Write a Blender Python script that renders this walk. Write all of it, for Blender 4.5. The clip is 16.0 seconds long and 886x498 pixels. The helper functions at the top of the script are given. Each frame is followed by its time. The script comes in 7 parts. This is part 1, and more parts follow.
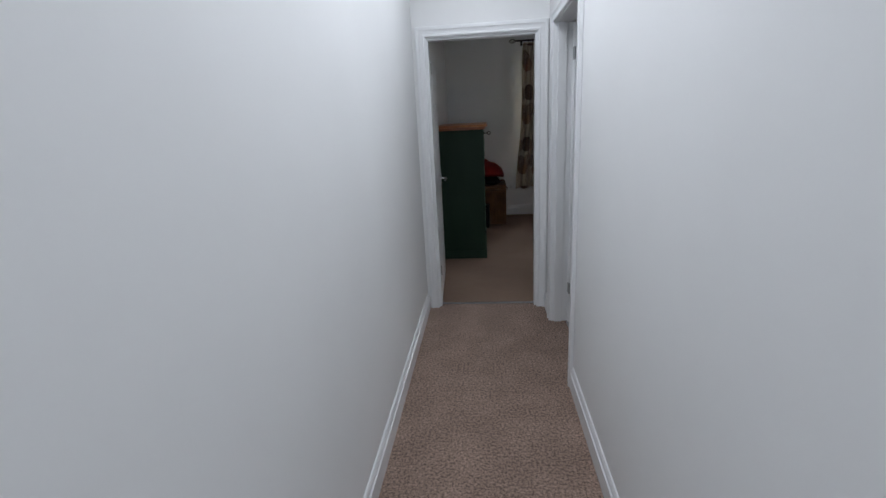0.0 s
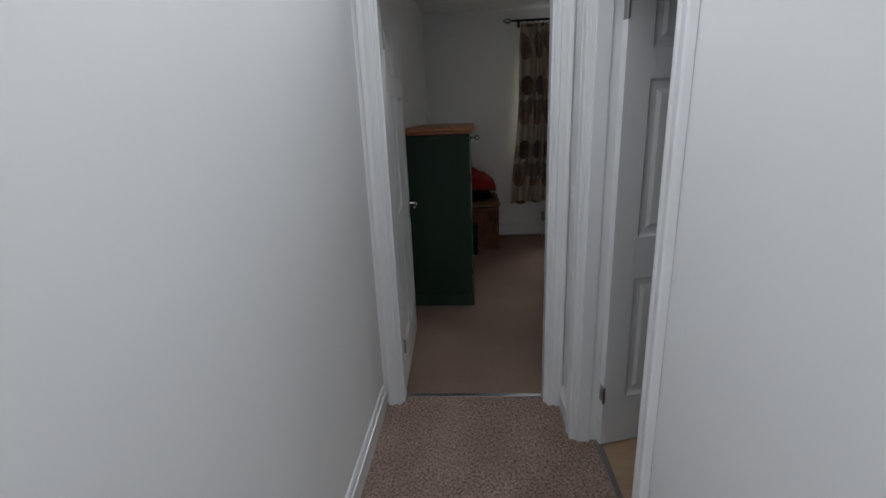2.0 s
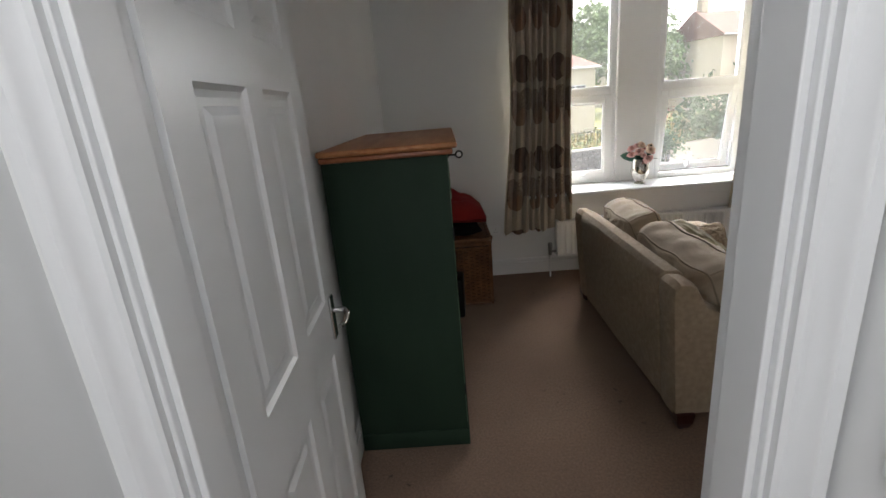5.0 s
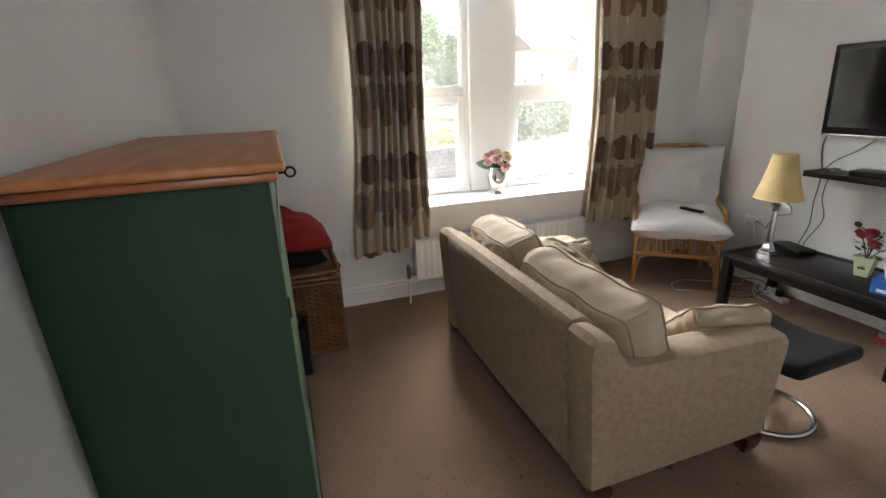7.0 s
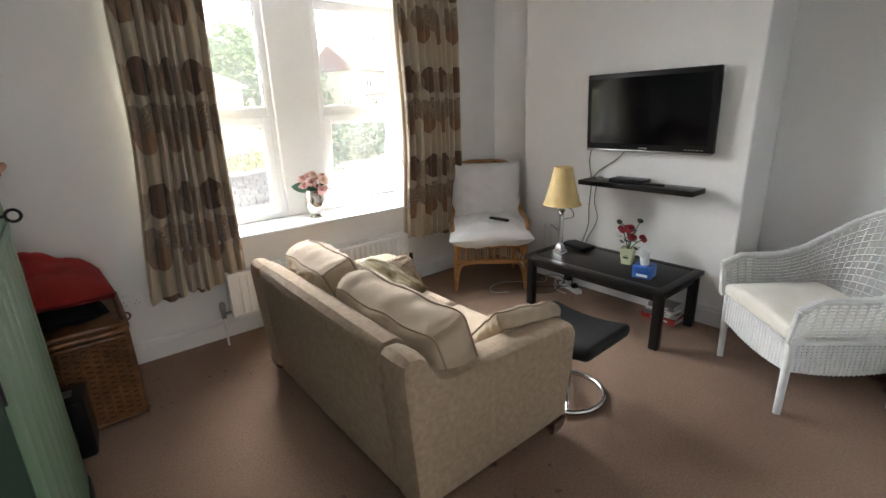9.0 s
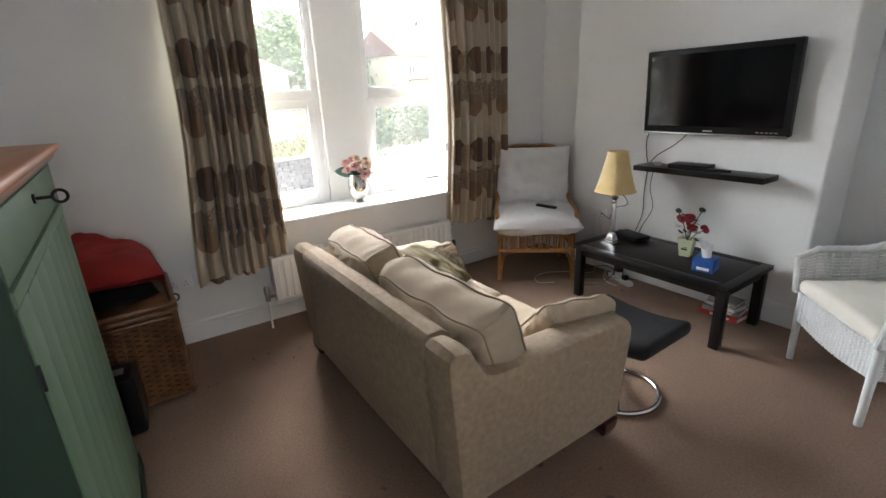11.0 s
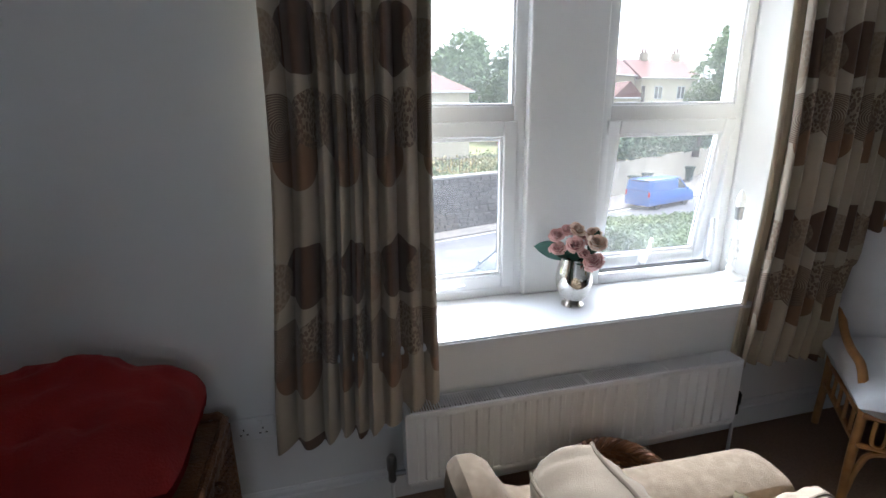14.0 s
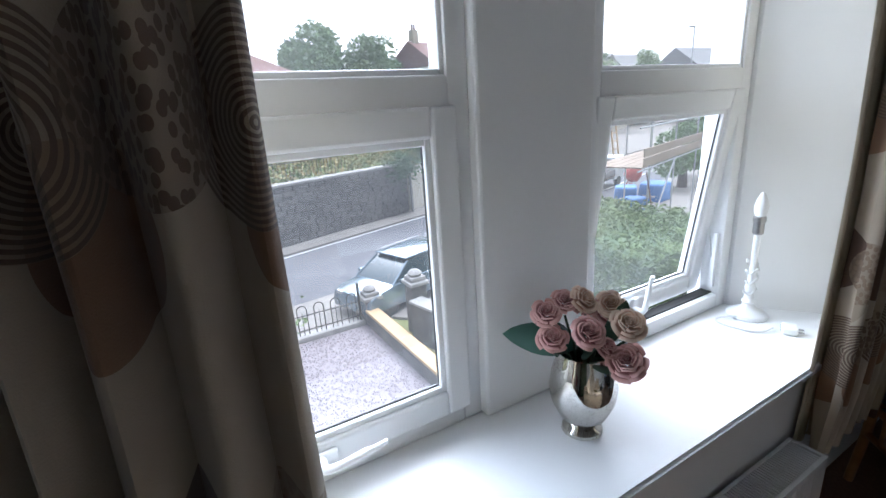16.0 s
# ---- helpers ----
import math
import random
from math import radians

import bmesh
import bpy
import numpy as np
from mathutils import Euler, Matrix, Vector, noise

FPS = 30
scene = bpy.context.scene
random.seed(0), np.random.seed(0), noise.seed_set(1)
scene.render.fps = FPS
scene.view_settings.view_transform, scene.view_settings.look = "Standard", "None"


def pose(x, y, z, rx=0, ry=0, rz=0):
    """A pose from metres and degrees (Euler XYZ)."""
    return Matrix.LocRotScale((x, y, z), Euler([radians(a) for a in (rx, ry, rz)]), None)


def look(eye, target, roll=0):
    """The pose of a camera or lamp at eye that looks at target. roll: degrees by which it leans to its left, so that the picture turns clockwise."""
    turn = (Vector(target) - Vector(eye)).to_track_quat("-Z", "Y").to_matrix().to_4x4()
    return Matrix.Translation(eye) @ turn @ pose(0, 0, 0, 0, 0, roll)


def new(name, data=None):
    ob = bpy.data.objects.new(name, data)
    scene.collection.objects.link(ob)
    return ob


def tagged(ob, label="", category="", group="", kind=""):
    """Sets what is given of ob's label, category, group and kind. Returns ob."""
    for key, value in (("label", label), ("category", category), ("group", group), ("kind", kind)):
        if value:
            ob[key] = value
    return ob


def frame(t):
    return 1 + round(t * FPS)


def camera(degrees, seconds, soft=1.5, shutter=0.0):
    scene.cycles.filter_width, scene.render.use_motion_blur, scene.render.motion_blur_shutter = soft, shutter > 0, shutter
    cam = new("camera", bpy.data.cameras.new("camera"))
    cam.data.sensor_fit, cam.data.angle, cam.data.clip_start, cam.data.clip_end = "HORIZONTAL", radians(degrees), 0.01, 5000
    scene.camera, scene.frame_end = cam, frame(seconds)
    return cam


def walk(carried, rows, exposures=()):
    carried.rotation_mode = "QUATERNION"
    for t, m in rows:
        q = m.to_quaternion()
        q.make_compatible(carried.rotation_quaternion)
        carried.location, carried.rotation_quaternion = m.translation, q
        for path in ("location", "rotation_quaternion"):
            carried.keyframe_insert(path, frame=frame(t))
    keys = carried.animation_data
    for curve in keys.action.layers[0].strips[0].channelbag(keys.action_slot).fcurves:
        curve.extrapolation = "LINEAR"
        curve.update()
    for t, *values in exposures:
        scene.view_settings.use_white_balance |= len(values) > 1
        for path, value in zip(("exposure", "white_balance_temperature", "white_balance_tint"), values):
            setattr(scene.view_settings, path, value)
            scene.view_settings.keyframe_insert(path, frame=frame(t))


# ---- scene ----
cam = camera(87.4, 16.0)
PATH = [
    (0, (0.436, -0.221, 1.476), (0.244, 1.692, 0.924), -3.0),
    (0.5, (0.439, 0.074, 1.487), (0.231, 1.972, 0.892), -0.6),
    (1, (0.392, 0.432, 1.486), (0.324, 2.348, 0.915), -0.7),
    (1.5, (0.4, 0.739, 1.476), (0.299, 2.645, 0.878), -1.7),
    (2, (0.46, 1.09, 1.483), (0.313, 3.002, 0.917), -2.4),
    (2.5, (0.436, 1.415, 1.466), (0.345, 3.323, 0.874), -0.8),
    (3, (0.41, 1.73, 1.472), (0.337, 3.637, 0.875), -1.4),
    (3.5, (0.433, 2.017, 1.478), (0.297, 3.939, 0.939), -2.3),
    (3.7, (0.437, 2.109, 1.494), (0.273, 4.019, 0.927), -3.3),
    (5.8, (0.414, 3.044, 1.504), (0.469, 4.949, 0.895), -4.3),
    (6, (0.419, 3.114, 1.489), (0.508, 5.011, 0.861), -3.7),
    (6.5, (0.435, 3.297, 1.482), (0.784, 5.153, 0.825), -1.6),
    (7, (0.448, 3.411, 1.496), (1.062, 5.207, 0.864), -2.2),
    (7.5, (0.495, 3.426, 1.495), (1.261, 5.161, 0.86), -2.0),
    (8, (0.533, 3.4, 1.499), (1.459, 5.062, 0.881), -1.7),
    (8.5, (0.567, 3.388, 1.508), (1.638, 4.966, 0.905), -1.6),
    (8.7, (0.585, 3.383, 1.508), (1.711, 4.926, 0.917), -1.8),
    (10.8, (0.623, 3.438, 1.49), (1.781, 4.951, 0.887), -2.6),
    (11, (0.632, 3.481, 1.48), (1.688, 5.057, 0.849), -2.5),
    (11.5, (0.706, 3.678, 1.483), (1.462, 5.431, 0.886), -2.9),
    (12, (0.809, 3.907, 1.5), (1.383, 5.732, 0.917), -1.4),
    (12.5, (0.877, 4.191, 1.5), (1.487, 6.019, 0.963), -1.0),
    (13, (0.942, 4.517, 1.508), (1.482, 6.357, 0.941), -2.1),
    (13.5, (1.028, 4.807, 1.492), (1.463, 6.693, 0.987), -2.5),
    (14, (1.094, 5.104, 1.5), (1.56, 6.973, 0.959), -0.9),
    (14.5, (1.128, 5.375, 1.505), (1.76, 7.207, 1.012), -1.8),
    (15, (1.19, 5.665, 1.477), (1.844, 7.483, 0.961), -2.5),
    (15.5, (1.273, 5.878, 1.503), (1.975, 7.673, 0.971), -2.4),
    (16, (1.346, 6.106, 1.482), (2.297, 7.766, 0.9), -3.7),
]
# a slow pan on to the right and back while standing in the doorway
PATH.insert([row[0] for row in PATH].index(10.8), (9.7, (0.605, 3.395, 1.496), (1.905, 4.800, 0.905), -2.0))
EXPOSURES = [  # seconds, stops, kelvin, tint
    (0, 1.5, 6030, 10), (0.5, 1.45, 6050, 10), (1.5, 1.25, 6170, 10), (2.5, 1.4, 6280, 10), (3.7, 1.72, 6500, 10), (5.8, 2.5, 6550, 10), (6.5, 2.9, 6550, 10), (7.0, 3.05, 6550, 10), (8.7, 3.12, 6550, 10), (10.8, 3.0, 6400, 10),
    (12.0, 3.05, 6150, 10), (12.5, 2.95, 6050, 10), (13.5, 2.38, 5750, 10), (14.5, 1.75, 5600, 10), (15.5, 1.2, 5450, 10), (16.0, 1.25, 5450, 10)]
walk(cam, [(t, look(eye, target, roll)) for t, eye, target, roll in PATH], EXPOSURES)

# ---- light ----
world = bpy.data.worlds.new("overcast_sky")
scene.world = world
world.use_nodes = True
wn, wl = world.node_tree.nodes, world.node_tree.links
sky = wn.new("ShaderNodeTexSky")
sky.sky_type, sky.sun_disc = "NISHITA", False
sky.sun_elevation, sky.sun_rotation = radians(50), radians(25)
sky.air_density, sky.dust_density, sky.ozone_density = 1.0, 6.0, 1.0
pale = wn.new("ShaderNodeHueSaturation")
pale.inputs["Saturation"].default_value = 0.25
wl.new(sky.outputs[0], pale.inputs["Color"])
wl.new(pale.outputs[0], wn["Background"].inputs["Color"])
wn["Background"].inputs["Strength"].default_value = 0.15

sun = new("sun", bpy.data.lights.new("sun", "SUN"))
sun.data.energy, sun.data.angle, sun.data.color = 2.0, radians(30), (1.0, 0.96, 0.9)
sun.matrix_world = look((18, -6, 60), (0, 0, 0))

# unseen fill light added under the hall ceiling; no fitting hangs there
hall_fill = new("hall_fill", bpy.data.lights.new("hall_fill", "AREA"))
hall_fill.data.shape, hall_fill.data.size, hall_fill.data.size_y = "RECTANGLE", 0.5, 2.5
hall_fill.data.energy, hall_fill.data.color = 5.2, (0.97, 0.98, 1.0)
hall_fill.matrix_world = pose(0.42, 1.6, 2.50)

# unseen fill light added at the hall's closed end, behind the start
hall_end_fill = new("hall_end_fill", bpy.data.lights.new("hall_end_fill", "AREA"))
hall_end_fill.data.shape, hall_end_fill.data.size, hall_end_fill.data.size_y = "RECTANGLE", 0.8, 1.9
hall_end_fill.data.energy, hall_end_fill.data.color = 3.0, (0.97, 0.98, 1.0)
hall_end_fill.matrix_world = look((0.42, -1.57, 1.25), (0.42, 3.0, 0.9))

window_lamp = new("window_sky_lamp", bpy.data.lights.new("window_sky_lamp", "AREA"))
window_lamp.data.shape, window_lamp.data.size, window_lamp.data.size_y = "RECTANGLE", 14.0, 7.5
window_lamp.data.energy, window_lamp.data.color = 1400.0, (0.95, 0.98, 1.0)
window_lamp.matrix_world = look((1.0, 13.0, 5.4), (2.1, 6.2, 1.3))

# ---- materials ----
def mat(name, color, rough=0.6, color2=None, scale=8.0, detail=6.0, bump=0.0, bump_scale=60.0, metal=0.0, coat=0.0,
        stretch=(1, 1, 1), sheen=0.0, fine=0.25, island=0.0, spots=0.0, speckle=0.0):
    m = bpy.data.materials.new(name)
    m.use_nodes = True
    n, l = m.node_tree.nodes, m.node_tree.links
    b = n["Principled BSDF"]
    b.inputs["Roughness"].default_value, b.inputs["Metallic"].default_value = rough, metal
    b.inputs["Coat Weight"].default_value, b.inputs["Sheen Weight"].default_value = coat, sheen
    tc, mp = n.new("ShaderNodeTexCoord"), n.new("ShaderNodeMapping")
    mp.inputs["Scale"].default_value = stretch
    l.new(tc.outputs["Object"], mp.inputs["Vector"])
    c2 = color2 or tuple(c * 0.86 for c in color)
    big, small = n.new("ShaderNodeTexNoise"), n.new("ShaderNodeTexNoise")
    big.inputs["Scale"].default_value, big.inputs["Detail"].default_value = scale, detail
    small.inputs["Scale"].default_value, small.inputs["Detail"].default_value = bump_scale, 3.0
    for t in (big, small):
        l.new(mp.outputs[0], t.inputs["Vector"])
    ramp = n.new("ShaderNodeMapRange")
    ramp.inputs["From Min"].default_value, ramp.inputs["From Max"].default_value = 0.3, 0.7
    l.new(big.outputs["Fac"], ramp.inputs["Value"])
    add = n.new("ShaderNodeMath")
    add.operation = "MULTIPLY_ADD"
    l.new(small.outputs["Fac"], add.inputs[0])
    add.inputs[1].default_value = fine
    l.new(ramp.outputs[0], add.inputs[2])
    mix = n.new("ShaderNodeMix")
    mix.data_type = "RGBA"
    l.new(add.outputs[0], mix.inputs["Factor"])
    mix.inputs["A"].default_value, mix.inputs["B"].default_value = (*color, 1), (*c2, 1)
    out = mix.outputs["Result"]
    if island:
        oi, hs, mr = n.new("ShaderNodeObjectInfo"), n.new("ShaderNodeHueSaturation"), n.new("ShaderNodeMapRange")
        mr.inputs["To Min"].default_value, mr.inputs["To Max"].default_value = 1 - island, 1 + island
        l.new(oi.outputs["Random"], mr.inputs["Value"])
        l.new(mr.outputs[0], hs.inputs["Value"])
        l.new(out, hs.inputs["Color"])
        out = hs.outputs[0]
    if spots:  # small dark marks in scattered groups
        sp, area, mul, dark = n.new("ShaderNodeTexNoise"), n.new("ShaderNodeTexNoise"), n.new("ShaderNodeMath"), n.new("ShaderNodeMix")
        sp.inputs["Scale"].default_value, area.inputs["Scale"].default_value = 22.0, 0.9
        r1, r2 = n.new("ShaderNodeMapRange"), n.new("ShaderNodeMapRange")
        for src, r, lo, hi in ((sp, r1, 0.66, 0.72), (area, r2, 0.52, 0.60)):
            l.new(tc.outputs["Object"], src.inputs["Vector"])
            r.inputs["From Min"].default_value, r.inputs["From Max"].default_value = lo, hi
            l.new(src.outputs["Fac"], r.inputs["Value"])
        mul.operation = "MULTIPLY"
        l.new(r1.outputs[0], mul.inputs[0])
        l.new(r2.outputs[0], mul.inputs[1])
        dark.data_type, dark.blend_type = "RGBA", "MULTIPLY"
        l.new(mul.outputs[0], dark.inputs["Factor"])
        l.new(out, dark.inputs["A"])
        dark.inputs["B"].default_value = (1 - spots, 1 - spots, 1 - spots, 1)
        out = dark.outputs["Result"]
    if speckle:  # tufts of lighter and darker yarn
        tuft, span, val = n.new("ShaderNodeTexNoise"), n.new("ShaderNodeMapRange"), n.new("ShaderNodeHueSaturation")
        tuft.inputs["Scale"].default_value, tuft.inputs["Detail"].default_value = 85.0, 5.0
        tuft.inputs["Roughness"].default_value = 0.75
        l.new(tc.outputs["Object"], tuft.inputs["Vector"])
        span.inputs["From Min"].default_value, span.inputs["From Max"].default_value = 0.36, 0.64
        span.inputs["To Min"].default_value, span.inputs["To Max"].default_value = 1 - speckle, 1 + speckle
        l.new(tuft.outputs["Fac"], span.inputs["Value"])
        l.new(span.outputs[0], val.inputs["Value"])
        l.new(out, val.inputs["Color"])
        out = val.outputs[0]
    l.new(out, b.inputs["Base Color"])
    if bump:
        bp = n.new("ShaderNodeBump")
        bp.inputs["Strength"].default_value, bp.inputs["Distance"].default_value = min(bump, 1), 0.01
        l.new(small.outputs["Fac"], bp.inputs["Height"])
        l.new(bp.outputs[0], b.inputs["Normal"])
    return m


WALL = mat("painted_plaster", (0.82, 0.825, 0.825), 0.75, (0.79, 0.795, 0.795), 1.6, 4, 0.012, 140)
CEIL = mat("ceiling_paint", (0.80, 0.80, 0.79), 0.85, (0.77, 0.77, 0.76), 1.5, 3, 0.05, 60)
GLOSS = mat("white_gloss_paint", (0.80, 0.81, 0.82), 0.32, (0.76, 0.77, 0.78), 3.0, 4, 0.03, 40)
UPVC = mat("white_plastic", (0.84, 0.85, 0.86), 0.28, (0.80, 0.81, 0.82), 4.0, 4, 0.0)
CARPET_HALL = mat("speckled_hall_carpet", (0.41, 0.288, 0.226), 0.95, (0.30, 0.208, 0.162), 5.0, 12, 0.9, 260, fine=0.5, sheen=0.05, speckle=0.75)
CARPET = mat("brown_lounge_carpet", (0.315, 0.205, 0.140), 0.95, (0.222, 0.139, 0.094), 1.4, 10, 0.8, 330, fine=0.45, sheen=0.05, spots=0.6, speckle=0.2)
LAMINATE = mat("tan_laminate", (0.42, 0.29, 0.18), 0.45, (0.33, 0.22, 0.13), 4.0, 6, 0.05, 50, stretch=(1, 8, 1))
PINE = mat("varnished_pine", (0.50, 0.225, 0.085), 0.45, (0.36, 0.13, 0.042), 3.0, 7, 0.06, 30, stretch=(8, 0.9, 8), coat=0.08)
PINE_EDGE = mat("dark_varnished_pine_edge", (0.34, 0.115, 0.040), 0.35, (0.25, 0.075, 0.026), 3.0, 7, 0.06, 30, stretch=(8, 0.9, 8), coat=0.25)
# deeper green for the cabinet sides, part of their shade put into the colour
GREEN_SHADED = mat("shaded_deep_green", (0.022, 0.042, 0.027), 0.6, (0.018, 0.035, 0.023), 3.0, 6, 0.06, 45, stretch=(3, 3, 0.7))
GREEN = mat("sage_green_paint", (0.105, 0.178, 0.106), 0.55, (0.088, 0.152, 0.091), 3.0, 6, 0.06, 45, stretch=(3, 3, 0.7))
IRON = mat("black_iron", (0.015, 0.015, 0.016), 0.42, metal=0.6)
FABRIC = mat("beige_chenille", (0.41, 0.308, 0.205), 0.9, (0.29, 0.212, 0.136), 38.0, 10, 0.5, 420, sheen=0.12, fine=0.4)
CUSHION = mat("beige_cushion_cloth", (0.50, 0.40, 0.29), 0.88, (0.41, 0.32, 0.225), 7.0, 8, 0.4, 380, sheen=0.12, fine=0.3)
# darker than the cushion cloth: the seam's thin shadow is in this colour
PIPING = mat("beige_piping", (0.30, 0.235, 0.165), 0.85, bump=0.3, bump_scale=300)
OLIVE = mat("olive_velvet", (0.165, 0.122, 0.038), 0.75, (0.080, 0.058, 0.017), 7.0, 7, 0.2, 200)
MAHOGANY = mat("red_stained_wood", (0.085, 0.018, 0.012), 0.35, (0.05, 0.01, 0.008), 6.0, 5, coat=0.3)
RATTAN = mat("honey_rattan", (0.50, 0.26, 0.085), 0.42, (0.36, 0.165, 0.05), 18.0, 6, 0.15, 90, coat=0.2)
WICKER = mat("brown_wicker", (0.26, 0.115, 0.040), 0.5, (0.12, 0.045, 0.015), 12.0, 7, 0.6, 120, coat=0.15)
# near-black brown that paints shade into the gaps of the weave
WICKER_GAPS = mat("wicker_gap_shade", (0.055, 0.022, 0.009), 0.7, (0.035, 0.014, 0.006), 12.0, 6, 0.4, 120)
WHITE_WICKER = mat("white_painted_wicker", (0.74, 0.75, 0.75), 0.5, (0.64, 0.65, 0.65), 14.0, 5, 0.3, 120)
LINEN = mat("white_cotton", (0.74, 0.74, 0.76), 0.85, (0.68, 0.68, 0.70), 5.0, 7, 0.3, 300, sheen=0.3)
CREAM = mat("cream_cotton", (0.72, 0.69, 0.62), 0.85, (0.64, 0.61, 0.54), 5.0, 7, 0.3, 300, sheen=0.3)
RED = mat("red_cotton_cover", (0.31, 0.010, 0.006), 0.85, (0.21, 0.006, 0.004), 5.0, 6, 0.3, 160)
BLACKCLOTH = mat("black_cloth", (0.012, 0.011, 0.011), 0.9, bump=0.3, bump_scale=200)
BLACK = mat("black_lacquer", (0.010, 0.009, 0.009), 0.34, (0.016, 0.014, 0.013), 6.0, 5)
BLACKPLASTIC = mat("black_plastic", (0.012, 0.012, 0.013), 0.35)
SCREEN = mat("tv_screen", (0.004, 0.004, 0.005), 0.10)
SCREEN.node_tree.nodes["Principled BSDF"].inputs["Specular IOR Level"].default_value = 0.22
LEATHER = mat("black_leather", (0.011, 0.012, 0.013), 0.58, (0.016, 0.016, 0.017), 9.0, 5, 0.25, 150)
CHROME = mat("chrome", (0.62, 0.62, 0.63), 0.16, (0.56, 0.56, 0.57), 9.0, 3, metal=1.0)
STEEL = mat("brushed_steel", (0.42, 0.42, 0.43), 0.35, metal=1.0)
SHADE = mat("yellow_silk_shade", (0.70, 0.54, 0.27), 0.7, (0.62, 0.46, 0.21), 8.0, 4, 0.2, 200)
POT = mat("cream_ceramic", (0.60, 0.62, 0.42), 0.4, (0.50, 0.53, 0.34), 9.0, 4)
LEAF = mat("artificial_leaf", (0.030, 0.075, 0.035), 0.5, (0.018, 0.045, 0.022), 20.0, 4)
EUCA = mat("eucalyptus_leaf", (0.035, 0.115, 0.085), 0.55, (0.025, 0.085, 0.06), 14.0, 4)


def petal_mat(name, heart, rim, rough=0.7):
    """Petal cloth, deep at the heart and paler towards the rim; reads the petal's own UV."""
    m = mat(name, heart, rough, tuple(0.75 * c for c in heart), 30.0, 5)
    n, l = m.node_tree.nodes, m.node_tree.links
    b = n["Principled BSDF"]
    src = b.inputs["Base Color"].links[0].from_socket
    uv, sep, span, mix = n.new("ShaderNodeUVMap"), n.new("ShaderNodeSeparateXYZ"), n.new("ShaderNodeMapRange"), n.new("ShaderNodeMix")
    l.new(uv.outputs[0], sep.inputs[0])
    l.new(sep.outputs[1], span.inputs["Value"])
    span.inputs["From Min"].default_value, span.inputs["From Max"].default_value = 0.45, 1.0
    mix.data_type = "RGBA"
    l.new(span.outputs[0], mix.inputs["Factor"])
    l.new(src, mix.inputs["A"])
    mix.inputs["B"].default_value = (*rim, 1)
    l.new(mix.outputs["Result"], b.inputs["Base Color"])
    return m


ROSE_RED = petal_mat("dark_red_petals", (0.26, 0.010, 0.020), (0.42, 0.03, 0.05))
ROSE = petal_mat("dusky_rose_petals", (0.50, 0.17, 0.17), (0.80, 0.50, 0.46))
ROSE_CREAM = petal_mat("peach_petals", (0.70, 0.38, 0.26), (0.85, 0.68, 0.54))
TISSUE_BLUE = mat("blue_tissue_box", (0.012, 0.06, 0.27), 0.4, (0.03, 0.12, 0.36), 12.0, 3)
PAPER = mat("white_paper", (0.80, 0.80, 0.80), 0.9)
BOOK_RED = mat("red_book_cover", (0.42, 0.035, 0.025), 0.5)
BOOK_GREY = mat("grey_book_cover", (0.25, 0.26, 0.26), 0.5)
CABLE_B = mat("black_cable", (0.015, 0.015, 0.015), 0.5)
CABLE_W = mat("white_cable", (0.70, 0.70, 0.69), 0.45)
LINING = mat("cream_curtain_lining", (0.62, 0.56, 0.44), 0.9, (0.55, 0.49, 0.38), 4.0, 5, 0.3, 300)
# dark grey puts the unlit depth below the grille into the colour
FINS = mat("shaded_fins", (0.10, 0.095, 0.09), 0.8)
SEAL_BLACK = mat("dark_rubber_seal", (0.03, 0.03, 0.03), 0.7)


def glass_mat():
    m = bpy.data.materials.new("clear_glass")
    m.use_nodes = True
    n, l = m.node_tree.nodes, m.node_tree.links
    g, t, x = n.new("ShaderNodeBsdfGlossy"), n.new("ShaderNodeBsdfTransparent"), n.new("ShaderNodeMixShader")
    g.inputs["Roughness"].default_value = 0.02
    x.inputs[0].default_value = 0.05
    l.new(t.outputs[0], x.inputs[1])
    l.new(g.outputs[0], x.inputs[2])
    # a thin pale film: dust, plus glare over the view painted in as haze
    haze, film, patch, amount = n.new("ShaderNodeBsdfTranslucent"), n.new("ShaderNodeMixShader"), n.new("ShaderNodeTexNoise"), n.new("ShaderNodeMapRange")
    haze.inputs["Color"].default_value = (0.8, 0.8, 0.8, 1)
    patch.inputs["Scale"].default_value, patch.inputs["Detail"].default_value = 3.0, 6.0
    amount.inputs["From Min"].default_value, amount.inputs["From Max"].default_value = 0.3, 0.7
    amount.inputs["To Min"].default_value, amount.inputs["To Max"].default_value = 0.008, 0.024
    l.new(patch.outputs["Fac"], amount.inputs["Value"])
    l.new(amount.outputs[0], film.inputs[0])
    l.new(x.outputs[0], film.inputs[1])
    l.new(haze.outputs[0], film.inputs[2])
    l.new(film.outputs[0], n["Material Output"].inputs[0])
    return m


GLASS = glass_mat()


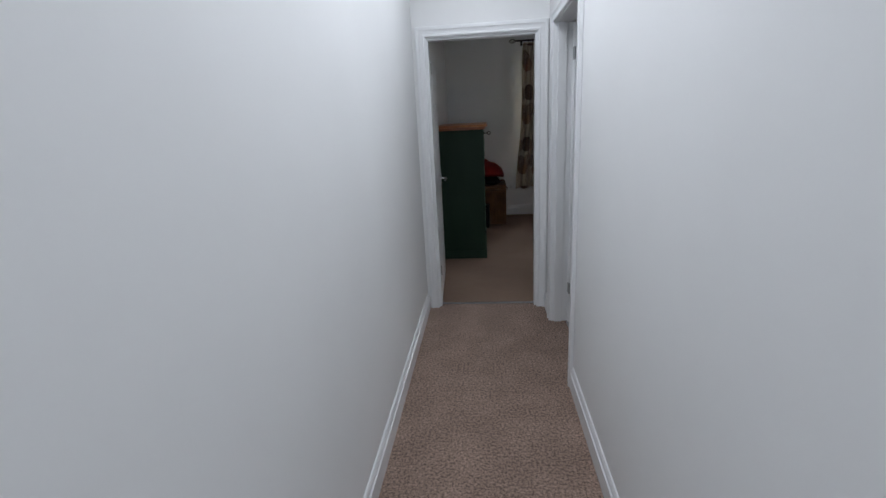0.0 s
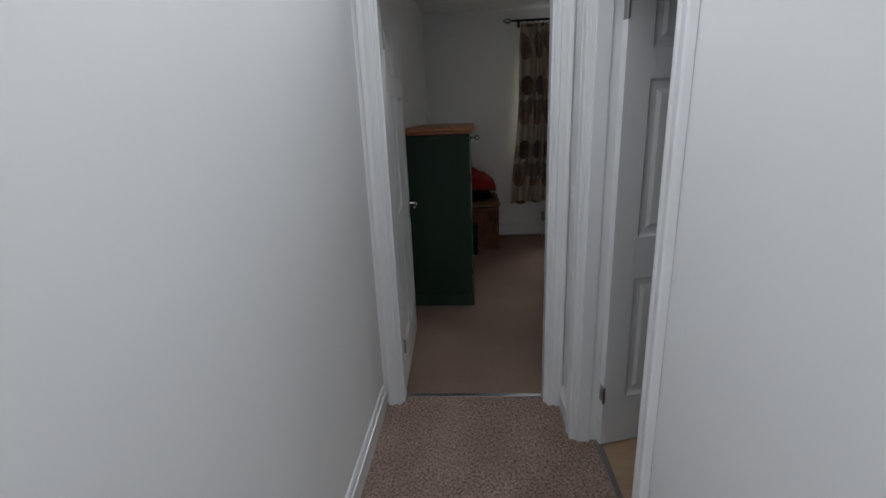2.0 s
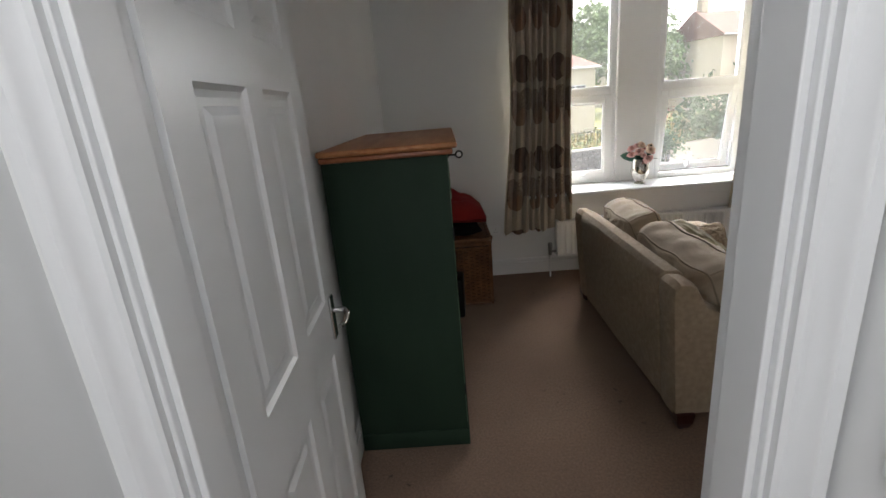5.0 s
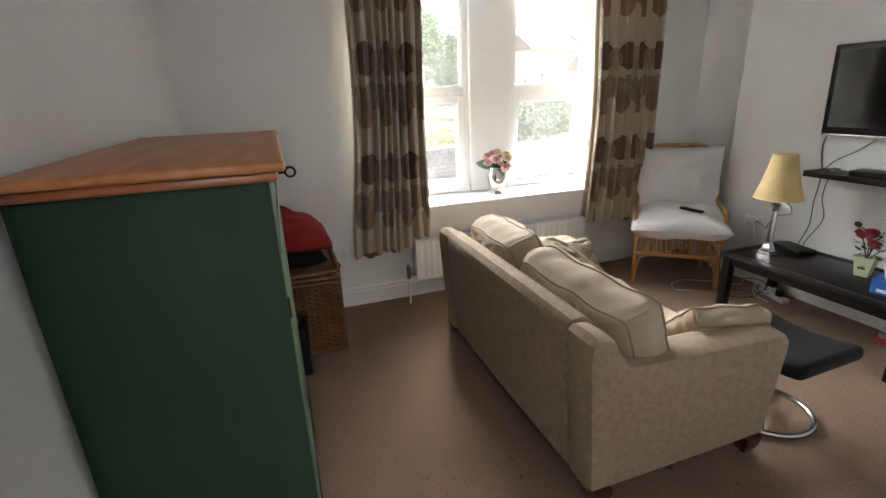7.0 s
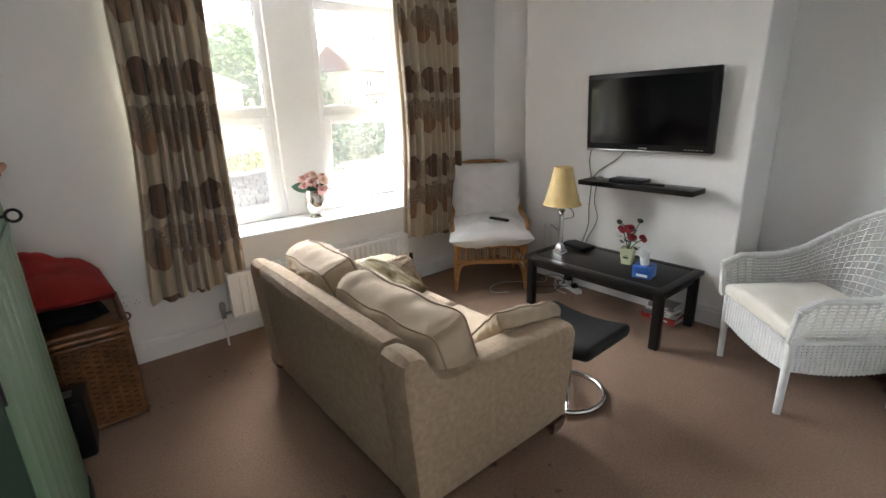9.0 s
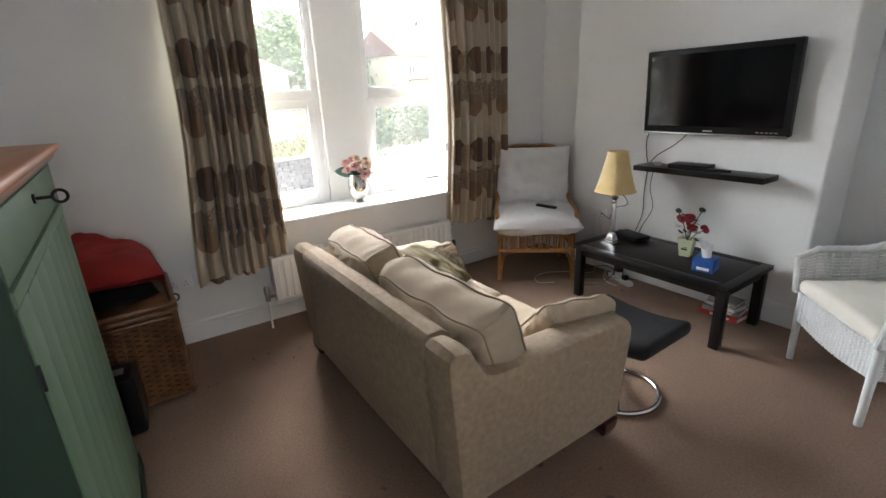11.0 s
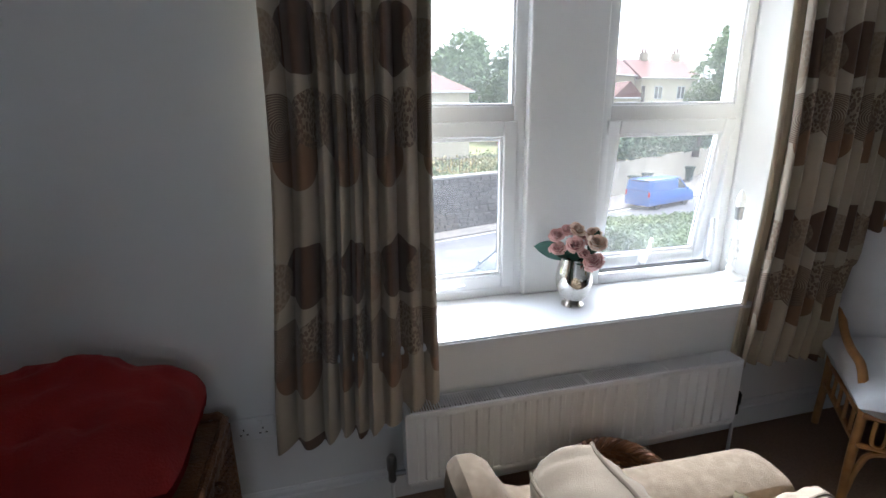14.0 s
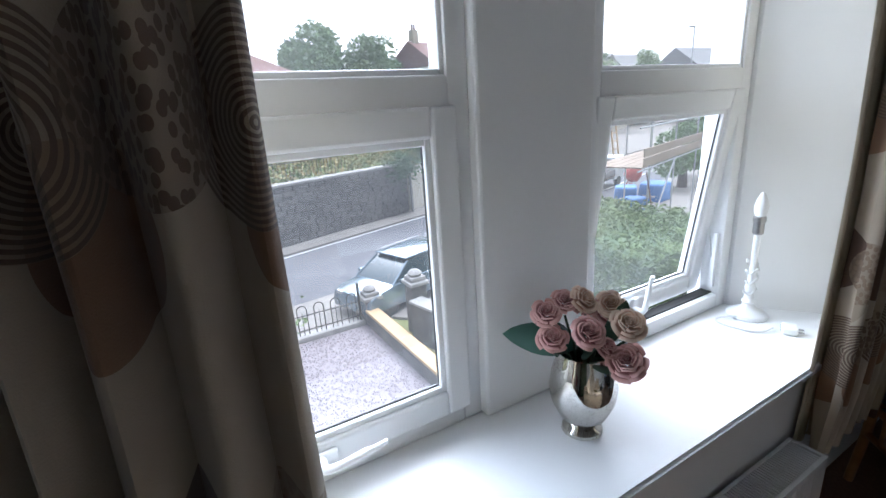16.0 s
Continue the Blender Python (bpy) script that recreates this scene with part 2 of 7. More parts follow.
def mercury_mat():
    m = mat("mercury_glass", (0.78, 0.77, 0.74), 0.08, (0.62, 0.60, 0.55), 18.0, 6, metal=1.0)
    n, l = m.node_tree.nodes, m.node_tree.links
    b = n["Principled BSDF"]
    v, r = n.new("ShaderNodeTexNoise"), n.new("ShaderNodeMapRange")
    v.inputs["Scale"].default_value, v.inputs["Detail"].default_value = 95.0, 6.0
    r.inputs["From Min"].default_value, r.inputs["From Max"].default_value = 0.575, 0.60
    r.inputs["To Min"].default_value, r.inputs["To Max"].default_value = 0.07, 0.6
    l.new(v.outputs["Fac"], r.inputs["Value"])
    l.new(r.outputs[0], b.inputs["Roughness"])
    mix = n.new("ShaderNodeMix")
    mix.data_type = "RGBA"
    src = b.inputs["Base Color"].links[0].from_socket
    mr = n.new("ShaderNodeMapRange")
    mr.inputs["From Min"].default_value, mr.inputs["From Max"].default_value = 0.575, 0.60
    l.new(v.outputs["Fac"], mr.inputs["Value"])
    l.new(mr.outputs[0], mix.inputs["Factor"])
    l.new(src, mix.inputs["A"])
    mix.inputs["B"].default_value = (0.10, 0.075, 0.05, 1)
    l.new(mix.outputs["Result"], b.inputs["Base Color"])
    return m


MERCURY = mercury_mat()


def curtain_mat():
    """Cream cloth with rows of overlapping discs: plain brown, dark brown, ringed and speckled. Reads the cloth's own UV, in metres."""
    m = bpy.data.materials.new("disc_patterned_curtain")
    m.use_nodes = True
    n, l = m.node_tree.nodes, m.node_tree.links
    b = n["Principled BSDF"]
    b.inputs["Roughness"].default_value, b.inputs["Sheen Weight"].default_value = 0.85, 0.25

    def math_node(op, a, c=None, d=None):
        k = n.new("ShaderNodeMath")
        k.operation = op
        for i, v in enumerate((a, c, d)):
            if v is None:
                continue
            if isinstance(v, (int, float)):
                k.inputs[i].default_value = v
            else:
                l.new(v, k.inputs[i])
        return k.outputs[0]

    def mixed(f, a, c):
        k = n.new("ShaderNodeMix")
        k.data_type = "RGBA"
        l.new(f, k.inputs["Factor"])
        for key, v in (("A", a), ("B", c)):
            if isinstance(v, tuple):
                k.inputs[key].default_value = (*v, 1)
            else:
                l.new(v, k.inputs[key])
        return k.outputs["Result"]

    uv = n.new("ShaderNodeUVMap")
    sep = n.new("ShaderNodeSeparateXYZ")
    l.new(uv.outputs[0], sep.inputs[0])
    U, V = sep.outputs[0], sep.outputs[1]
    cloth = n.new("ShaderNodeTexNoise")
    cloth.inputs["Scale"].default_value, cloth.inputs["Detail"].default_value = 9.0, 5.0
    l.new(uv.outputs[0], cloth.inputs["Vector"])
    col = mixed(cloth.outputs["Fac"], (0.50, 0.425, 0.325), (0.41, 0.34, 0.255))
    layers = (  # cell width, cell height, offset u, offset v, radius, seed, share of cells that carry a disc, colours, pattern
        (0.30, 0.69, 0.21, 0.10, 0.080, 3.0, 0.9, ((0.34, 0.265, 0.185), (0.40, 0.33, 0.245)), ""),
        (0.28, 0.69, 0.04, 0.335, 0.088, 9.0, 0.92, ((0.22, 0.125, 0.072), (0.27, 0.165, 0.10)), ""),
        (0.28, 0.69, 0.00, 0.00, 0.102, 1.0, 0.95, ((0.105, 0.060, 0.040), (0.15, 0.088, 0.055)), ""),
        (0.28, 0.69, 0.10, 0.245, 0.094, 5.0, 0.95, ((0.16, 0.105, 0.072), (0.12, 0.08, 0.055)), "rings"),
        (0.28, 0.69, 0.15, 0.02, 0.082, 7.0, 0.9, ((0.30, 0.225, 0.155), (0.25, 0.18, 0.12)), "dots"),
        (0.28, 0.69, 0.235, 0.22, 0.088, 11.0, 0.9, ((0.15, 0.10, 0.07), (0.19, 0.13, 0.09)), "dots"),
    )
    spots = n.new("ShaderNodeTexVoronoi")
    spots.inputs["Scale"].default_value = 1.0
    oblong = n.new("ShaderNodeMapping")
    oblong.inputs["Scale"].default_value = (125, 68, 1)
    spots.voronoi_dimensions = "2D"
    l.new(uv.outputs[0], oblong.inputs["Vector"])
    l.new(oblong.outputs[0], spots.inputs["Vector"])
    dots = math_node("LESS_THAN", spots.outputs["Distance"], 0.42)
    for w, h, ou, ov, rad, seed, share, colours, pattern in layers:
        u, v = math_node("DIVIDE", math_node("ADD", U, ou), w), math_node("DIVIDE", math_node("ADD", V, ov), h)
        cu, cv = math_node("FLOOR", u), math_node("FLOOR", v)
        du = math_node("MULTIPLY", math_node("SUBTRACT", math_node("FRACT", u), 0.5), w)
        dv = math_node("MULTIPLY", math_node("SUBTRACT", math_node("FRACT", v), 0.5), h)
        dist = math_node("SQRT", math_node("ADD", math_node("MULTIPLY", du, du), math_node("MULTIPLY", dv, dv)))
        cell = n.new("ShaderNodeCombineXYZ")
        l.new(cu, cell.inputs[0])
        l.new(cv, cell.inputs[1])
        cell.inputs[2].default_value = seed
        rnd = n.new("ShaderNodeTexWhiteNoise")
        l.new(cell.outputs[0], rnd.inputs["Vector"])
        tone = mixed(rnd.outputs["Value"], colours[0], colours[1])
        f = math_node("MULTIPLY", math_node("LESS_THAN", dist, rad), math_node("LESS_THAN", rnd.outputs["Value"], share))
        if pattern:
            col = mixed(math_node("MULTIPLY", f, 0.6), col, (0.27, 0.205, 0.145))
        if pattern == "rings":
            f = math_node("MULTIPLY", f, math_node("GREATER_THAN", math_node("FRACT", math_node("MULTIPLY", dist, 150.0)), 0.45))
        elif pattern == "dots":
            f = math_node("MULTIPLY", f, dots)
        col = mixed(f, col, tone)
    l.new(col, b.inputs["Base Color"])
    weave = n.new("ShaderNodeTexNoise")
    weave.inputs["Scale"].default_value = 500.0
    l.new(uv.outputs[0], weave.inputs["Vector"])
    bp = n.new("ShaderNodeBump")
    bp.inputs["Strength"].default_value, bp.inputs["Distance"].default_value = 0.3, 0.002
    l.new(weave.outputs["Fac"], bp.inputs["Height"])
    l.new(bp.outputs[0], b.inputs["Normal"])
    return m


CURTAIN = curtain_mat()
for dull in (BLACK, LEATHER, BLACKPLASTIC, BLACKCLOTH, GREEN_SHADED):
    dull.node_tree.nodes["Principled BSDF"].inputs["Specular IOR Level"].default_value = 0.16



# ---- builders ----
def box(bm, lo, hi, bevel=0.0, segs=2, m=None):
    c = [(a + b) / 2 for a, b in zip(lo, hi)]
    s = [b - a for a, b in zip(lo, hi)]
    r = bmesh.ops.create_cube(bm, size=1.0, matrix=Matrix.Translation(c) @ Matrix.Diagonal((*s, 1)))
    vs = r["verts"]
    if bevel:
        es = list({e for v in vs for e in v.link_edges})
        k = bmesh.ops.bevel(bm, geom=es, offset=bevel, segments=segs, profile=0.5, affect="EDGES")
        vs = list({v for f in k["faces"] for v in f.verts} | {v for v in vs if v.is_valid})
    if m is not None:
        bmesh.ops.transform(bm, matrix=m, verts=vs)
    return vs


def tube(bm, pts, r, n=8, closed=False):
    """A round bar along points; r is one radius or one for each point."""
    P = [Vector(p) for p in pts]
    k = len(P)
    rs = r if isinstance(r, (list, tuple)) else [r] * k
    rings, up = [], None
    for i, p in enumerate(P):
        a = P[(i - 1) % k] if (closed or i) else p
        b = P[(i + 1) % k] if (closed or i < k - 1) else p
        d = (b - a).normalized()
        if up is None:
            up = d.orthogonal().normalized()
        up = (up - d * up.dot(d)).normalized() if (up - d * up.dot(d)).length > 1e-5 else d.orthogonal().normalized()
        side = d.cross(up)
        rings.append([bm.verts.new(p + (up * math.cos(t) + side * math.sin(t)) * rs[i]) for t in (2 * math.pi * j / n for j in range(n))])
    for i in range(k if closed else k - 1):
        a, b = rings[i], rings[(i + 1) % k]
        for j in range(n):
            bm.faces.new((a[j], a[(j + 1) % n], b[(j + 1) % n], b[j]))
    if not closed:
        bm.faces.new(rings[0][::-1])
        bm.faces.new(rings[-1])


def lathe(bm, profile, n=24, m=None, square=False):
    """Turns (radius, height) pairs round z."""
    rings = []
    for r, z in profile:
        ring = []
        for j in range(n):
            t = 2 * math.pi * (j + 0.5) / n
            q = r / max(abs(math.cos(t)), abs(math.sin(t))) if square else r
            co = Vector((q * math.cos(t), q * math.sin(t), z))
            ring.append(bm.verts.new(m @ co if m else co))
        rings.append(ring)
    for a, b in zip(rings, rings[1:]):
        for j in range(n):
            bm.faces.new((a[j], a[(j + 1) % n], b[(j + 1) % n], b[j]))
    bm.faces.new(rings[0][::-1])
    bm.faces.new(rings[-1])


def prism(bm, poly, h0, h1, axis="z"):
    """Extrudes a 2D outline along an axis."""
    def at(a, b, h):
        return {"z": (a, b, h), "y": (a, h, b), "x": (h, a, b)}[axis]
    lo, hi = [bm.verts.new(at(a, b, h0)) for a, b in poly], [bm.verts.new(at(a, b, h1)) for a, b in poly]
    bm.faces.new(lo[::-1])
    bm.faces.new(hi)
    for i in range(len(poly)):
        j = (i + 1) % len(poly)
        bm.faces.new((lo[i], lo[j], hi[j], hi[i]))


def grid(bm, f, nu, nv, closed_u=False):
    """A sheet f(u, v), u and v from 0 to 1; returns the rows of vertices."""
    vs = [[bm.verts.new(f(i / nu, j / nv)) for i in range(nu if closed_u else nu + 1)] for j in range(nv + 1)]
    for j in range(nv):
        for i in range(nu):
            k = (i + 1) % nu if closed_u else i + 1
            bm.faces.new((vs[j][i], vs[j][k], vs[j + 1][k], vs[j + 1][i]))
    return vs


def pillow(bm, w, d, h, seed=0, n=18, crease=0.012, power=3.0, sag=0.0):
    """A stuffed cushion, w by d, h thick, lying flat round the origin; returns its rim."""
    def f(u, v, s):
        a, b = 2 * u - 1, 2 * v - 1
        t = max(0.0, (1 - abs(a) ** power) * (1 - abs(b) ** power)) ** 0.45
        pinch = 1 - 0.05 * (1 - abs(a * b)) * max(abs(a), abs(b)) ** 6
        k = noise.noise(Vector((a * 2.1 + seed, b * 2.1, s * 3.0 + seed))) + 0.5 * noise.noise(Vector((a * 5 + seed, b * 5, s)))
        return Vector((a * w / 2 * pinch, b * d / 2 * pinch, s * h / 2 * t + k * crease * t - sag * (1 - a * a) * (1 - b * b)))
    grid(bm, lambda u, v: f(u, v, 1), n, n)
    grid(bm, lambda u, v: f(1 - u, v, -1), n, n)
    bmesh.ops.remove_doubles(bm, verts=bm.verts, dist=0.0005)
    rim = []
    for i in range(4 * n):
        s, k = divmod(i, n)
        u, v = ((k / n, 0), (1, k / n), (1 - k / n, 1), (0, 1 - k / n))[s]
        rim.append(f(u, v, 1))
    return rim


def mesh_object(name, bm, material, smooth=True):
    bmesh.ops.recalc_face_normals(bm, faces=bm.faces)
    me = bpy.data.meshes.new(name)
    bm.to_mesh(me)
    bm.free()
    me.materials.append(material)
    if smooth:
        for p in me.polygons:
            p.use_smooth = True
        me.set_sharp_from_angle(angle=radians(38))
    return new(name, me)


def part(name, bm, material, parent, label="", m=None, smooth=True):
    ob = mesh_object(name, bm, material, smooth)
    ob.parent = parent
    if m is not None:
        ob.matrix_basis = m
    return tagged(ob, label)


def thing(name, label, category, m=None, group="", kind=""):
    ob = new(name)
    ob.empty_display_size = 0.1
    if m is not None:
        ob.matrix_basis = m
    return tagged(ob, label, category, group, kind)


def single(name, bm, material, label, category, m=None, group="", kind="", smooth=True):
    ob = mesh_object(name, bm, material, smooth)
    if m is not None:
        ob.matrix_basis = m
    return tagged(ob, label, category, group, kind)


def bmnew():
    return bmesh.new()


def boxed(*args, **kw):
    bm = bmesh.new()
    box(bm, *args, **kw)
    return bm


def tubed(pts, r, n=8, closed=False):
    bm = bmesh.new()
    tube(bm, pts, r, n, closed)
    return bm


def lathed(profile, n=24, m=None, square=False):
    bm = bmesh.new()
    lathe(bm, profile, n, m, square)
    return bm


def arc(c, r, a0, a1, n, plane="xz"):
    out = []
    for i in range(n + 1):
        t = radians(a0 + (a1 - a0) * i / n)
        a, b = r * math.cos(t), r * math.sin(t)
        out.append({"xz": (c[0] + a, c[1], c[2] + b), "xy": (c[0] + a, c[1] + b, c[2]), "yz": (c[0], c[1] + a, c[2] + b)}[plane])
    return out


def smooth_path(pts, steps=6):
    """Catmull-Rom through the points."""
    P = [Vector(p) for p in pts]
    P = [P[0] * 2 - P[1]] + P + [P[-1] * 2 - P[-2]]
    out = []
    for i in range(1, len(P) - 2):
        a, b, c, d = P[i - 1:i + 3]
        for k in range(steps):
            t = k / steps
            out.append(0.5 * (2 * b + (c - a) * t + (2 * a - 5 * b + 4 * c - d) * t * t + (3 * b - a - 3 * c + d) * t ** 3))
    return out + [P[-2]]

# ---- the setting: hall, side room, lounge ----
CEILING = 2.52
HALL_L, HALL_R, ROOM_L, BREAST, ALCOVE, WINDOW_Y = -0.048, 0.885, -0.09, 3.86, 4.30, 6.69


def structure(name, bm, material, label="", smooth=False):
    return tagged(mesh_object(name, bm, material, smooth), label, "", "", "structure")


bm = bmnew()
box(bm, (-0.2, -1.6, -0.15), (0.995, 3.28, 0.0))
structure("floor_hall", bm, CARPET_HALL, "speckled grey-brown hall carpet")
bm = bmnew()
box(bm, (-0.3, 3.285, -0.15), (4.5, 6.75, 0.0))
structure("floor_lounge", bm, CARPET, "worn brown lounge carpet")
bm = bmnew()
box(bm, (1.0, 0.9, -0.15), (3.3, 3.28, 0.0))
structure("floor_side_room", bm, LAMINATE, "tan wood-look floor of the side room")
for name, lo, hi in (("ceiling_hall", (-0.2, -1.6, CEILING), (0.99, 3.21, CEILING + 0.1)), ("ceiling_lounge", (-0.3, 3.21, CEILING), (4.6, 7.1, CEILING + 0.1)),
                     ("ceiling_side_room", (0.99, 0.8, CEILING), (3.4, 3.21, CEILING + 0.1))):
    structure(name, boxed(lo, hi), CEIL)

structure("wall_hall_west", boxed((-0.2, -1.6, 0), (HALL_L, 3.215, CEILING)), WALL, "smooth white hall wall")
bm = bmnew()
box(bm, (HALL_R, -1.6, 0), (0.99, 2.12, CEILING))
box(bm, (HALL_R, 2.12, 2.02), (0.99, 2.965, CEILING))
box(bm, (HALL_R, 2.965, 0), (0.99, 3.215, CEILING))
structure("wall_hall_east", bm, WALL, "smooth white hall wall with a doorway")
structure("wall_hall_south", boxed((-0.2, -1.72, 0), (0.99, -1.6, CEILING)), WALL)
bm = bmnew()
box(bm, (-0.2, 3.215, 0), (0.015, 3.335, CEILING))
box(bm, (0.015, 3.215, 2.02), (0.835, 3.335, CEILING))
box(bm, (0.835, 3.215, 0), (4.5, 3.335, CEILING))
structure("wall_between_hall_and_lounge", bm, WALL, "white partition wall with a doorway")
structure("wall_side_room", boxed((0.99, 0.8, 0), (3.4, 0.9, CEILING)), WALL)
structure("wall_side_room_east", boxed((3.3, 0.9, 0), (3.4, 3.215, CEILING)), WALL)
structure("wall_lounge_west", boxed((-0.21, 3.335, 0), (ROOM_L, WINDOW_Y, CEILING)), WALL, "white lounge wall")
bm = bmnew()
box(bm, (ALCOVE, 3.335, 0), (4.5, WINDOW_Y, CEILING))
box(bm, (BREAST, 4.41, 0), (ALCOVE, 6.20, CEILING), 0.012)
box(bm, (3.98, 6.19, 0), (ALCOVE + 0.01, WINDOW_Y, CEILING))
structure("wall_lounge_east", bm, WALL, "white chimney breast between two alcoves")

# window wall with a splayed opening for two windows
W_IN, W_OUT, SILL, HEAD = 6.945, 7.10, 0.722, 2.31
WL, WR = 1.17, 3.02
bm = bmnew()
prism(bm, [(-0.21, WINDOW_Y), (1.07, WINDOW_Y), (WL, W_IN), (WL, W_OUT), (-0.21, W_OUT)], 0, CEILING)
prism(bm, [(3.20, WINDOW_Y), (4.5, WINDOW_Y), (4.5, W_OUT), (WR, W_OUT), (WR, W_IN)], 0, CEILING)
prism(bm, [(1.07, WINDOW_Y), (3.20, WINDOW_Y), (WR, W_IN), (WR, W_OUT), (WL, W_OUT), (WL, W_IN)], HEAD, CEILING)
prism(bm, [(1.07, WINDOW_Y), (3.20, WINDOW_Y), (WR, W_IN), (WR, W_OUT), (WL, W_OUT), (WL, W_IN)], 0, SILL - 0.03)
structure("wall_window", bm, WALL, "white outer wall with a deep splayed window opening")
structure("window_pier", boxed((1.92, 6.932, SILL), (2.27, W_OUT, HEAD), 0.008), WALL, "white pier between two windows")
bm = bmnew()
prism(bm, [(1.04, 6.575), (3.22, 6.575), (3.22, WINDOW_Y), (3.19, WINDOW_Y + 0.01), (WR, W_OUT - 0.06), (WL, W_OUT - 0.06), (1.08, WINDOW_Y + 0.01), (1.04, WINDOW_Y)], SILL - 0.027, SILL)
bmesh.ops.bevel(bm, geom=[e for e in bm.edges if all(abs(v.co.y - 6.575) < 0.01 for v in e.verts)], offset=0.008, segments=3, affect="EDGES")
tagged(mesh_object("window_sill", bm, GLOSS), "deep white gloss-painted window sill board", "", "", "structure")


def skirting(name, a, b, inward, h=0.125):
    """A moulded board along a wall from a to b (x, y); inward: unit vector into the room."""
    prof = [(0.0, 0.0), (0.018, 0.0), (0.018, h - 0.035), (0.012, h - 0.03), (0.012, h - 0.014), (0.006, h), (0.0, h)]
    bm = bmnew()
    rows = []
    for p in (a, b):
        rows.append([bm.verts.new((p[0] + inward[0] * d, p[1] + inward[1] * d, z)) for d, z in prof])
    for i in range(len(prof)):
        j = (i + 1) % len(prof)
        bm.faces.new((rows[0][i], rows[0][j], rows[1][j], rows[1][i]))
    bm.faces.new(rows[0])
    bm.faces.new(rows[1][::-1])
    structure(name, bm, GLOSS, "white moulded skirting board")


skirting("baseboard", (HALL_L, -1.6), (HALL_L, 3.19), (1, 0))
skirting("baseboard", (HALL_R, -1.6), (HALL_R, 2.075), (-1, 0))
skirting("baseboard", (HALL_R, 3.03), (HALL_R, 3.19), (-1, 0))
skirting("baseboard", (ROOM_L, 3.34), (ROOM_L, WINDOW_Y), (1, 0), 0.14)
skirting("baseboard", (ROOM_L + 0.018, WINDOW_Y), (3.98, WINDOW_Y), (0, -1), 0.14)
skirting("baseboard", (BREAST, 4.392), (BREAST, 6.218), (-1, 0), 0.14)
skirting("baseboard", (BREAST, 4.41), (ALCOVE, 4.41), (0, -1), 0.14)
skirting("baseboard", (ALCOVE, 3.34), (ALCOVE, 4.392), (-1, 0), 0.14)
skirting("baseboard", (0.90, 3.335), (ALCOVE - 0.018, 3.335), (0, 1), 0.14)


def architrave(bm, path, out, face, w=0.068):
    """Moulded boards round a doorway. path: inner corner points (a, z); out: side of each leg; face: maps (a, depth, z) to the world."""
    prof = [(0.0, 0.0), (0.0, 0.012), (0.006, 0.017), (0.014, 0.017), (0.018, 0.012), (0.038, 0.015), (0.046, 0.022), (w - 0.004, 0.022), (w, 0.018), (w, 0.0)]
    rows = []
    for (a, z), (oa, oz) in zip(path, out):
        rows.append([bm.verts.new(face(a + oa * s, d, z + oz * s)) for s, d in prof])
    for r0, r1 in zip(rows, rows[1:]):
        for i in range(len(prof) - 1):
            bm.faces.new((r0[i], r0[i + 1], r1[i + 1], r1[i]))
        bm.faces.new((r0[0], r0[-1], r1[-1], r1[0]))
    bm.faces.new(rows[0])
    bm.faces.new(rows[-1][::-1])


# doorway hall - lounge: x 0.05 to 0.80
D1L, D1R, DH = 0.048, 0.802, 1.988
bm = bmnew()
box(bm, (0.0155, 3.214, 0), (D1L, 3.336, DH), 0.002)
box(bm, (D1R, 3.214, 0), (0.8345, 3.336, DH), 0.002)
box(bm, (0.0155, 3.214, DH), (0.8345, 3.336, 2.0195), 0.002)
box(bm, (D1L, 3.225, 0), (D1L + 0.012, 3.30, DH), 0.002)
box(bm, (D1R - 0.012, 3.225, 0), (D1R, 3.30, DH), 0.002)
box(bm, (D1L + 0.012, 3.225, DH - 0.012), (D1R - 0.012, 3.30, DH), 0.002)
structure("door_frame_lounge", bm, GLOSS, "white painted door lining")
for name, y, s in (("trim_lounge_door_hall_side", 3.2138, -1), ("trim_lounge_door_room_side", 3.3362, 1)):
    bm = bmnew()
    architrave(bm, [(D1L - 0.006, 0), (D1L - 0.006, DH + 0.006), (D1R + 0.006, DH + 0.006), (D1R + 0.006, 0)], [(-1, 0), (-1, 1), (1, 1), (1, 0)],
               lambda a, d, z: (a, y + s * d, z))
    structure(name, bm, GLOSS, "white moulded architrave", True)
# doorway hall - side room: y 2.15 to 2.935
D2N, D2F = 2.152, 2.935
bm = bmnew()
box(bm, (0.884, 2.1205, 0), (1.0, D2N, DH), 0.002)
box(bm, (0.884, D2F, 0), (1.0, 2.9645, DH), 0.002)
box(bm, (0.884, 2.1205, DH), (1.0, 2.9645, 2.0195), 0.002)
box(bm, (0.90, D2F - 0.012, 0), (0.955, D2F, DH), 0.002)
box(bm, (0.90, D2N, 0), (0.955, D2N + 0.012, DH), 0.002)
structure("door_frame_side_room", bm, GLOSS, "white painted door lining")
bm = bmnew()
architrave(bm, [(D2N - 0.006, 0), (D2N - 0.006, DH + 0.006), (D2F + 0.006, DH + 0.006), (D2F + 0.006, 0)], [(-1, 0), (-1, 1), (1, 1), (1, 0)],
           lambda a, d, z: (0.8838 - d, a, z))
structure("trim_side_room_door", bm, GLOSS, "white moulded architrave", True)
structure("threshold_lounge", boxed((D1L, 3.268, 0.0), (D1R, 3.298, 0.006), 0.0025), STEEL, "thin metal carpet strip in the doorway")
structure("threshold_side_room", boxed((0.985, D2N, 0.0), (1.012, D2F, 0.006), 0.0025), STEEL, "thin metal carpet strip in the doorway")


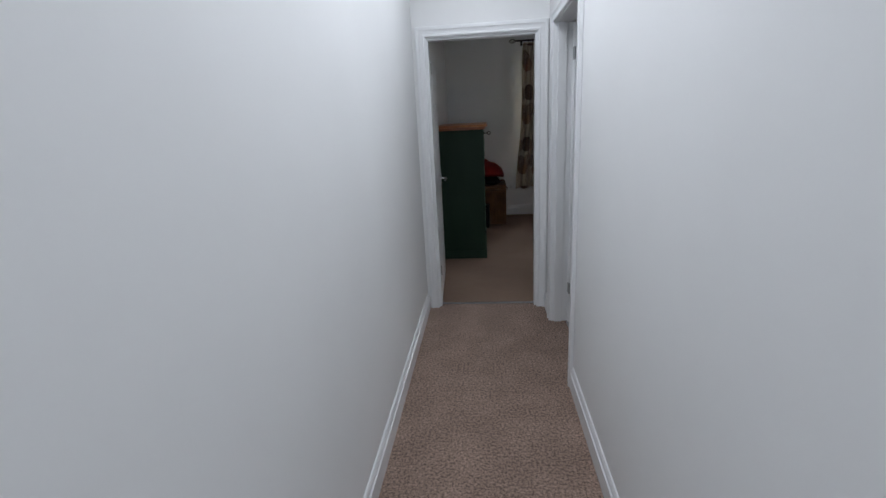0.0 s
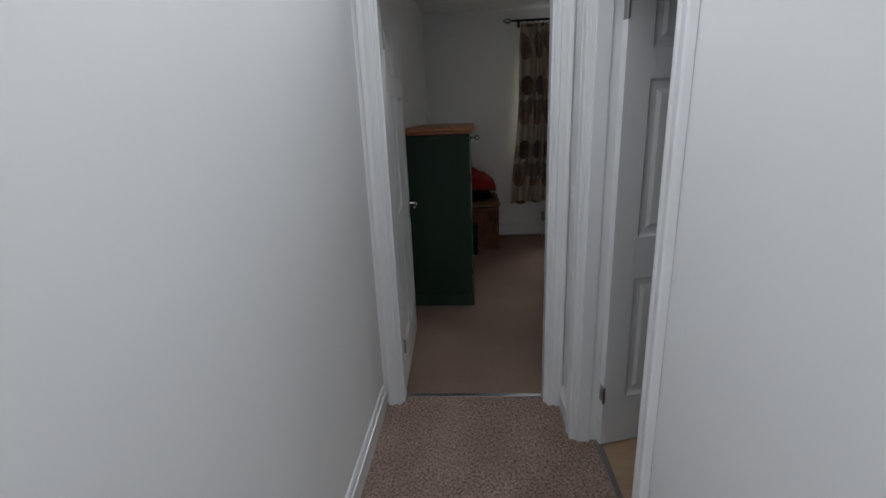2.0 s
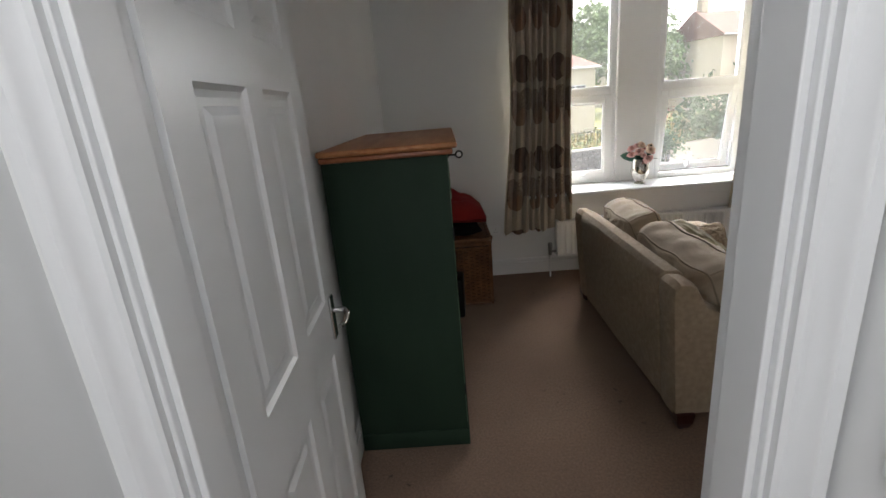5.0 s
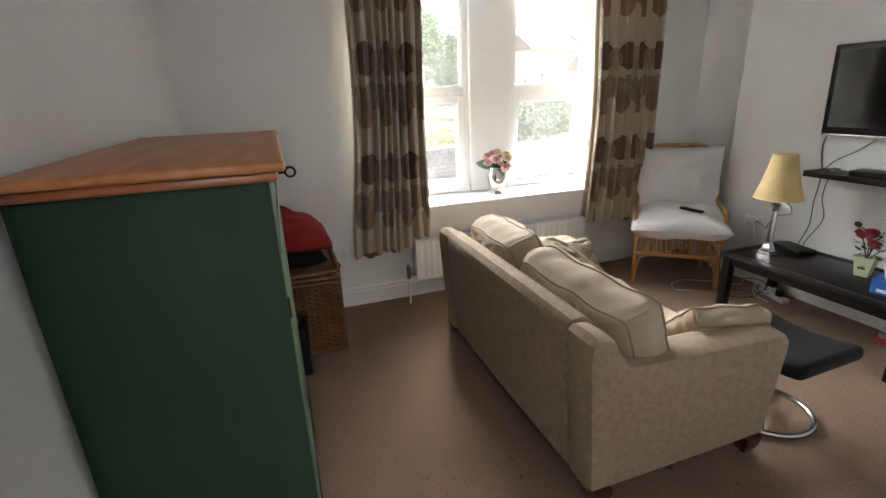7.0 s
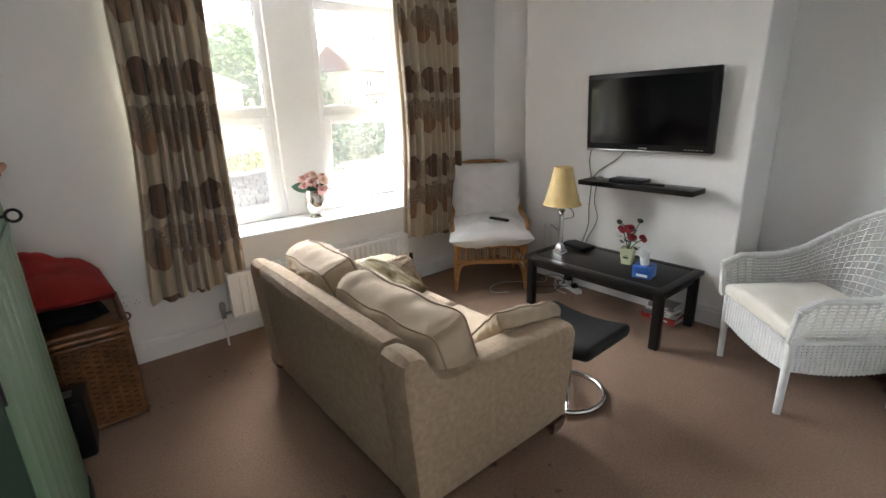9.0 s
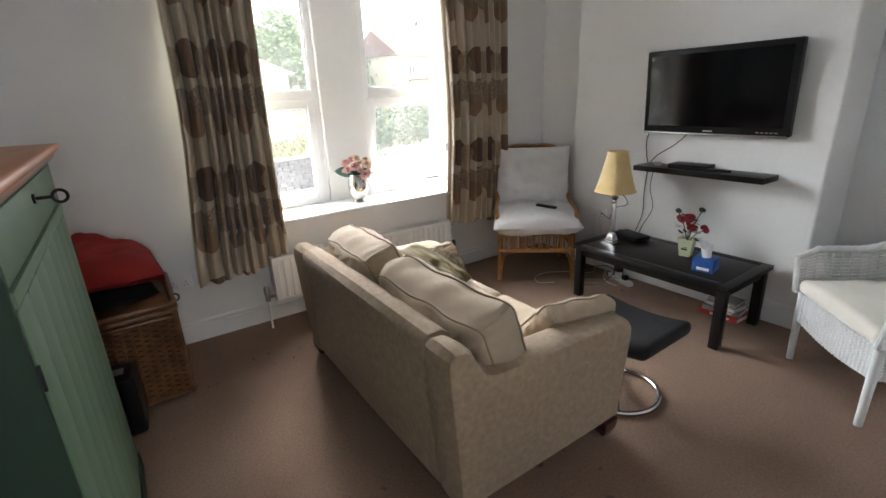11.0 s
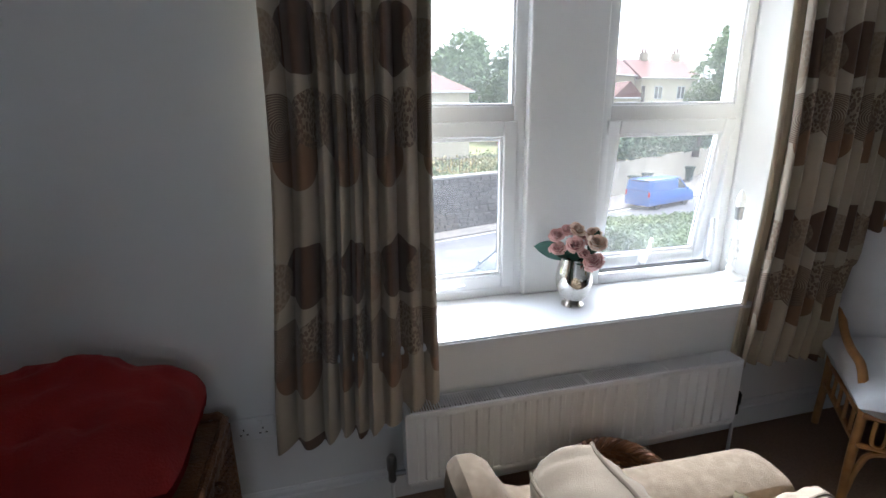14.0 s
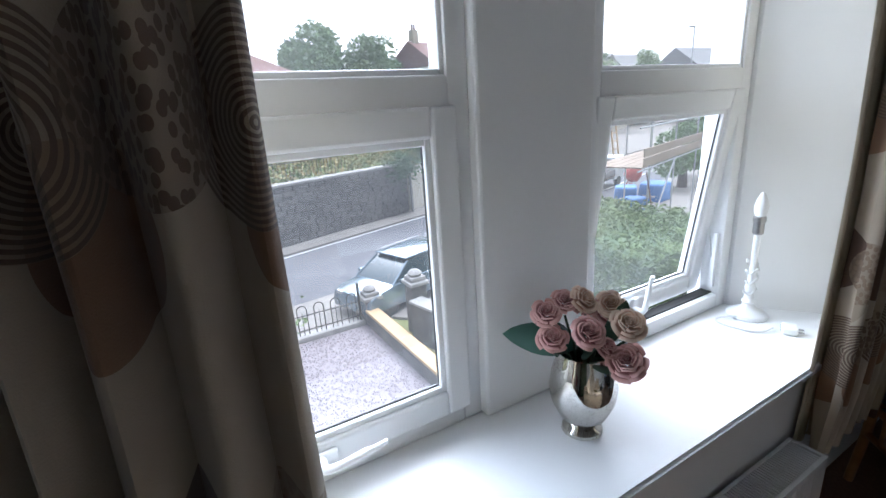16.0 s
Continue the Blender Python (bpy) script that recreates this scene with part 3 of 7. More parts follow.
def panel_door(name, label, m, width=0.754, height=1.972, thick=0.036, handle_label="polished chrome lever handle on a back plate"):
    """Six-panel moulded door; hinge edge at the origin, leaf along +x, thickness along +y."""
    door = tagged(new(name), label, "door", "", "structure")
    door.matrix_basis = m
    bm = bmnew()
    st, mid = 0.105, 0.095
    cols = [(st, (width - mid) / 2), ((width + mid) / 2, width - st)]
    rows = [(0.235, 0.79), (0.962, 1.562), (1.665, 1.865)]
    xs = sorted({0, width, *(v for c in cols for v in c)})
    zs = sorted({0.0, height, *(v for r in rows for v in r)})
    hole = lambda a, b: any(c[0] <= a < c[1] for c in cols) and any(r[0] <= b < r[1] for r in rows)
    for side, y in ((0, 0.0), (1, thick)):
        s = 1 if side == 0 else -1
        for x0, x1 in zip(xs, xs[1:]):
            for z0, z1 in zip(zs, zs[1:]):
                if not hole(x0, z0):
                    bm.faces.new([bm.verts.new(p) for p in ((x0, y, z0), (x1, y, z0), (x1, y, z1), (x0, y, z1))])
                    continue
                steps = [(0, 0), (0.010, 0.007), (0.022, 0.009), (0.036, 0.009), (0.052, 0.003)]
                loops = [[bm.verts.new((x, y + s * d, z)) for x, z in ((x0 + i, z0 + i), (x1 - i, z0 + i), (x1 - i, z1 - i), (x0 + i, z1 - i))] for i, d in steps]
                for a, b in zip(loops, loops[1:]):
                    for k in range(4):
                        bm.faces.new((a[k], a[(k + 1) % 4], b[(k + 1) % 4], b[k]))
                bm.faces.new(loops[-1])
    for a, b in (((0, 0), (0, height)), ((0, height), (width, height)), ((width, height), (width, 0)), ((width, 0), (0, 0))):
        bm.faces.new([bm.verts.new(p) for p in ((a[0], 0, a[1]), (b[0], 0, b[1]), (b[0], thick, b[1]), (a[0], thick, a[1]))])
    bmesh.ops.remove_doubles(bm, verts=bm.verts, dist=0.0002)
    part("door_leaf", bm, GLOSS, door, smooth=False)
    for y, s in ((0.0, -1), (thick, 1)):
        bm = bmnew()
        box(bm, (width - 0.085, min(y, y + s * 0.009), 0.825), (width - 0.043, max(y, y + s * 0.009), 0.965), 0.003)
        plate = part("handle_plate", bm, CHROME, door, "polished chrome back plate")
        bm = bmnew()
        tube(bm, smooth_path([(width - 0.064, y + s * 0.006, 0.917), (width - 0.064, y + s * 0.045, 0.917), (width - 0.085, y + s * 0.055, 0.915), (width - 0.13, y + s * 0.052, 0.902), (width - 0.17, y + s * 0.045, 0.910)], 5),
             [0.009] * 6 + [0.0085] * 10 + [0.007] * 5, 10)
        part("lever", bm, CHROME, plate, handle_label)
    for z in (0.22, 1.76):
        bm = bmnew()
        tube(bm, [(-0.004, -0.005, z), (-0.004, -0.005, z + 0.075)], 0.006, 8)
        box(bm, (-0.0015, 0.0, z), (0.0, 0.03, z + 0.075))
        part("hinge", bm, STEEL, door, "steel butt hinge")
    return door


panel_door("door_1", "white six-panel door standing open against the lounge wall", pose(D1L + 0.004, 3.35, 0.008, 0, 0, 92.5) @ pose(0, 0, 0))
panel_door("door_2", "white six-panel door standing open into the side room", pose(0.990, D2F - 0.004, 0.008, 0, 0, 16) @ pose(0, -0.036, 0))

# ---- windows ----
structure("wall_window_apron", boxed((1.25, 6.60, 0.45), (3.10, WINDOW_Y - 0.001, SILL - 0.0275)), WALL, "white wall under the window sill")


def frame_ring(bm, x0, x1, z0, z1, w, y0, y1, bevel=0.006):
    box(bm, (x0, y0, z0), (x0 + w, y1, z1), bevel)
    box(bm, (x1 - w, y0, z0), (x1, y1, z1), bevel)
    box(bm, (x0 + w - 0.001, y0 + 0.0005, z0), (x1 - w + 0.001, y1, z0 + w), bevel)
    box(bm, (x0 + w - 0.001, y0 + 0.0005, z1 - w), (x1 - w + 0.001, y1, z1), bevel)


def window(name, x0, x1, tilt, handle_x, turn):
    win = tagged(new(name), "white plastic window, " + ("lower sash tilted open" if tilt else "lower sash shut"), "window", "", "structure")
    bm = bmnew()
    frame_ring(bm, x0, x1, SILL, HEAD, 0.052, 6.958, 7.03)
    box(bm, (x0 + 0.05, 6.957, 1.478), (x1 - 0.05, 7.029, 1.546), 0.006)
    part("window_frame", bm, UPVC, win)
    bm = bmnew()
    frame_ring(bm, x0 + 0.05, x1 - 0.05, 1.544, HEAD - 0.05, 0.014, 6.966, 6.985, 0.003)
    part("bead", bm, UPVC, win)
    top = part("upper_pane", boxed((x0 + 0.05, 6.990, 1.545), (x1 - 0.05, 6.996, HEAD - 0.05)), GLASS, win, "clear glass pane")
    top.visible_shadow = False
    sash = part("sash", bmnew(), UPVC, win)
    sash.matrix_basis = pose(0, 6.975, 1.486, tilt)
    bm = bmnew()
    sx0, sx1, sz0, sz1 = x0 + 0.035, x1 - 0.035, -0.724, 0.0
    frame_ring(bm, sx0, sx1, sz0, sz1, 0.064, -0.026, 0.03, 0.007)
    frame_ring(bm, sx0 + 0.062, sx1 - 0.062, sz0 + 0.062, sz1 - 0.062, 0.016, -0.016, 0.0, 0.004)
    bmesh.ops.recalc_face_normals(bm, faces=bm.faces)
    bm.to_mesh(sash.data)
    bm.free()
    pane = part("lower_pane", boxed((sx0 + 0.06, 0.002, sz0 + 0.06), (sx1 - 0.06, 0.008, sz1 - 0.06)), GLASS, sash, "clear glass pane")
    pane.visible_shadow = False
    bm = bmnew()
    for a in (sx0 + 0.0765, sx1 - 0.0795):
        box(bm, (a, -0.004, sz0 + 0.078), (a + 0.003, 0.0015, sz1 - 0.078))
    box(bm, (sx0 + 0.0795, -0.004, sz0 + 0.078), (sx1 - 0.0795, 0.0015, sz0 + 0.081))
    part("gasket", bm, SEAL_BLACK, sash, "dark rubber gasket")
    hm = pose(handle_x, -0.026, sz0 + 0.034) @ pose(0, 0, 0, 0, turn, 0)
    bm = bmnew()
    box(bm, (-0.038, -0.012, -0.014), (0.038, 0.002, 0.014), 0.006, 3)
    tube(bm, smooth_path([(0, -0.006, 0), (0, -0.04, 0), (0.03, -0.05, 0.002), (0.10, -0.046, 0.006), (0.135, -0.05, 0.012)], 5), [0.011] * 6 + [0.010] * 9 + [0.007] * 6, 10)
    part("window_handle", bm, UPVC, sash, "white lever handle", hm)
    if tilt:
        bm = bmnew()
        for x in (x0 + 0.040, x1 - 0.046):
            box(bm, (x, 6.978, SILL + 0.052), (x + 0.006, 7.02, 1.47))
        box(bm, (x0 + 0.05, 6.98, SILL + 0.052), (x1 - 0.05, 7.02, SILL + 0.056))
        part("rebate_seal", bm, SEAL_BLACK, win, "dark seal strips in the frame")
        bm = bmnew()
        tube(bm, [(x1 - 0.056, 6.985, 0.86), (x1 - 0.058, 7.03, 1.10)], 0.005, 6)
        box(bm, (x1 - 0.068, 6.972, 0.80), (x1 - 0.053, 6.986, 1.00), 0.002)
        part("stay", bm, UPVC, win, "white friction stay")
    return win


window("window_1", 1.17, 1.92, 0, 1.50, 0)
window("window_2", 2.27, 3.02, 7.5, 2.60, -82)


# ---- curtains ----
def curtain(name, top, bottom, folds, seed, z_top, z_bot, label, flick=0.0, depth=1.0):
    """top, bottom: (x left, x right). Pleated cloth with a lining behind it."""
    c = thing(name, label, "curtain", pose((top[0] + top[1]) / 2, 6.545, 0), "pair of curtains")
    cx = (top[0] + top[1]) / 2
    nu, nv = folds * 14, 40

    def f(u, v, off):
        z = z_top + (z_bot(u) - z_top) * v
        k = v ** 0.8
        x0, x1 = top[0] + (bottom[0] - top[0]) * k, top[1] + (bottom[1] - top[1]) * k
        waist = 0.035 * math.sin(math.pi * v) ** 2
        x0, x1 = x0 + waist, x1 - waist * 0.3
        wob = 0.16 * noise.noise(Vector((u * 5 + seed, v * 1.7, seed))) + 0.05 * noise.noise(Vector((u * 13, v * 4, seed)))
        ph = 2 * math.pi * folds * (u + 0.035 * math.sin(u * 9 + seed)) + wob * 4
        amp = depth * (0.030 + 0.014 * v) * (1 + 0.5 * noise.noise(Vector((u * 7 + seed, v, 3.0))))
        amp *= 1 - 0.35 * max(0.0, v - 0.9) / 0.1
        if v < 0.055:
            amp *= 0.75
        soft, back = (0.3, 0.045) if off else (1.0, 0.0)
        x = x0 + (x1 - x0) * u + 0.004 * math.cos(ph) * (0.5 + v) + wob * 0.02
        y = back + amp * soft * (1 - 2 * abs(math.sin(ph / 2)) ** 1.0) + 0.01 * math.sin(3 * u + 5 * v + seed)
        if flick:
            y += flick * max(0.0, (u - 0.86) / 0.14) ** 1.5 * (0.4 + 0.6 * v)
        return Vector((x - cx, y + off, z))

    for nm, material, off, lab in (("cloth", CURTAIN, 0.0, "cream cloth patterned with brown discs"), ("lining", LINING, 0.007, "plain cream lining")):
        bm = bmnew()
        rows = grid(bm, lambda u, v: f(u, v, off), nu, nv)
        uvl = bm.loops.layers.uv.new("UVMap")
        mid, run = rows[nv // 2], [0.0]
        for p, q in zip(mid, mid[1:]):
            run.append(run[-1] + (q.co - p.co).length)
        span = 1.55 * (bottom[1] - bottom[0]) / run[-1]
        where = {vert: (span * d, vert.co.z) for row in rows for vert, d in zip(row, run)}
        for face in bm.faces:
            for lp in face.loops:
                lp[uvl].uv = where[lp.vert]
        part(nm, bm, material, c, lab)
    bm = bmnew()
    box(bm, (top[0] - cx, -0.004, z_top - 0.002), (top[1] - cx, 0.011, z_top + 0.012), 0.003)
    part("heading_tape", bm, LINING, c)
    return c


curtain("curtain", (0.975, 1.44), (0.862, 1.435), 9, 2.0, 2.345, lambda u: 0.405 + 0.045 * u + 0.012 * math.sin(20 * u), "lined cream curtain with brown discs beside the window", 0.035)
curtain("curtain", (2.80, 3.39), (2.762, 3.44), 10, 7.0, 2.345, lambda u: 0.445 - 0.04 * u + 0.010 * math.sin(17 * u), "lined cream curtain with brown discs beside the rattan chair", 0.0, 0.8)

rod = thing("curtain_rod", "dark metal curtain pole with twisted cage finials above the window", "curtain rod", pose(2.15, 6.56, 2.385))
part("pole", tubed([(-1.27, 0, 0), (1.33, 0, 0)], 0.011, 10), IRON, rod)
for s in (-1, 1):
    bm = bmnew()
    x = -1.27 if s < 0 else 1.33
    for k in range(5):
        a = 2 * math.pi * k / 5
        tube(bm, [(x + s * 0.095 * t, 0.026 * math.sin(math.pi * t) * math.cos(a + 2.2 * t), 0.026 * math.sin(math.pi * t) * math.sin(a + 2.2 * t)) for t in (i / 10 for i in range(11))], 0.0035, 6)
    part("finial", bm, IRON, rod, "twisted metal cage finial")
for x in (-1.19, 0.0, 1.27):
    bm = bmnew()
    tube(bm, smooth_path([(x, 0.12, -0.02), (x, 0.05, -0.03), (x, 0.0, -0.014)], 4), 0.006, 8)
    box(bm, (x - 0.015, 0.118, -0.05), (x + 0.015, 0.127, 0.01), 0.003)
    part("bracket", bm, IRON, rod)
for i in range(18):
    x = -1.165 + 0.058 * i if i < 9 else 0.66 + 0.068 * (i - 9)
    part("ring", tubed(arc((x, 0, -0.006), 0.019, 0, 342, 14, "yz"), 0.0025, 6, True), IRON, rod)

# ---- radiator ----
rad = thing("radiator", "low white panel radiator with a slotted top under the sill", "radiator", pose(2.02, 6.545, 0.195))
bm = bmnew()
R0, R1, RH = -0.72, 0.72, 0.305
nx = 29
prof = []
for i in range(nx):
    a, b = R0 + 0.02 + (R1 - R0 - 0.04) * i / nx, R0 + 0.02 + (R1 - R0 - 0.04) * (i + 1) / nx
    w = b - a
    prof += [(a, -0.050), (a + w * 0.3, -0.050), (a + w * 0.42, -0.044), (a + w * 0.88, -0.044)]
prof = [(R0, -0.046)] + prof + [(R1, -0.050), (R1, -0.036), (R0, -0.036)]
prism(bm, prof, 0.02, RH - 0.02)
box(bm, (R0, -0.051, 0.0), (R1, -0.037, 0.021), 0.004)
box(bm, (R0, -0.051, RH - 0.021), (R1, -0.037, RH - 0.001), 0.004)
part("front_panel", bm, UPVC, rad, "ribbed white steel panel")
part("back_panel", boxed((R0, 0.030, 0.0), (R1, 0.042, RH - 0.002), 0.004), UPVC, rad)
# unseen fins added so that the slots above look dark
bm = bmnew()
for i in range(70):
    x = R0 + 0.012 + (R1 - R0 - 0.03) * i / 70
    box(bm, (x, -0.035, 0.03), (x + 0.012, 0.029, RH - 0.035))
part("convector", bm, FINS, rad, "finned convector, coloured dark for the shade in the slots", smooth=False)
for x in (R0 - 0.004, R1):
    part("side_cover", boxed((x, -0.05, 0.004), (x + 0.004, 0.042, RH), 0.001), UPVC, rad)
bm = bmnew()
box(bm, (R0, -0.052, RH), (R1, -0.040, RH + 0.005), 0.001)
box(bm, (R0, 0.034, RH), (R1, 0.044, RH + 0.005), 0.001)
for i in range(5):
    x = R0 + (R1 - R0 - 0.012) * i / 4
    box(bm, (x, -0.040, RH), (x + 0.012, 0.034, RH + 0.005))
n = 140
for i in range(n):
    x = R0 + 0.014 + (R1 - R0 - 0.03) * i / n
    box(bm, (x, -0.040, RH + 0.0005), (x + 0.0046, 0.034, RH + 0.0045))
part("top_grille", bm, UPVC, rad, "slotted white top grille", smooth=False)
for x, s in ((R0, -1), (R1, 1)):
    bm = bmnew()
    tube(bm, [(x, 0, 0.035), (x + s * 0.055, 0, 0.035)], 0.010, 10)
    lathe(bm, [(0.011, -0.03), (0.015, -0.025), (0.015, 0.02), (0.019, 0.025), (0.019, 0.07), (0.012, 0.082)], 14, pose(x + s * 0.055, 0, 0.035))
    v = part("valve", bm, STEEL if s < 0 else BLACKPLASTIC, rad, "radiator valve with a cap")
    part("pipe", tubed([(x + s * 0.055, 0, 0.005), (x + s * 0.055, 0, -0.195)], 0.0075, 8), UPVC, v, "white painted pipe into the floor")


def wall_plate(name, label, m, w=0.146, h=0.086, rockers=0, sockets=0):
    """A white electrical plate lying in the local xz plane, facing -y."""
    p = thing(name, label, "socket" if sockets else "switch", m)
    part("plate", boxed((-w / 2, -0.009, -h / 2), (w / 2, 0.0, h / 2), 0.003), UPVC, p)
    for i in range(rockers):
        x = (i - (rockers - 1) / 2) * 0.028
        part("rocker", boxed((x - 0.008, -0.013, -0.014), (x + 0.008, -0.006, 0.014), 0.002), UPVC, p)
    for i in range(sockets):
        x = (i - (sockets - 1) / 2) * 0.066
        bm = bmnew()
        for a, b, ww, hh in ((x, -0.002, 0.004, 0.008), (x - 0.011, -0.022, 0.007, 0.0045), (x + 0.011, -0.022, 0.007, 0.0045)):
            box(bm, (a - ww / 2, -0.0096, b - hh / 2), (a + ww / 2, -0.0085, b + hh / 2))
        part("pin_holes", bm, BLACKPLASTIC, p, "dark pin holes")
        part("rocker", boxed((x - 0.016, -0.013, 0.014), (x - 0.002, -0.007, 0.032), 0.002), UPVC, p)
    return p


wall_plate("light_switch", "single white light switch in the hall", pose(HALL_R, 3.095, 1.115, 0, 0, -90), 0.086, 0.086, 1)
wall_plate("wall_socket", "white double socket above the skirting behind the curtain", pose(0.765, WINDOW_Y, 0.425), 0.146, 0.086, 0, 2)
wall_plate("wall_socket", "white socket plate above the skirting behind the curtain", pose(0.895, WINDOW_Y, 0.425), 0.086, 0.086, 0, 1)
wall_plate("wall_socket", "white double socket on the chimney breast above the coffee table", pose(BREAST, 5.90, 0.475, 0, 0, -90), 0.146, 0.086, 0, 2)

# ---- green cabinet ----
cab = thing("cabinet", "sage green cupboard with a varnished pine top against the wall", "cabinet", pose(0.0, 5.04, 0))
CX0, CX1, CY, CH = -0.068, 0.420, 0.530, 1.340
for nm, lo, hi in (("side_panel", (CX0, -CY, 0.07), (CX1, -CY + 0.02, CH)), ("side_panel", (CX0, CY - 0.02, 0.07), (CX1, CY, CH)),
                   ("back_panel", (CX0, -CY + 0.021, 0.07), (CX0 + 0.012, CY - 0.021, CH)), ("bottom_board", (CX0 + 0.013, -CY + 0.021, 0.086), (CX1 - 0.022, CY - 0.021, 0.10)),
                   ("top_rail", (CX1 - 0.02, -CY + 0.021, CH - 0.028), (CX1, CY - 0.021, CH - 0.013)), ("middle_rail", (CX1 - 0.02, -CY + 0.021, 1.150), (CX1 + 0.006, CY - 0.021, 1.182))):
    part(nm, boxed(lo, hi, 0.002), GREEN_SHADED if nm == "side_panel" else GREEN, cab, "deeper green side with shade put into its colour" if nm == "side_panel" else "")
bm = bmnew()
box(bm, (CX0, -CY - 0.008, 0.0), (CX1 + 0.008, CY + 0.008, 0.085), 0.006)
part("plinth", bm, GREEN_SHADED, cab)
bm = bmnew()
box(bm, (CX0 - 0.003, -CY - 0.050, CH + 0.012), (CX1 + 0.040, CY + 0.050, CH + 0.036), 0.010, 3)
part("top", bm, PINE, cab, "varnished knotty pine top")
part("cornice", boxed((CX0 - 0.002, -CY - 0.026, CH - 0.012), (CX1 + 0.022, CY + 0.026, CH + 0.0118), 0.008, 3), PINE_EDGE, cab, "moulded pine edge under the top")
drawer = part("drawer", boxed((CX1 - 0.018, -CY + 0.024, 1.187), (CX1 + 0.002, CY - 0.024, CH - 0.03), 0.003), GREEN, cab)
bm = bmnew()
tube(bm, [(CX1, 0.005, 1.270), (CX1 + 0.008, 0.005, 1.270)], 0.013, 12)
tube(bm, [(CX1, 0.005, 1.270), (CX1 + 0.042, 0.005, 1.270)], 0.0045, 8)
tube(bm, arc((CX1 + 0.058, 0.005, 1.270), 0.016, 0, 345, 18, "xz"), 0.0042, 8, True)
part("ring_pull", bm, IRON, drawer, "black iron ring pull")
for s in (-1, 1):
    y0, y1 = (-CY + 0.024, -0.002) if s < 0 else (0.002, CY - 0.024)
    door = part("cabinet_door", boxed((CX1 - 0.018, y0, 0.095), (CX1 - 0.006, y1, 1.145)), GREEN, cab)
    nb = 4
    bw = (y1 - y0) / nb
    for i in range(nb):
        part("board", boxed((CX1 - 0.0055, y0 + bw * i + 0.0012, 0.096), (CX1 + 0.003, y0 + bw * (i + 1) - 0.0012, 1.144), 0.0035), GREEN, door)
    for z in (0.25, 0.98):
        yy = y0 - 0.006 if s < 0 else y1 - 0.004
        part("hinge", boxed((CX1 - 0.004, yy, z), (CX1 + 0.006, yy + 0.010, z + 0.055), 0.002), IRON, door, "black iron hinge")

# ---- wicker hamper with its red cushion ----
hamper = thing("wicker_hamper", "brown woven wicker hamper with a rolled rim in the corner", "basket", pose(0.365, 6.355, 0))
HX, HY, HZ = 0.325, 0.285, 0.535


def woven(bm, corner_a, corner_b, z0, z1, rows, cols, r, bulge):
    """A woven panel between two upright corners: rods going in and out round stakes."""
    a, b = Vector(corner_a), Vector(corner_b)
    d = (b - a).normalized()
    nrm = Vector((d.y, -d.x, 0))
    for j in range(rows):
        z = z0 + (z1 - z0) * (j + 0.5) / rows
        pts = [a + (b - a) * (i / (cols * 2)) + nrm * (bulge * math.sin(math.pi * (i + j)) + (bulge if (i + 2 * j) % 4 < 2 else -bulge)) + Vector((0, 0, z)) for i in range(cols * 2 + 1)]
        tube(bm, pts, r, 5)
    for i in range(1, cols):
        p = a + (b - a) * (i / cols)
        tube(bm, [p + Vector((0, 0, z0)), p + Vector((0, 0, z1))], r * 1.1, 5)


corners = [(-HX, -HY), (HX, -HY), (HX, HY), (-HX, HY)]
for k in range(4):
    a, b = corners[k], corners[(k + 1) % 4]
    bm = bmnew()
    woven(bm, (*a, 0), (*b, 0), 0.02, HZ - 0.075, 30, 16, 0.0064, 0.0045)
    part("woven_side", bm, WICKER, hamper, "woven brown wicker side")["kind"] = "stuff"
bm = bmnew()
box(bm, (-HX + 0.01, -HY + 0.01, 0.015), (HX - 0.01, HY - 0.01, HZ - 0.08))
part("inner_body", bm, WICKER_GAPS, hamper, "dark core that paints in the shade between the weave")
for z, r, nm in ((0.014, 0.014, "base_rim"), (HZ - 0.075, 0.010, "upper_band"), (HZ - 0.045, 0.016, "rim"), (HZ - 0.012, 0.014, "lid_rim")):
    bm = bmnew()
    loop = []
    for (x, y), (ex, ey) in zip(corners, ((1, 1), (-1, 1), (-1, -1), (1, -1))):
        o = 0.004
        loop += [(x - ex * o + (0.03 * ex if q else 0), y - ey * o + (0 if q else 0.03 * ey), z) for q in ((0, 1) if ex == ey else (1, 0))]
    n = 26
    dense = []
    for i in range(len(loop)):
        p, q = Vector(loop[i]), Vector(loop[(i + 1) % len(loop)])
        steps = n if (p - q).length > 0.2 else 3
        dense += [p + (q - p) * (t / steps) for t in range(steps)]
    tube(bm, dense, [r * (1 + 0.12 * math.sin(i * 1.9)) for i in range(len(dense))], 8, True)
    part(nm, bm, WICKER, hamper)
for x, y in corners:
    part("corner_post", tubed([(x, y, 0.0), (x, y, HZ - 0.05)], 0.012, 8), WICKER, hamper)
bm = bmnew()
box(bm, (-HX + 0.012, -HY + 0.012, HZ - 0.04), (HX - 0.012, HY - 0.012, HZ - 0.022), 0.006)
part("lid", bm, WICKER, hamper, "woven wicker lid")
part("loop_handle", tubed(arc((HX + 0.022, 0.02, HZ - 0.09), 0.022, 0, 345, 14, "xz"), 0.0055, 6, True), WICKER, hamper, "small wicker loop")

bm = bmnew()
pillow(bm, 0.56, 0.46, 0.11, 4.0, 16, 0.02)
single("folded_cloth", bm, BLACKCLOTH, "crumpled black cloth lying on the wicker hamper", "cloth", pose(0.355, 6.36, 0.575, 0, 1, 3))
bm = bmnew()


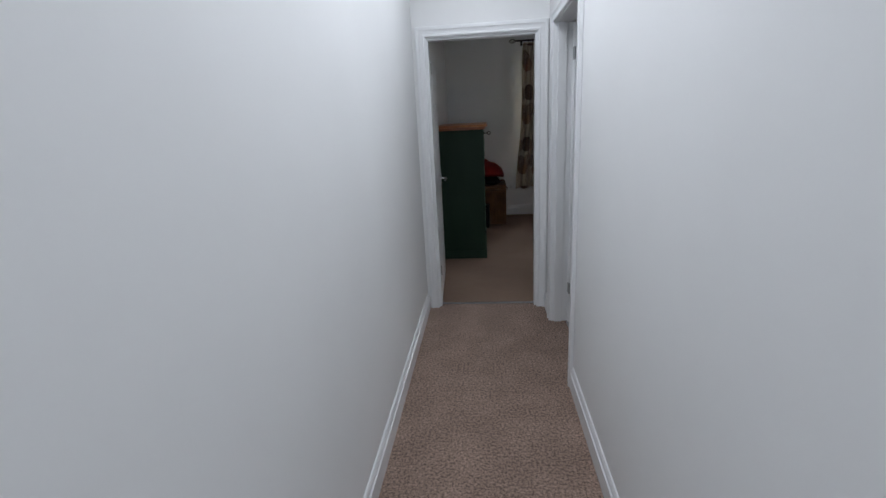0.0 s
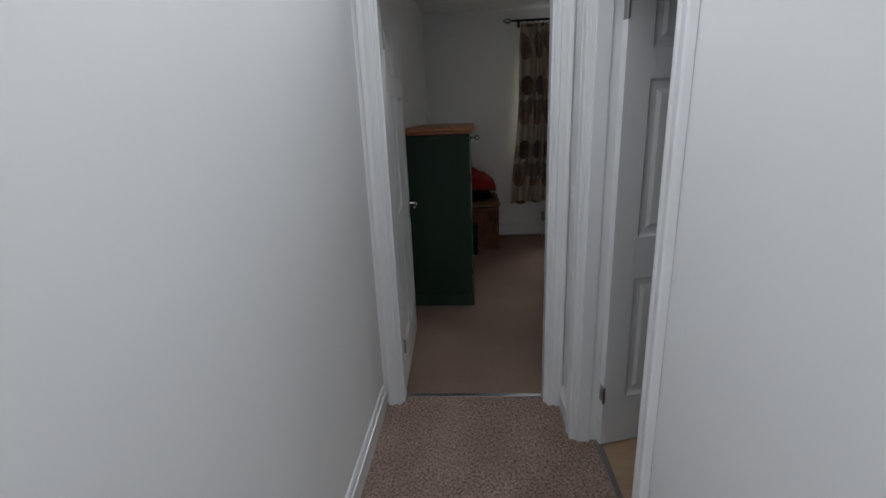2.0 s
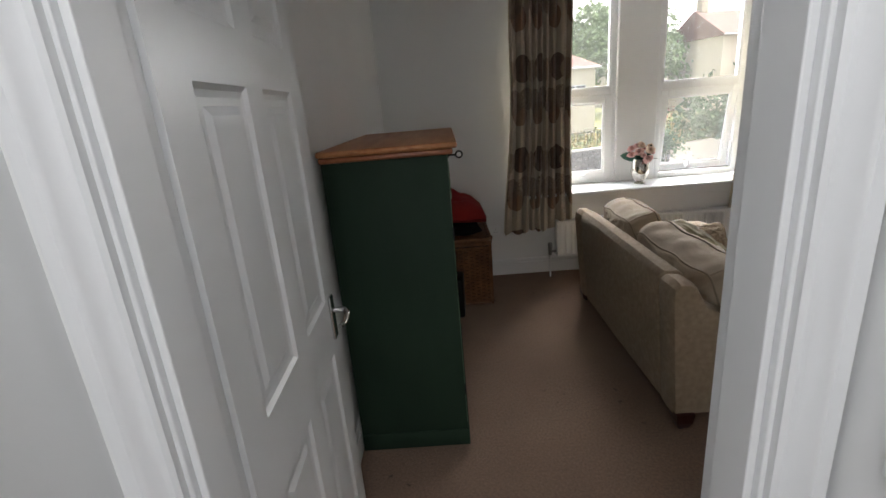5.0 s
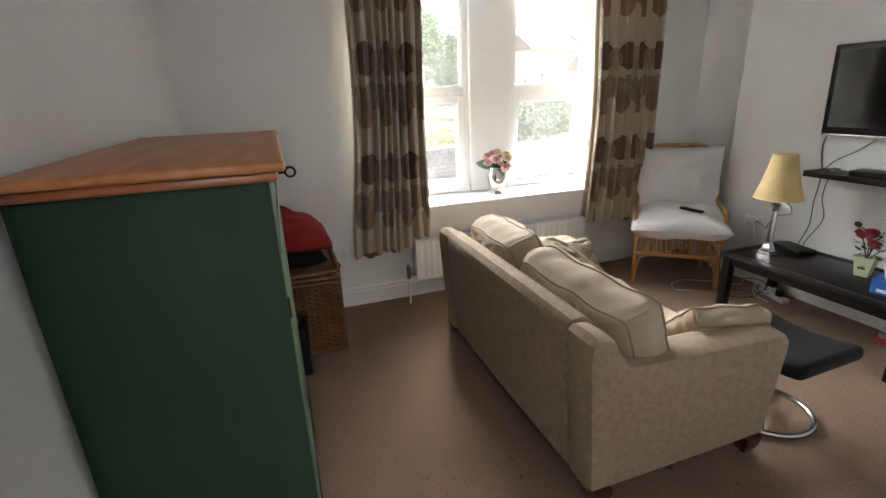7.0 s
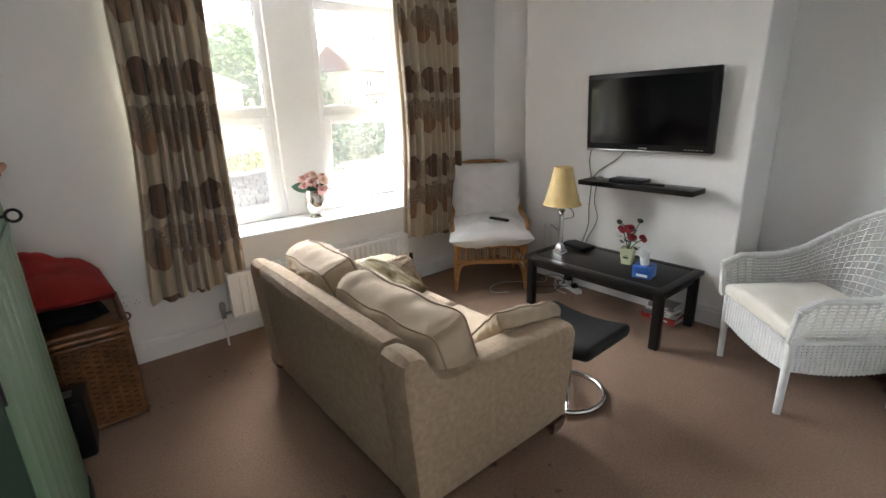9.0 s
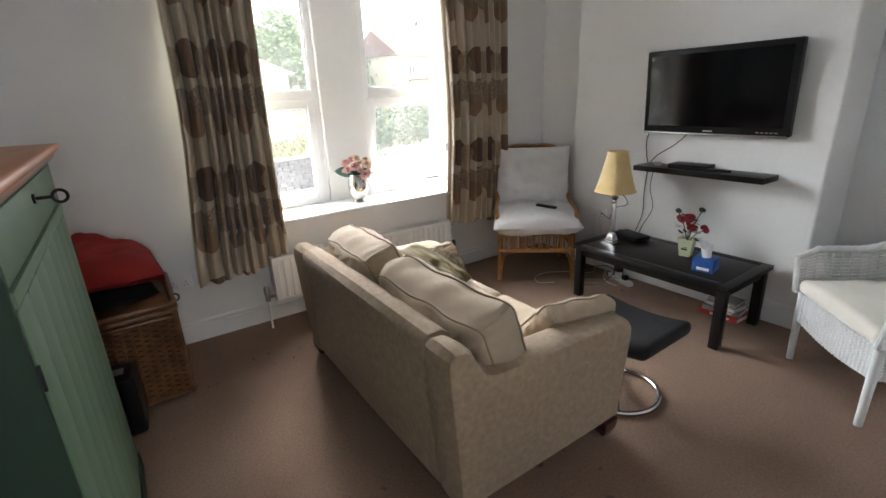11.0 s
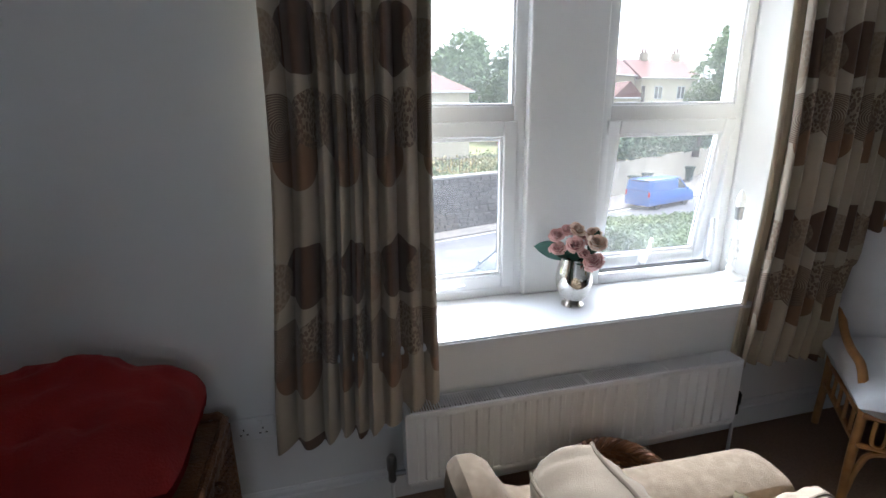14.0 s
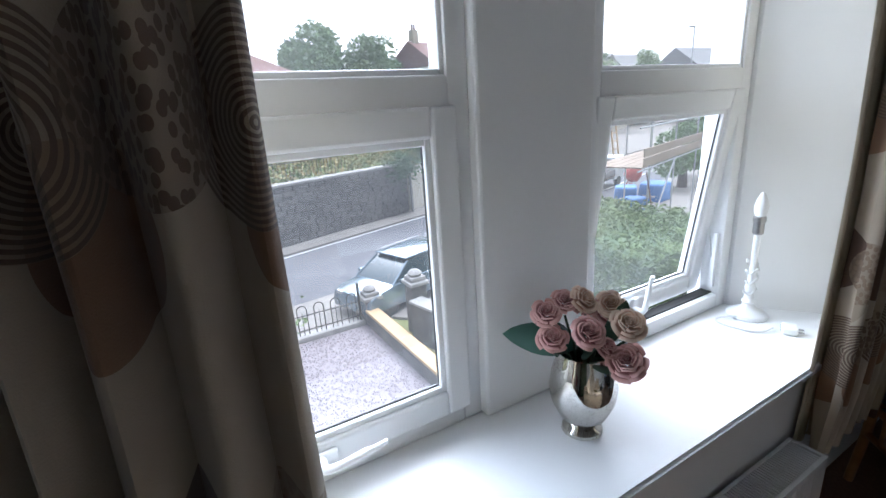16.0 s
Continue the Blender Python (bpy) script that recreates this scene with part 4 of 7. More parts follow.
def red_shape(u, v, s):
    a, b = 2 * u - 1, 2 * v - 1
    e = max(0.0, (1 - abs(a) ** 3.2) * (1 - abs(b) ** 3.2)) ** 0.42
    tuft = sum(0.028 * math.exp(-((a - p) ** 2 + (b - q) ** 2) / 0.02) for p in (-0.45, 0.0, 0.45) for q in (-0.45, 0.1, 0.6))
    k = 0.028 * noise.noise(Vector((a * 2.4 + 3, b * 2.4, 1.0))) + 0.014 * noise.noise(Vector((a * 7, b * 7, 5.0)))
    top = 0.135 * e + k * e - tuft * e + 0.075 * e * math.exp(-((a - 0.0) ** 2 + (b - 0.5) ** 2) / 0.5)
    return Vector((a * 0.35 * (1 - 0.05 * abs(b) ** 6), b * 0.285 * (1 - 0.05 * abs(a) ** 6) + 0.01 * math.sin(9 * a), top if s > 0 else -0.035 * e + 0.4 * k - 0.02 * abs(a) ** 4))


grid(bm, lambda u, v: red_shape(u, v, 1), 30, 26)
grid(bm, lambda u, v: red_shape(1 - u, v, -1), 30, 26)
bmesh.ops.remove_doubles(bm, verts=bm.verts, dist=0.0006)
single("seat_cushion", bm, RED, "plump red cotton cushion on top of the wicker hamper", "cushion", pose(0.325, 6.365, 0.668, -3, 2, 4))

bm = bmnew()
box(bm, (-0.075, -0.10, 0), (0.075, 0.10, 0.30), 0.018, 3)
case = thing("black_case", "small upright black case on the carpet beside the hamper", "case", pose(0.395, 5.935, 0, 0, 0, -4))
part("body", bm, BLACKPLASTIC, case)
bm = bmnew()
box(bm, (-0.03, -0.03, 0.30), (0.03, 0.03, 0.306), 0.002)
part("clasp", bm, STEEL, case, "worn metal clasp")

# ---- sofa ----
sofa = thing("sofa", "two-seat beige chenille sofa with its back to the doorway", "sofa", pose(1.312, 4.49, 0))
SL = 1.535
side = [(0.045, 0.085), (0.02, 0.35), (-0.002, 0.66), (0.004, 0.705), (0.03, 0.725), (0.075, 0.722), (0.105, 0.70), (0.128, 0.655), (0.155, 0.612), (0.20, 0.592),
        (0.45, 0.578), (0.75, 0.566), (0.89, 0.560), (0.935, 0.545), (0.955, 0.510), (0.955, 0.46), (0.935, 0.32), (0.895, 0.085)]


def upholstered(bm, outline, y0, y1, r):
    """A padded slab: the outline (x, z) swelled between rounded faces at y0 and y1."""
    cx, cz = sum(p[0] for p in outline) / len(outline), sum(p[1] for p in outline) / len(outline)
    rows = []
    for y, k in ((y0, r), (y0 + r * 0.3, r * 0.3), (y0 + r, 0), ((y0 + y1) / 2, -0.004), (y1 - r, 0), (y1 - r * 0.3, r * 0.3), (y1, r)):
        row = []
        m = len(outline)
        for i, (x, z) in enumerate(outline):
            (xa, za), (xb, zb) = outline[i - 1], outline[(i + 1) % m]
            nx_, nz_ = -(zb - za), (xb - xa)
            ln = math.hypot(nx_, nz_) or 1
            row.append(bm.verts.new((x - nx_ / ln * k, y, z - nz_ / ln * k)))
        rows.append(row)
    for a, b in zip(rows, rows[1:]):
        for i in range(len(outline)):
            j = (i + 1) % len(outline)
            bm.faces.new((a[i], a[j], b[j], b[i]))
    bm.faces.new(rows[0])
    bm.faces.new(rows[-1][::-1])


for y0, y1 in ((0.0, 0.165), (SL - 0.165, SL)):
    bm = bmnew()
    upholstered(bm, side, y0, y1, 0.030)
    part("arm", bm, FABRIC, sofa, "padded beige arm")
back = [(0.05, 0.085), (0.024, 0.35), (0.000, 0.66), (0.006, 0.705), (0.03, 0.727), (0.085, 0.727), (0.118, 0.705), (0.14, 0.65), (0.20, 0.34), (0.20, 0.085)]
bm = bmnew()
upholstered(bm, back, 0.166, SL - 0.166, 0.006)
part("backrest", bm, FABRIC, sofa)
part("seat_base", boxed((0.205, 0.167, 0.085), (0.885, SL - 0.167, 0.285), 0.02, 3), FABRIC, sofa)
for i in range(2):
    y0 = 0.168 + i * (SL - 0.336) / 2
    bm = bmnew()
    box(bm, (0.0, 0.0, 0.0), (0.70, (SL - 0.336) / 2 - 0.004, 0.145), 0.035, 4)
    bmesh.ops.subdivide_edges(bm, edges=[e for e in bm.edges if e.calc_length() > 0.2], cuts=6, use_grid_fill=True)
    for v in bm.verts:
        a, b = v.co.x / 0.70 * 2 - 1, v.co.y / ((SL - 0.336) / 2) * 2 - 1
        if v.co.z > 0.07:
            v.co.z += 0.018 * (1 - a * a) * (1 - b * b) + 0.006 * noise.noise(Vector((a * 3, b * 3, i * 4.0)))
    part("seat_cushion", bm, CUSHION, sofa, "beige seat cushion", pose(0.205, y0, 0.286))
for x in (0.085, 0.835):
    for y in (0.028, SL - 0.028):
        bm = bmnew()
        lathe(bm, [(0.034, 0.020), (0.050, 0.05), (0.058, 0.098)], 4, pose(0, 0, 0, 0, 0, 0))
        leg = part("leg", bm, MAHOGANY, sofa, "red-brown tapered wooden foot", pose(x, y, 0), smooth=False)
        bm = bmnew()
        tube(bm, [(-0.008, 0, 0.0125), (0.008, 0, 0.0125)], 0.0125, 14)
        box(bm, (-0.010, -0.004, 0.012), (0.010, 0.004, 0.024))
        part("castor", bm, BLACKPLASTIC, leg, "small black castor")


def boxed_cushion(name, label, w, h, t, m, seed, border=0.146, material=CUSHION, category="cushion", group=""):
    """A stuffed cushion with a boxed border and piped rims: w along y, h along z, t along x at its fullest; stands on its lower edge at the origin."""
    c = thing(name, label, category, m, group)
    n = 36
    ease = lambda q: math.sin(math.pi / 2 * (2 * q - 1)) * 0.75 + (2 * q - 1) * 0.25

    def rim(a, b):
        k = (abs(a) ** 9 + abs(b) ** 9) ** (1 / 9)
        q = max(abs(a), abs(b))
        f = q / k if k > 1e-6 else 1
        dip = 0.02 * (1 - b * b) * abs(a) ** 6, 0.035 * (1 - a * a) * max(0.0, b) ** 6
        return a * f * w / 2 * (1 - dip[0]), (b * f + 1) * h / 2 - dip[1] * h

    def face(a, b, s):
        y, z = rim(a, b)
        e = max(0.0, (1 - abs(a) ** 3) * (1 - abs(b) ** 3))
        k = noise.noise(Vector((a * 1.6 + seed, b * 1.6, s * 4.0))) * 0.022 + noise.noise(Vector((a * 4 + seed, b * 4, s))) * 0.010 + noise.noise(Vector((a * 11 + seed, b * 6 + a * 4, s))) * 0.003
        for p, q, turn in ((1.5, 3.4, 0.7), (3.2, 1.3, -0.5), (4.4, 2.0, 1.1)):
            fold = 1 - min(1.0, abs(noise.noise(Vector((a * p + turn * b + seed * 1.7, b * q - turn * a, s * 2.0 + seed)))) * 7)
            k -= 0.013 * fold ** 2 * min(1.0, 2.2 * e)
        # short gathers that run in from the seams
        near = max(abs(a), abs(b))
        along = b if abs(a) > abs(b) else a
        k += 0.006 * math.sin(along * 17 + 3 * noise.noise(Vector((along * 2, seed, s)))) * max(0.0, 1 - abs(near - 0.86) / 0.16)
        k *= min(1.15, t / 0.20)
        wave = 0.007 * noise.noise(Vector((a * 2.6 + seed, b * 2.6, 9.0)))
        return Vector((s * (border / 2 + (t - border) / 2 * e ** 0.42) + k * min(1.0, 0.15 + 2 * e) + wave, y + 0.4 * k, z + wave))

    bm = bmnew()
    fr = grid(bm, lambda u, v: face(ease(u), ease(v), 1), n, n)
    bk = grid(bm, lambda u, v: face(ease(u), ease(v), -1), n, n)
    edge = [(0, i) for i in range(n)] + [(i, n) for i in range(n)] + [(n, n - i) for i in range(n)] + [(n - i, 0) for i in range(n)]
    loops = {s: [rows[j][i] for j, i in edge] for s, rows in ((1, fr), (-1, bk))}
    band = [loops[1]]
    for q in (0.2, 0.4, 0.6, 0.8):
        ring = []
        for i, (p, r) in enumerate(zip(loops[1], loops[-1])):
            v = p.co + (r.co - p.co) * q
            d = Vector((0, v.y, v.z - h / 2)).normalized()
            pucker = 0.012 * noise.noise(v * 9 + Vector((seed, 0, 0))) + 0.004 * math.sin(i * 1.1 + 5 * q)
            ring.append(bm.verts.new(v + d * (0.022 * math.sin(math.pi * q) + pucker)))
        band.append(ring)
    band.append(loops[-1])
    m2 = len(edge)
    for ra, rb in zip(band, band[1:]):
        for i in range(m2):
            j = (i + 1) % m2
            bm.faces.new((ra[i], ra[j], rb[j], rb[i]))
    rims = {s: [v.co + Vector((s * 0.002, 0, 0)) + Vector((0, v.co.y, v.co.z - h / 2)).normalized() * 0.002 for v in loops[s]] for s in (1, -1)}
    part("cover", bm, material, c)
    for s in (1, -1):
        bm = bmnew()
        tube(bm, rims[s], 0.0042, 6, True)
        part("piping", bm, PIPING, c, "piped seam with its shadow line in the colour")
    return c


boxed_cushion("back_cushion", "beige piped back cushion leaning on the sofa back", 0.68, 0.41, 0.235, pose(1.672, 4.90, 0.40, 3, -22, 3), 1.0, group="sofa back cushions")
boxed_cushion("back_cushion", "beige piped back cushion leaning on the sofa back", 0.60, 0.41, 0.235, pose(1.672, 5.565, 0.425, -3, -22, -3), 6.0, group="sofa back cushions")
boxed_cushion("arm_cushion", "beige piped cushion leaning against the sofa arm", 0.36, 0.25, 0.14, pose(2.10, 4.80, 0.415, 8, -42, 78), 11.0, 0.08, group="sofa arm cushions")
boxed_cushion("arm_cushion", "beige piped cushion leaning against the sofa arm", 0.35, 0.21, 0.14, pose(2.075, 5.665, 0.415, 0, -42, -86), 15.0, 0.08, group="sofa arm cushions")
bm = bmnew()
pillow(bm, 0.42, 0.28, 0.085, 21.0, 30, 0.016, 5.0)
ol_x = Vector((0.185, -0.298, -0.178)).normalized()
ol_z = ol_x.cross(Vector((0.2045, 0.167, 0.005))).normalized()
ol_y = ol_z.cross(ol_x)
single("scatter_cushion", bm, OLIVE, "crumpled olive green velvet scatter cushion propped on the sofa", "cushion",
       Matrix.Translation((1.965, 5.585, 0.545)) @ Matrix((ol_x, ol_y, ol_z)).transposed().to_4x4())

# ---- round basket behind the sofa ----
basket = thing("round_basket", "round brown wicker basket with a rope-twist rim behind the sofa", "basket", pose(1.995, 6.25, 0))
for j in range(14):
    z = 0.016 + 0.0205 * j
    q = 0.115 + 0.035 * (z / 0.3) ** 0.7
    part("weaver", tubed([((q + 0.004 * (-1) ** (i + j)) * math.cos(math.pi * i / 24), (q + 0.004 * (-1) ** (i + j)) * math.sin(math.pi * i / 24), z) for i in range(48)], 0.0115, 6, True), WICKER, basket)
part("base", lathed([(0.112, 0.004), (0.118, 0.008), (0.118, 0.018), (0.112, 0.020)], 28), WICKER, basket)
for k in range(4):
    bm = bmnew()
    tube(bm, [((0.152 + 0.014 * math.cos(9 * a + k * math.pi / 2)) * math.cos(a), (0.152 + 0.014 * math.cos(9 * a + k * math.pi / 2)) * math.sin(a), 0.312 + 0.014 * math.sin(9 * a + k * math.pi / 2)) for a in (2 * math.pi * i / 120 for i in range(120))], 0.012, 7, True)
    part("rim_strand", bm, WICKER, basket, "twisted rim strand")

# ---- footstool ----
stool = thing("footstool", "black leather footstool on a chrome ring base", "footstool", pose(2.47, 4.675, 0, 0, 0, 2))
bm = bmnew()
box(bm, (-0.20, -0.235, 0.0), (0.20, 0.235, 0.075), 0.030, 4)
bmesh.ops.subdivide_edges(bm, edges=[e for e in bm.edges if e.calc_length() > 0.15], cuts=6, use_grid_fill=True)
for v in bm.verts:
    v.co.z += 0.028 * (v.co.y / 0.235) ** 2 + 0.01 * (v.co.x / 0.2)
part("seat", bm, LEATHER, stool, "", pose(0, 0, 0.325, 0, 3, 0))
part("ring_base", tubed(arc((0, 0, 0.014), 0.195, 0, 352.5, 40, "xy"), 0.0135, 10, True), CHROME, stool, "chrome tube ring")
for a in (35, 215):
    c, s = math.cos(radians(a)), math.sin(radians(a))
    part("strut", tubed(smooth_path([(0.19 * c, 0.19 * s, 0.016), (0.13 * c, 0.13 * s, 0.03), (0.05 * c, 0.05 * s, 0.05), (0.0, 0.0, 0.055)], 5), 0.011, 10), CHROME, stool)
part("column", lathed([(0.024, 0.045), (0.024, 0.20), (0.019, 0.21), (0.019, 0.30), (0.06, 0.31), (0.06, 0.327)], 18), CHROME, stool)

# ---- rattan armchair ----
chair = thing("rattan_chair", "honey rattan armchair with white cushions in the corner", "chair", pose(3.235, 6.01, 0, 0, 0, -39.9))
W2 = 0.295
for s in (-1, 1):
    bm = bmnew()
    tube(bm, smooth_path([(s * W2, 0.0, 0.0), (s * W2, 0.01, 0.18), (s * (W2 - 0.005), 0.02, 0.40), (s * (W2 + 0.012), 0.025, 0.50), (s * (W2 + 0.02), 0.07, 0.565), (s * (W2 + 0.02), 0.20, 0.575), (s * (W2 + 0.005), 0.36, 0.60), (s * (W2 - 0.005), 0.47, 0.68)], 6), 0.0165, 10)
    part("arm", bm, RATTAN, chair, "bent rattan arm and front leg")
    part("rear_leg", tubed(smooth_path([(s * (W2 - 0.03), 0.55, 0.0), (s * (W2 - 0.02), 0.50, 0.30), (s * (W2 - 0.01), 0.50, 0.55), (s * (W2 - 0.02), 0.58, 0.85), (s * (W2 - 0.09), 0.625, 1.0)], 6), 0.016, 10), RATTAN, chair)
    part("corner_brace", tubed(smooth_path([(s * (W2 - 0.006), 0.0, 0.03), (s * (W2 - 0.025), 0.0, 0.16), (s * (W2 - 0.075), 0.0, 0.235), (0.0, 0.0, 0.245)], 6), 0.0115, 8), RATTAN, chair)
    part("side_rail", tubed([(s * W2, 0.01, 0.26), (s * (W2 - 0.02), 0.50, 0.25)], 0.012, 8), RATTAN, chair)
    part("side_rail", tubed([(s * W2, 0.01, 0.38), (s * (W2 - 0.02), 0.50, 0.36)], 0.013, 8), RATTAN, chair)
    for i in range(5):
        y = 0.08 + 0.085 * i
        part("side_spindle", tubed([(s * (W2 - 0.002 * i), y, 0.26), (s * (W2 - 0.002 * i), y, 0.375)], 0.007, 6), RATTAN, chair)
part("front_rail", tubed([(-W2, 0.0, 0.255), (W2, 0.0, 0.255)], 0.012, 8), RATTAN, chair)
part("front_rail", tubed([(-W2, 0.0, 0.385), (W2, 0.0, 0.385)], 0.013, 8), RATTAN, chair)
nl = 9
for i in range(nl):
    x0 = -W2 + 0.03 + (2 * W2 - 0.06) * i / nl
    w = (2 * W2 - 0.06) / nl
    bm = bmnew()
    tube(bm, smooth_path([(x0 + w * 0.18, -0.008, 0.375), (x0 + w * 0.16, -0.010, 0.30), (x0 + w * 0.3, -0.010, 0.272), (x0 + w * 0.7, -0.010, 0.272), (x0 + w * 0.84, -0.010, 0.30), (x0 + w * 0.82, -0.008, 0.375)], 4), 0.0068, 6)
    part("front_loop", bm, RATTAN, chair)
for i in range(9):
    y = 0.05 + 0.055 * i
    part("seat_slat", tubed([(-W2 + 0.01, y, 0.375), (W2 - 0.01, y, 0.375)], 0.009, 6), RATTAN, chair)
part("back_hoop", tubed(smooth_path([(-W2 + 0.01, 0.50, 0.42), (-W2 - 0.01, 0.545, 0.72), (-W2 + 0.005, 0.59, 0.90), (-0.20, 0.63, 1.005), (0.0, 0.64, 1.02), (0.20, 0.63, 1.005), (W2 - 0.005, 0.59, 0.90), (W2 + 0.01, 0.545, 0.72), (W2 - 0.01, 0.50, 0.42)], 6), 0.0165, 10), RATTAN, chair)
part("back_hoop", tubed(smooth_path([(-0.21, 0.615, 0.965), (0.0, 0.625, 0.985), (0.21, 0.615, 0.965)], 8), 0.012, 8), RATTAN, chair)
for i in range(11):
    x = -0.24 + 0.048 * i
    part("back_spindle", tubed([(x, 0.50, 0.38), (x * 1.02, 0.55, 0.72), (x * 0.98, 0.615, 0.975)], 0.007, 6), RATTAN, chair)
for s in (-1, 1):
    for i in range(4):
        z = 0.62 + 0.08 * i
        bm = bmnew()
        tube(bm, arc((s * (W2 - 0.002), 0.53 + 0.02 * i, z), 0.0185, 0, 345, 10, "xy"), 0.004, 5, True)
        part("binding", bm, RATTAN, chair)
bm = bmnew()
pillow(bm, 0.70, 0.58, 0.23, 31.0, 30, 0.030, 2.6)
single("chair_cushion", bm, LINEN, "white cotton pillow on the rattan chair seat", "cushion", pose(3.235, 6.01, 0, 0, 0, -39.9) @ pose(0.0, 0.20, 0.475, 3, 0, 1), "rattan chair cushions")
bm = bmnew()
pillow(bm, 0.64, 0.57, 0.20, 37.0, 30, 0.028, 2.8)
single("chair_cushion", bm, LINEN, "white cotton pillow leaning on the rattan chair back", "cushion", pose(3.235, 6.01, 0, 0, 0, -39.9) @ pose(0.0, 0.465, 0.745, 77, 0, 1), "rattan chair cushions")
rem = thing("remote_control", "black remote control lying on the white pillow", "remote", pose(3.235, 6.01, 0, 0, 0, -39.9) @ pose(0.085, 0.13, 0.578, 4, 3, 62))
part("body", boxed((-0.022, -0.085, 0.0), (0.022, 0.085, 0.018), 0.006, 3), BLACKPLASTIC, rem)
for i in range(3):
    for j in range(7):
        part("button", boxed((-0.015 + 0.011 * i, -0.06 + 0.018 * j, 0.018), (-0.008 + 0.011 * i, -0.05 + 0.018 * j, 0.0195)), IRON, rem)

# ---- coffee table and what stands on it ----
table = thing("coffee_table", "black lacquered coffee table below the television", "table", pose(3.505, 5.09, 0))
TX, TY, TZ = 0.285, 0.545, 0.402
part("tabletop", boxed((-TX, -TY, TZ - 0.030), (TX, TY, TZ - 0.006), 0.006), BLACK, table)
for lo, hi in (((-TX, -TY), (TX, -TY + 0.06)), ((-TX, TY - 0.06), (TX, TY)), ((-TX, -TY + 0.062), (-TX + 0.06, TY - 0.062)), ((TX - 0.06, -TY + 0.062), (TX, TY - 0.062)), ((-TX + 0.063, -TY + 0.063), (TX - 0.063, TY - 0.063))):
    part("top_panel", boxed((lo[0], lo[1], TZ - 0.0055), (hi[0], hi[1], TZ), 0.002), BLACK, table)
for s in (-1, 1):
    part("apron", boxed((s * (TX - 0.045) - 0.009, -TY + 0.07, TZ - 0.085), (s * (TX - 0.045) + 0.009, TY - 0.07, TZ - 0.030), 0.003), BLACK, table)
    part("apron", boxed((-TX + 0.07, s * (TY - 0.045) - 0.009, TZ - 0.085), (TX - 0.07, s * (TY - 0.045) + 0.009, TZ - 0.030), 0.003), BLACK, table)
    for q in (-1, 1):
        bm = bmnew()
        box(bm, (-0.028, -0.028, 0.0), (0.028, 0.028, TZ - 0.030), 0.006)
        part("leg", bm, BLACK, table, "", pose(s * (TX - 0.045), q * (TY - 0.045), 0))

lamp = thing("table_lamp", "polished column table lamp with a yellow pleated shade", "lamp", pose(3.435, 5.46, TZ))
part("base", lathed([(0.062, 0.0), (0.062, 0.012), (0.054, 0.016), (0.052, 0.030), (0.040, 0.036), (0.034, 0.055), (0.026, 0.075)], 4, square=False), CHROME, lamp, "stepped square metal base", smooth=False)
part("column", lathed([(0.024, 0.073), (0.022, 0.09), (0.017, 0.30), (0.020, 0.305), (0.022, 0.315), (0.014, 0.32)], 8), CHROME, lamp, smooth=False)
part("capital", lathed([(0.014, 0.32), (0.028, 0.335), (0.030, 0.345), (0.016, 0.352), (0.012, 0.39), (0.012, 0.46)], 12), CHROME, lamp)
bm = bmnew()
ns = 16
prof = [(0.135, 0.385), (0.128, 0.40), (0.108, 0.47), (0.088, 0.55), (0.072, 0.62), (0.064, 0.66)]
rows = [[bm.verts.new((r * (1 + 0.05 * (j % 2)) * math.cos(2 * math.pi * j / ns), r * (1 + 0.05 * (j % 2)) * math.sin(2 * math.pi * j / ns), z)) for j in range(ns)] for r, z in prof + [(r - 0.003, z) for r, z in prof[::-1]]]
for a, b in zip(rows, rows[1:]):
    for j in range(ns):
        bm.faces.new((a[j], a[(j + 1) % ns], b[(j + 1) % ns], b[j]))
shade = part("shade", bm, SHADE, lamp, "yellow silk bell-shaped shade")
for r, z in ((0.140, 0.386), (0.068, 0.660)):
    part("trim", tubed(arc((0, 0, z), r, 0, 345, 24, "xy"), 0.003, 6, True), SHADE, shade)

router = thing("router", "flat black router on the coffee table", "router", pose(3.655, 5.445, TZ, 0, 0, 80))
part("body", boxed((-0.115, -0.07, 0.004), (0.115, 0.07, 0.034), 0.010, 3), BLACKPLASTIC, router)
part("foot", boxed((-0.095, -0.05, 0.0), (0.095, 0.05, 0.005)), BLACKPLASTIC, router)


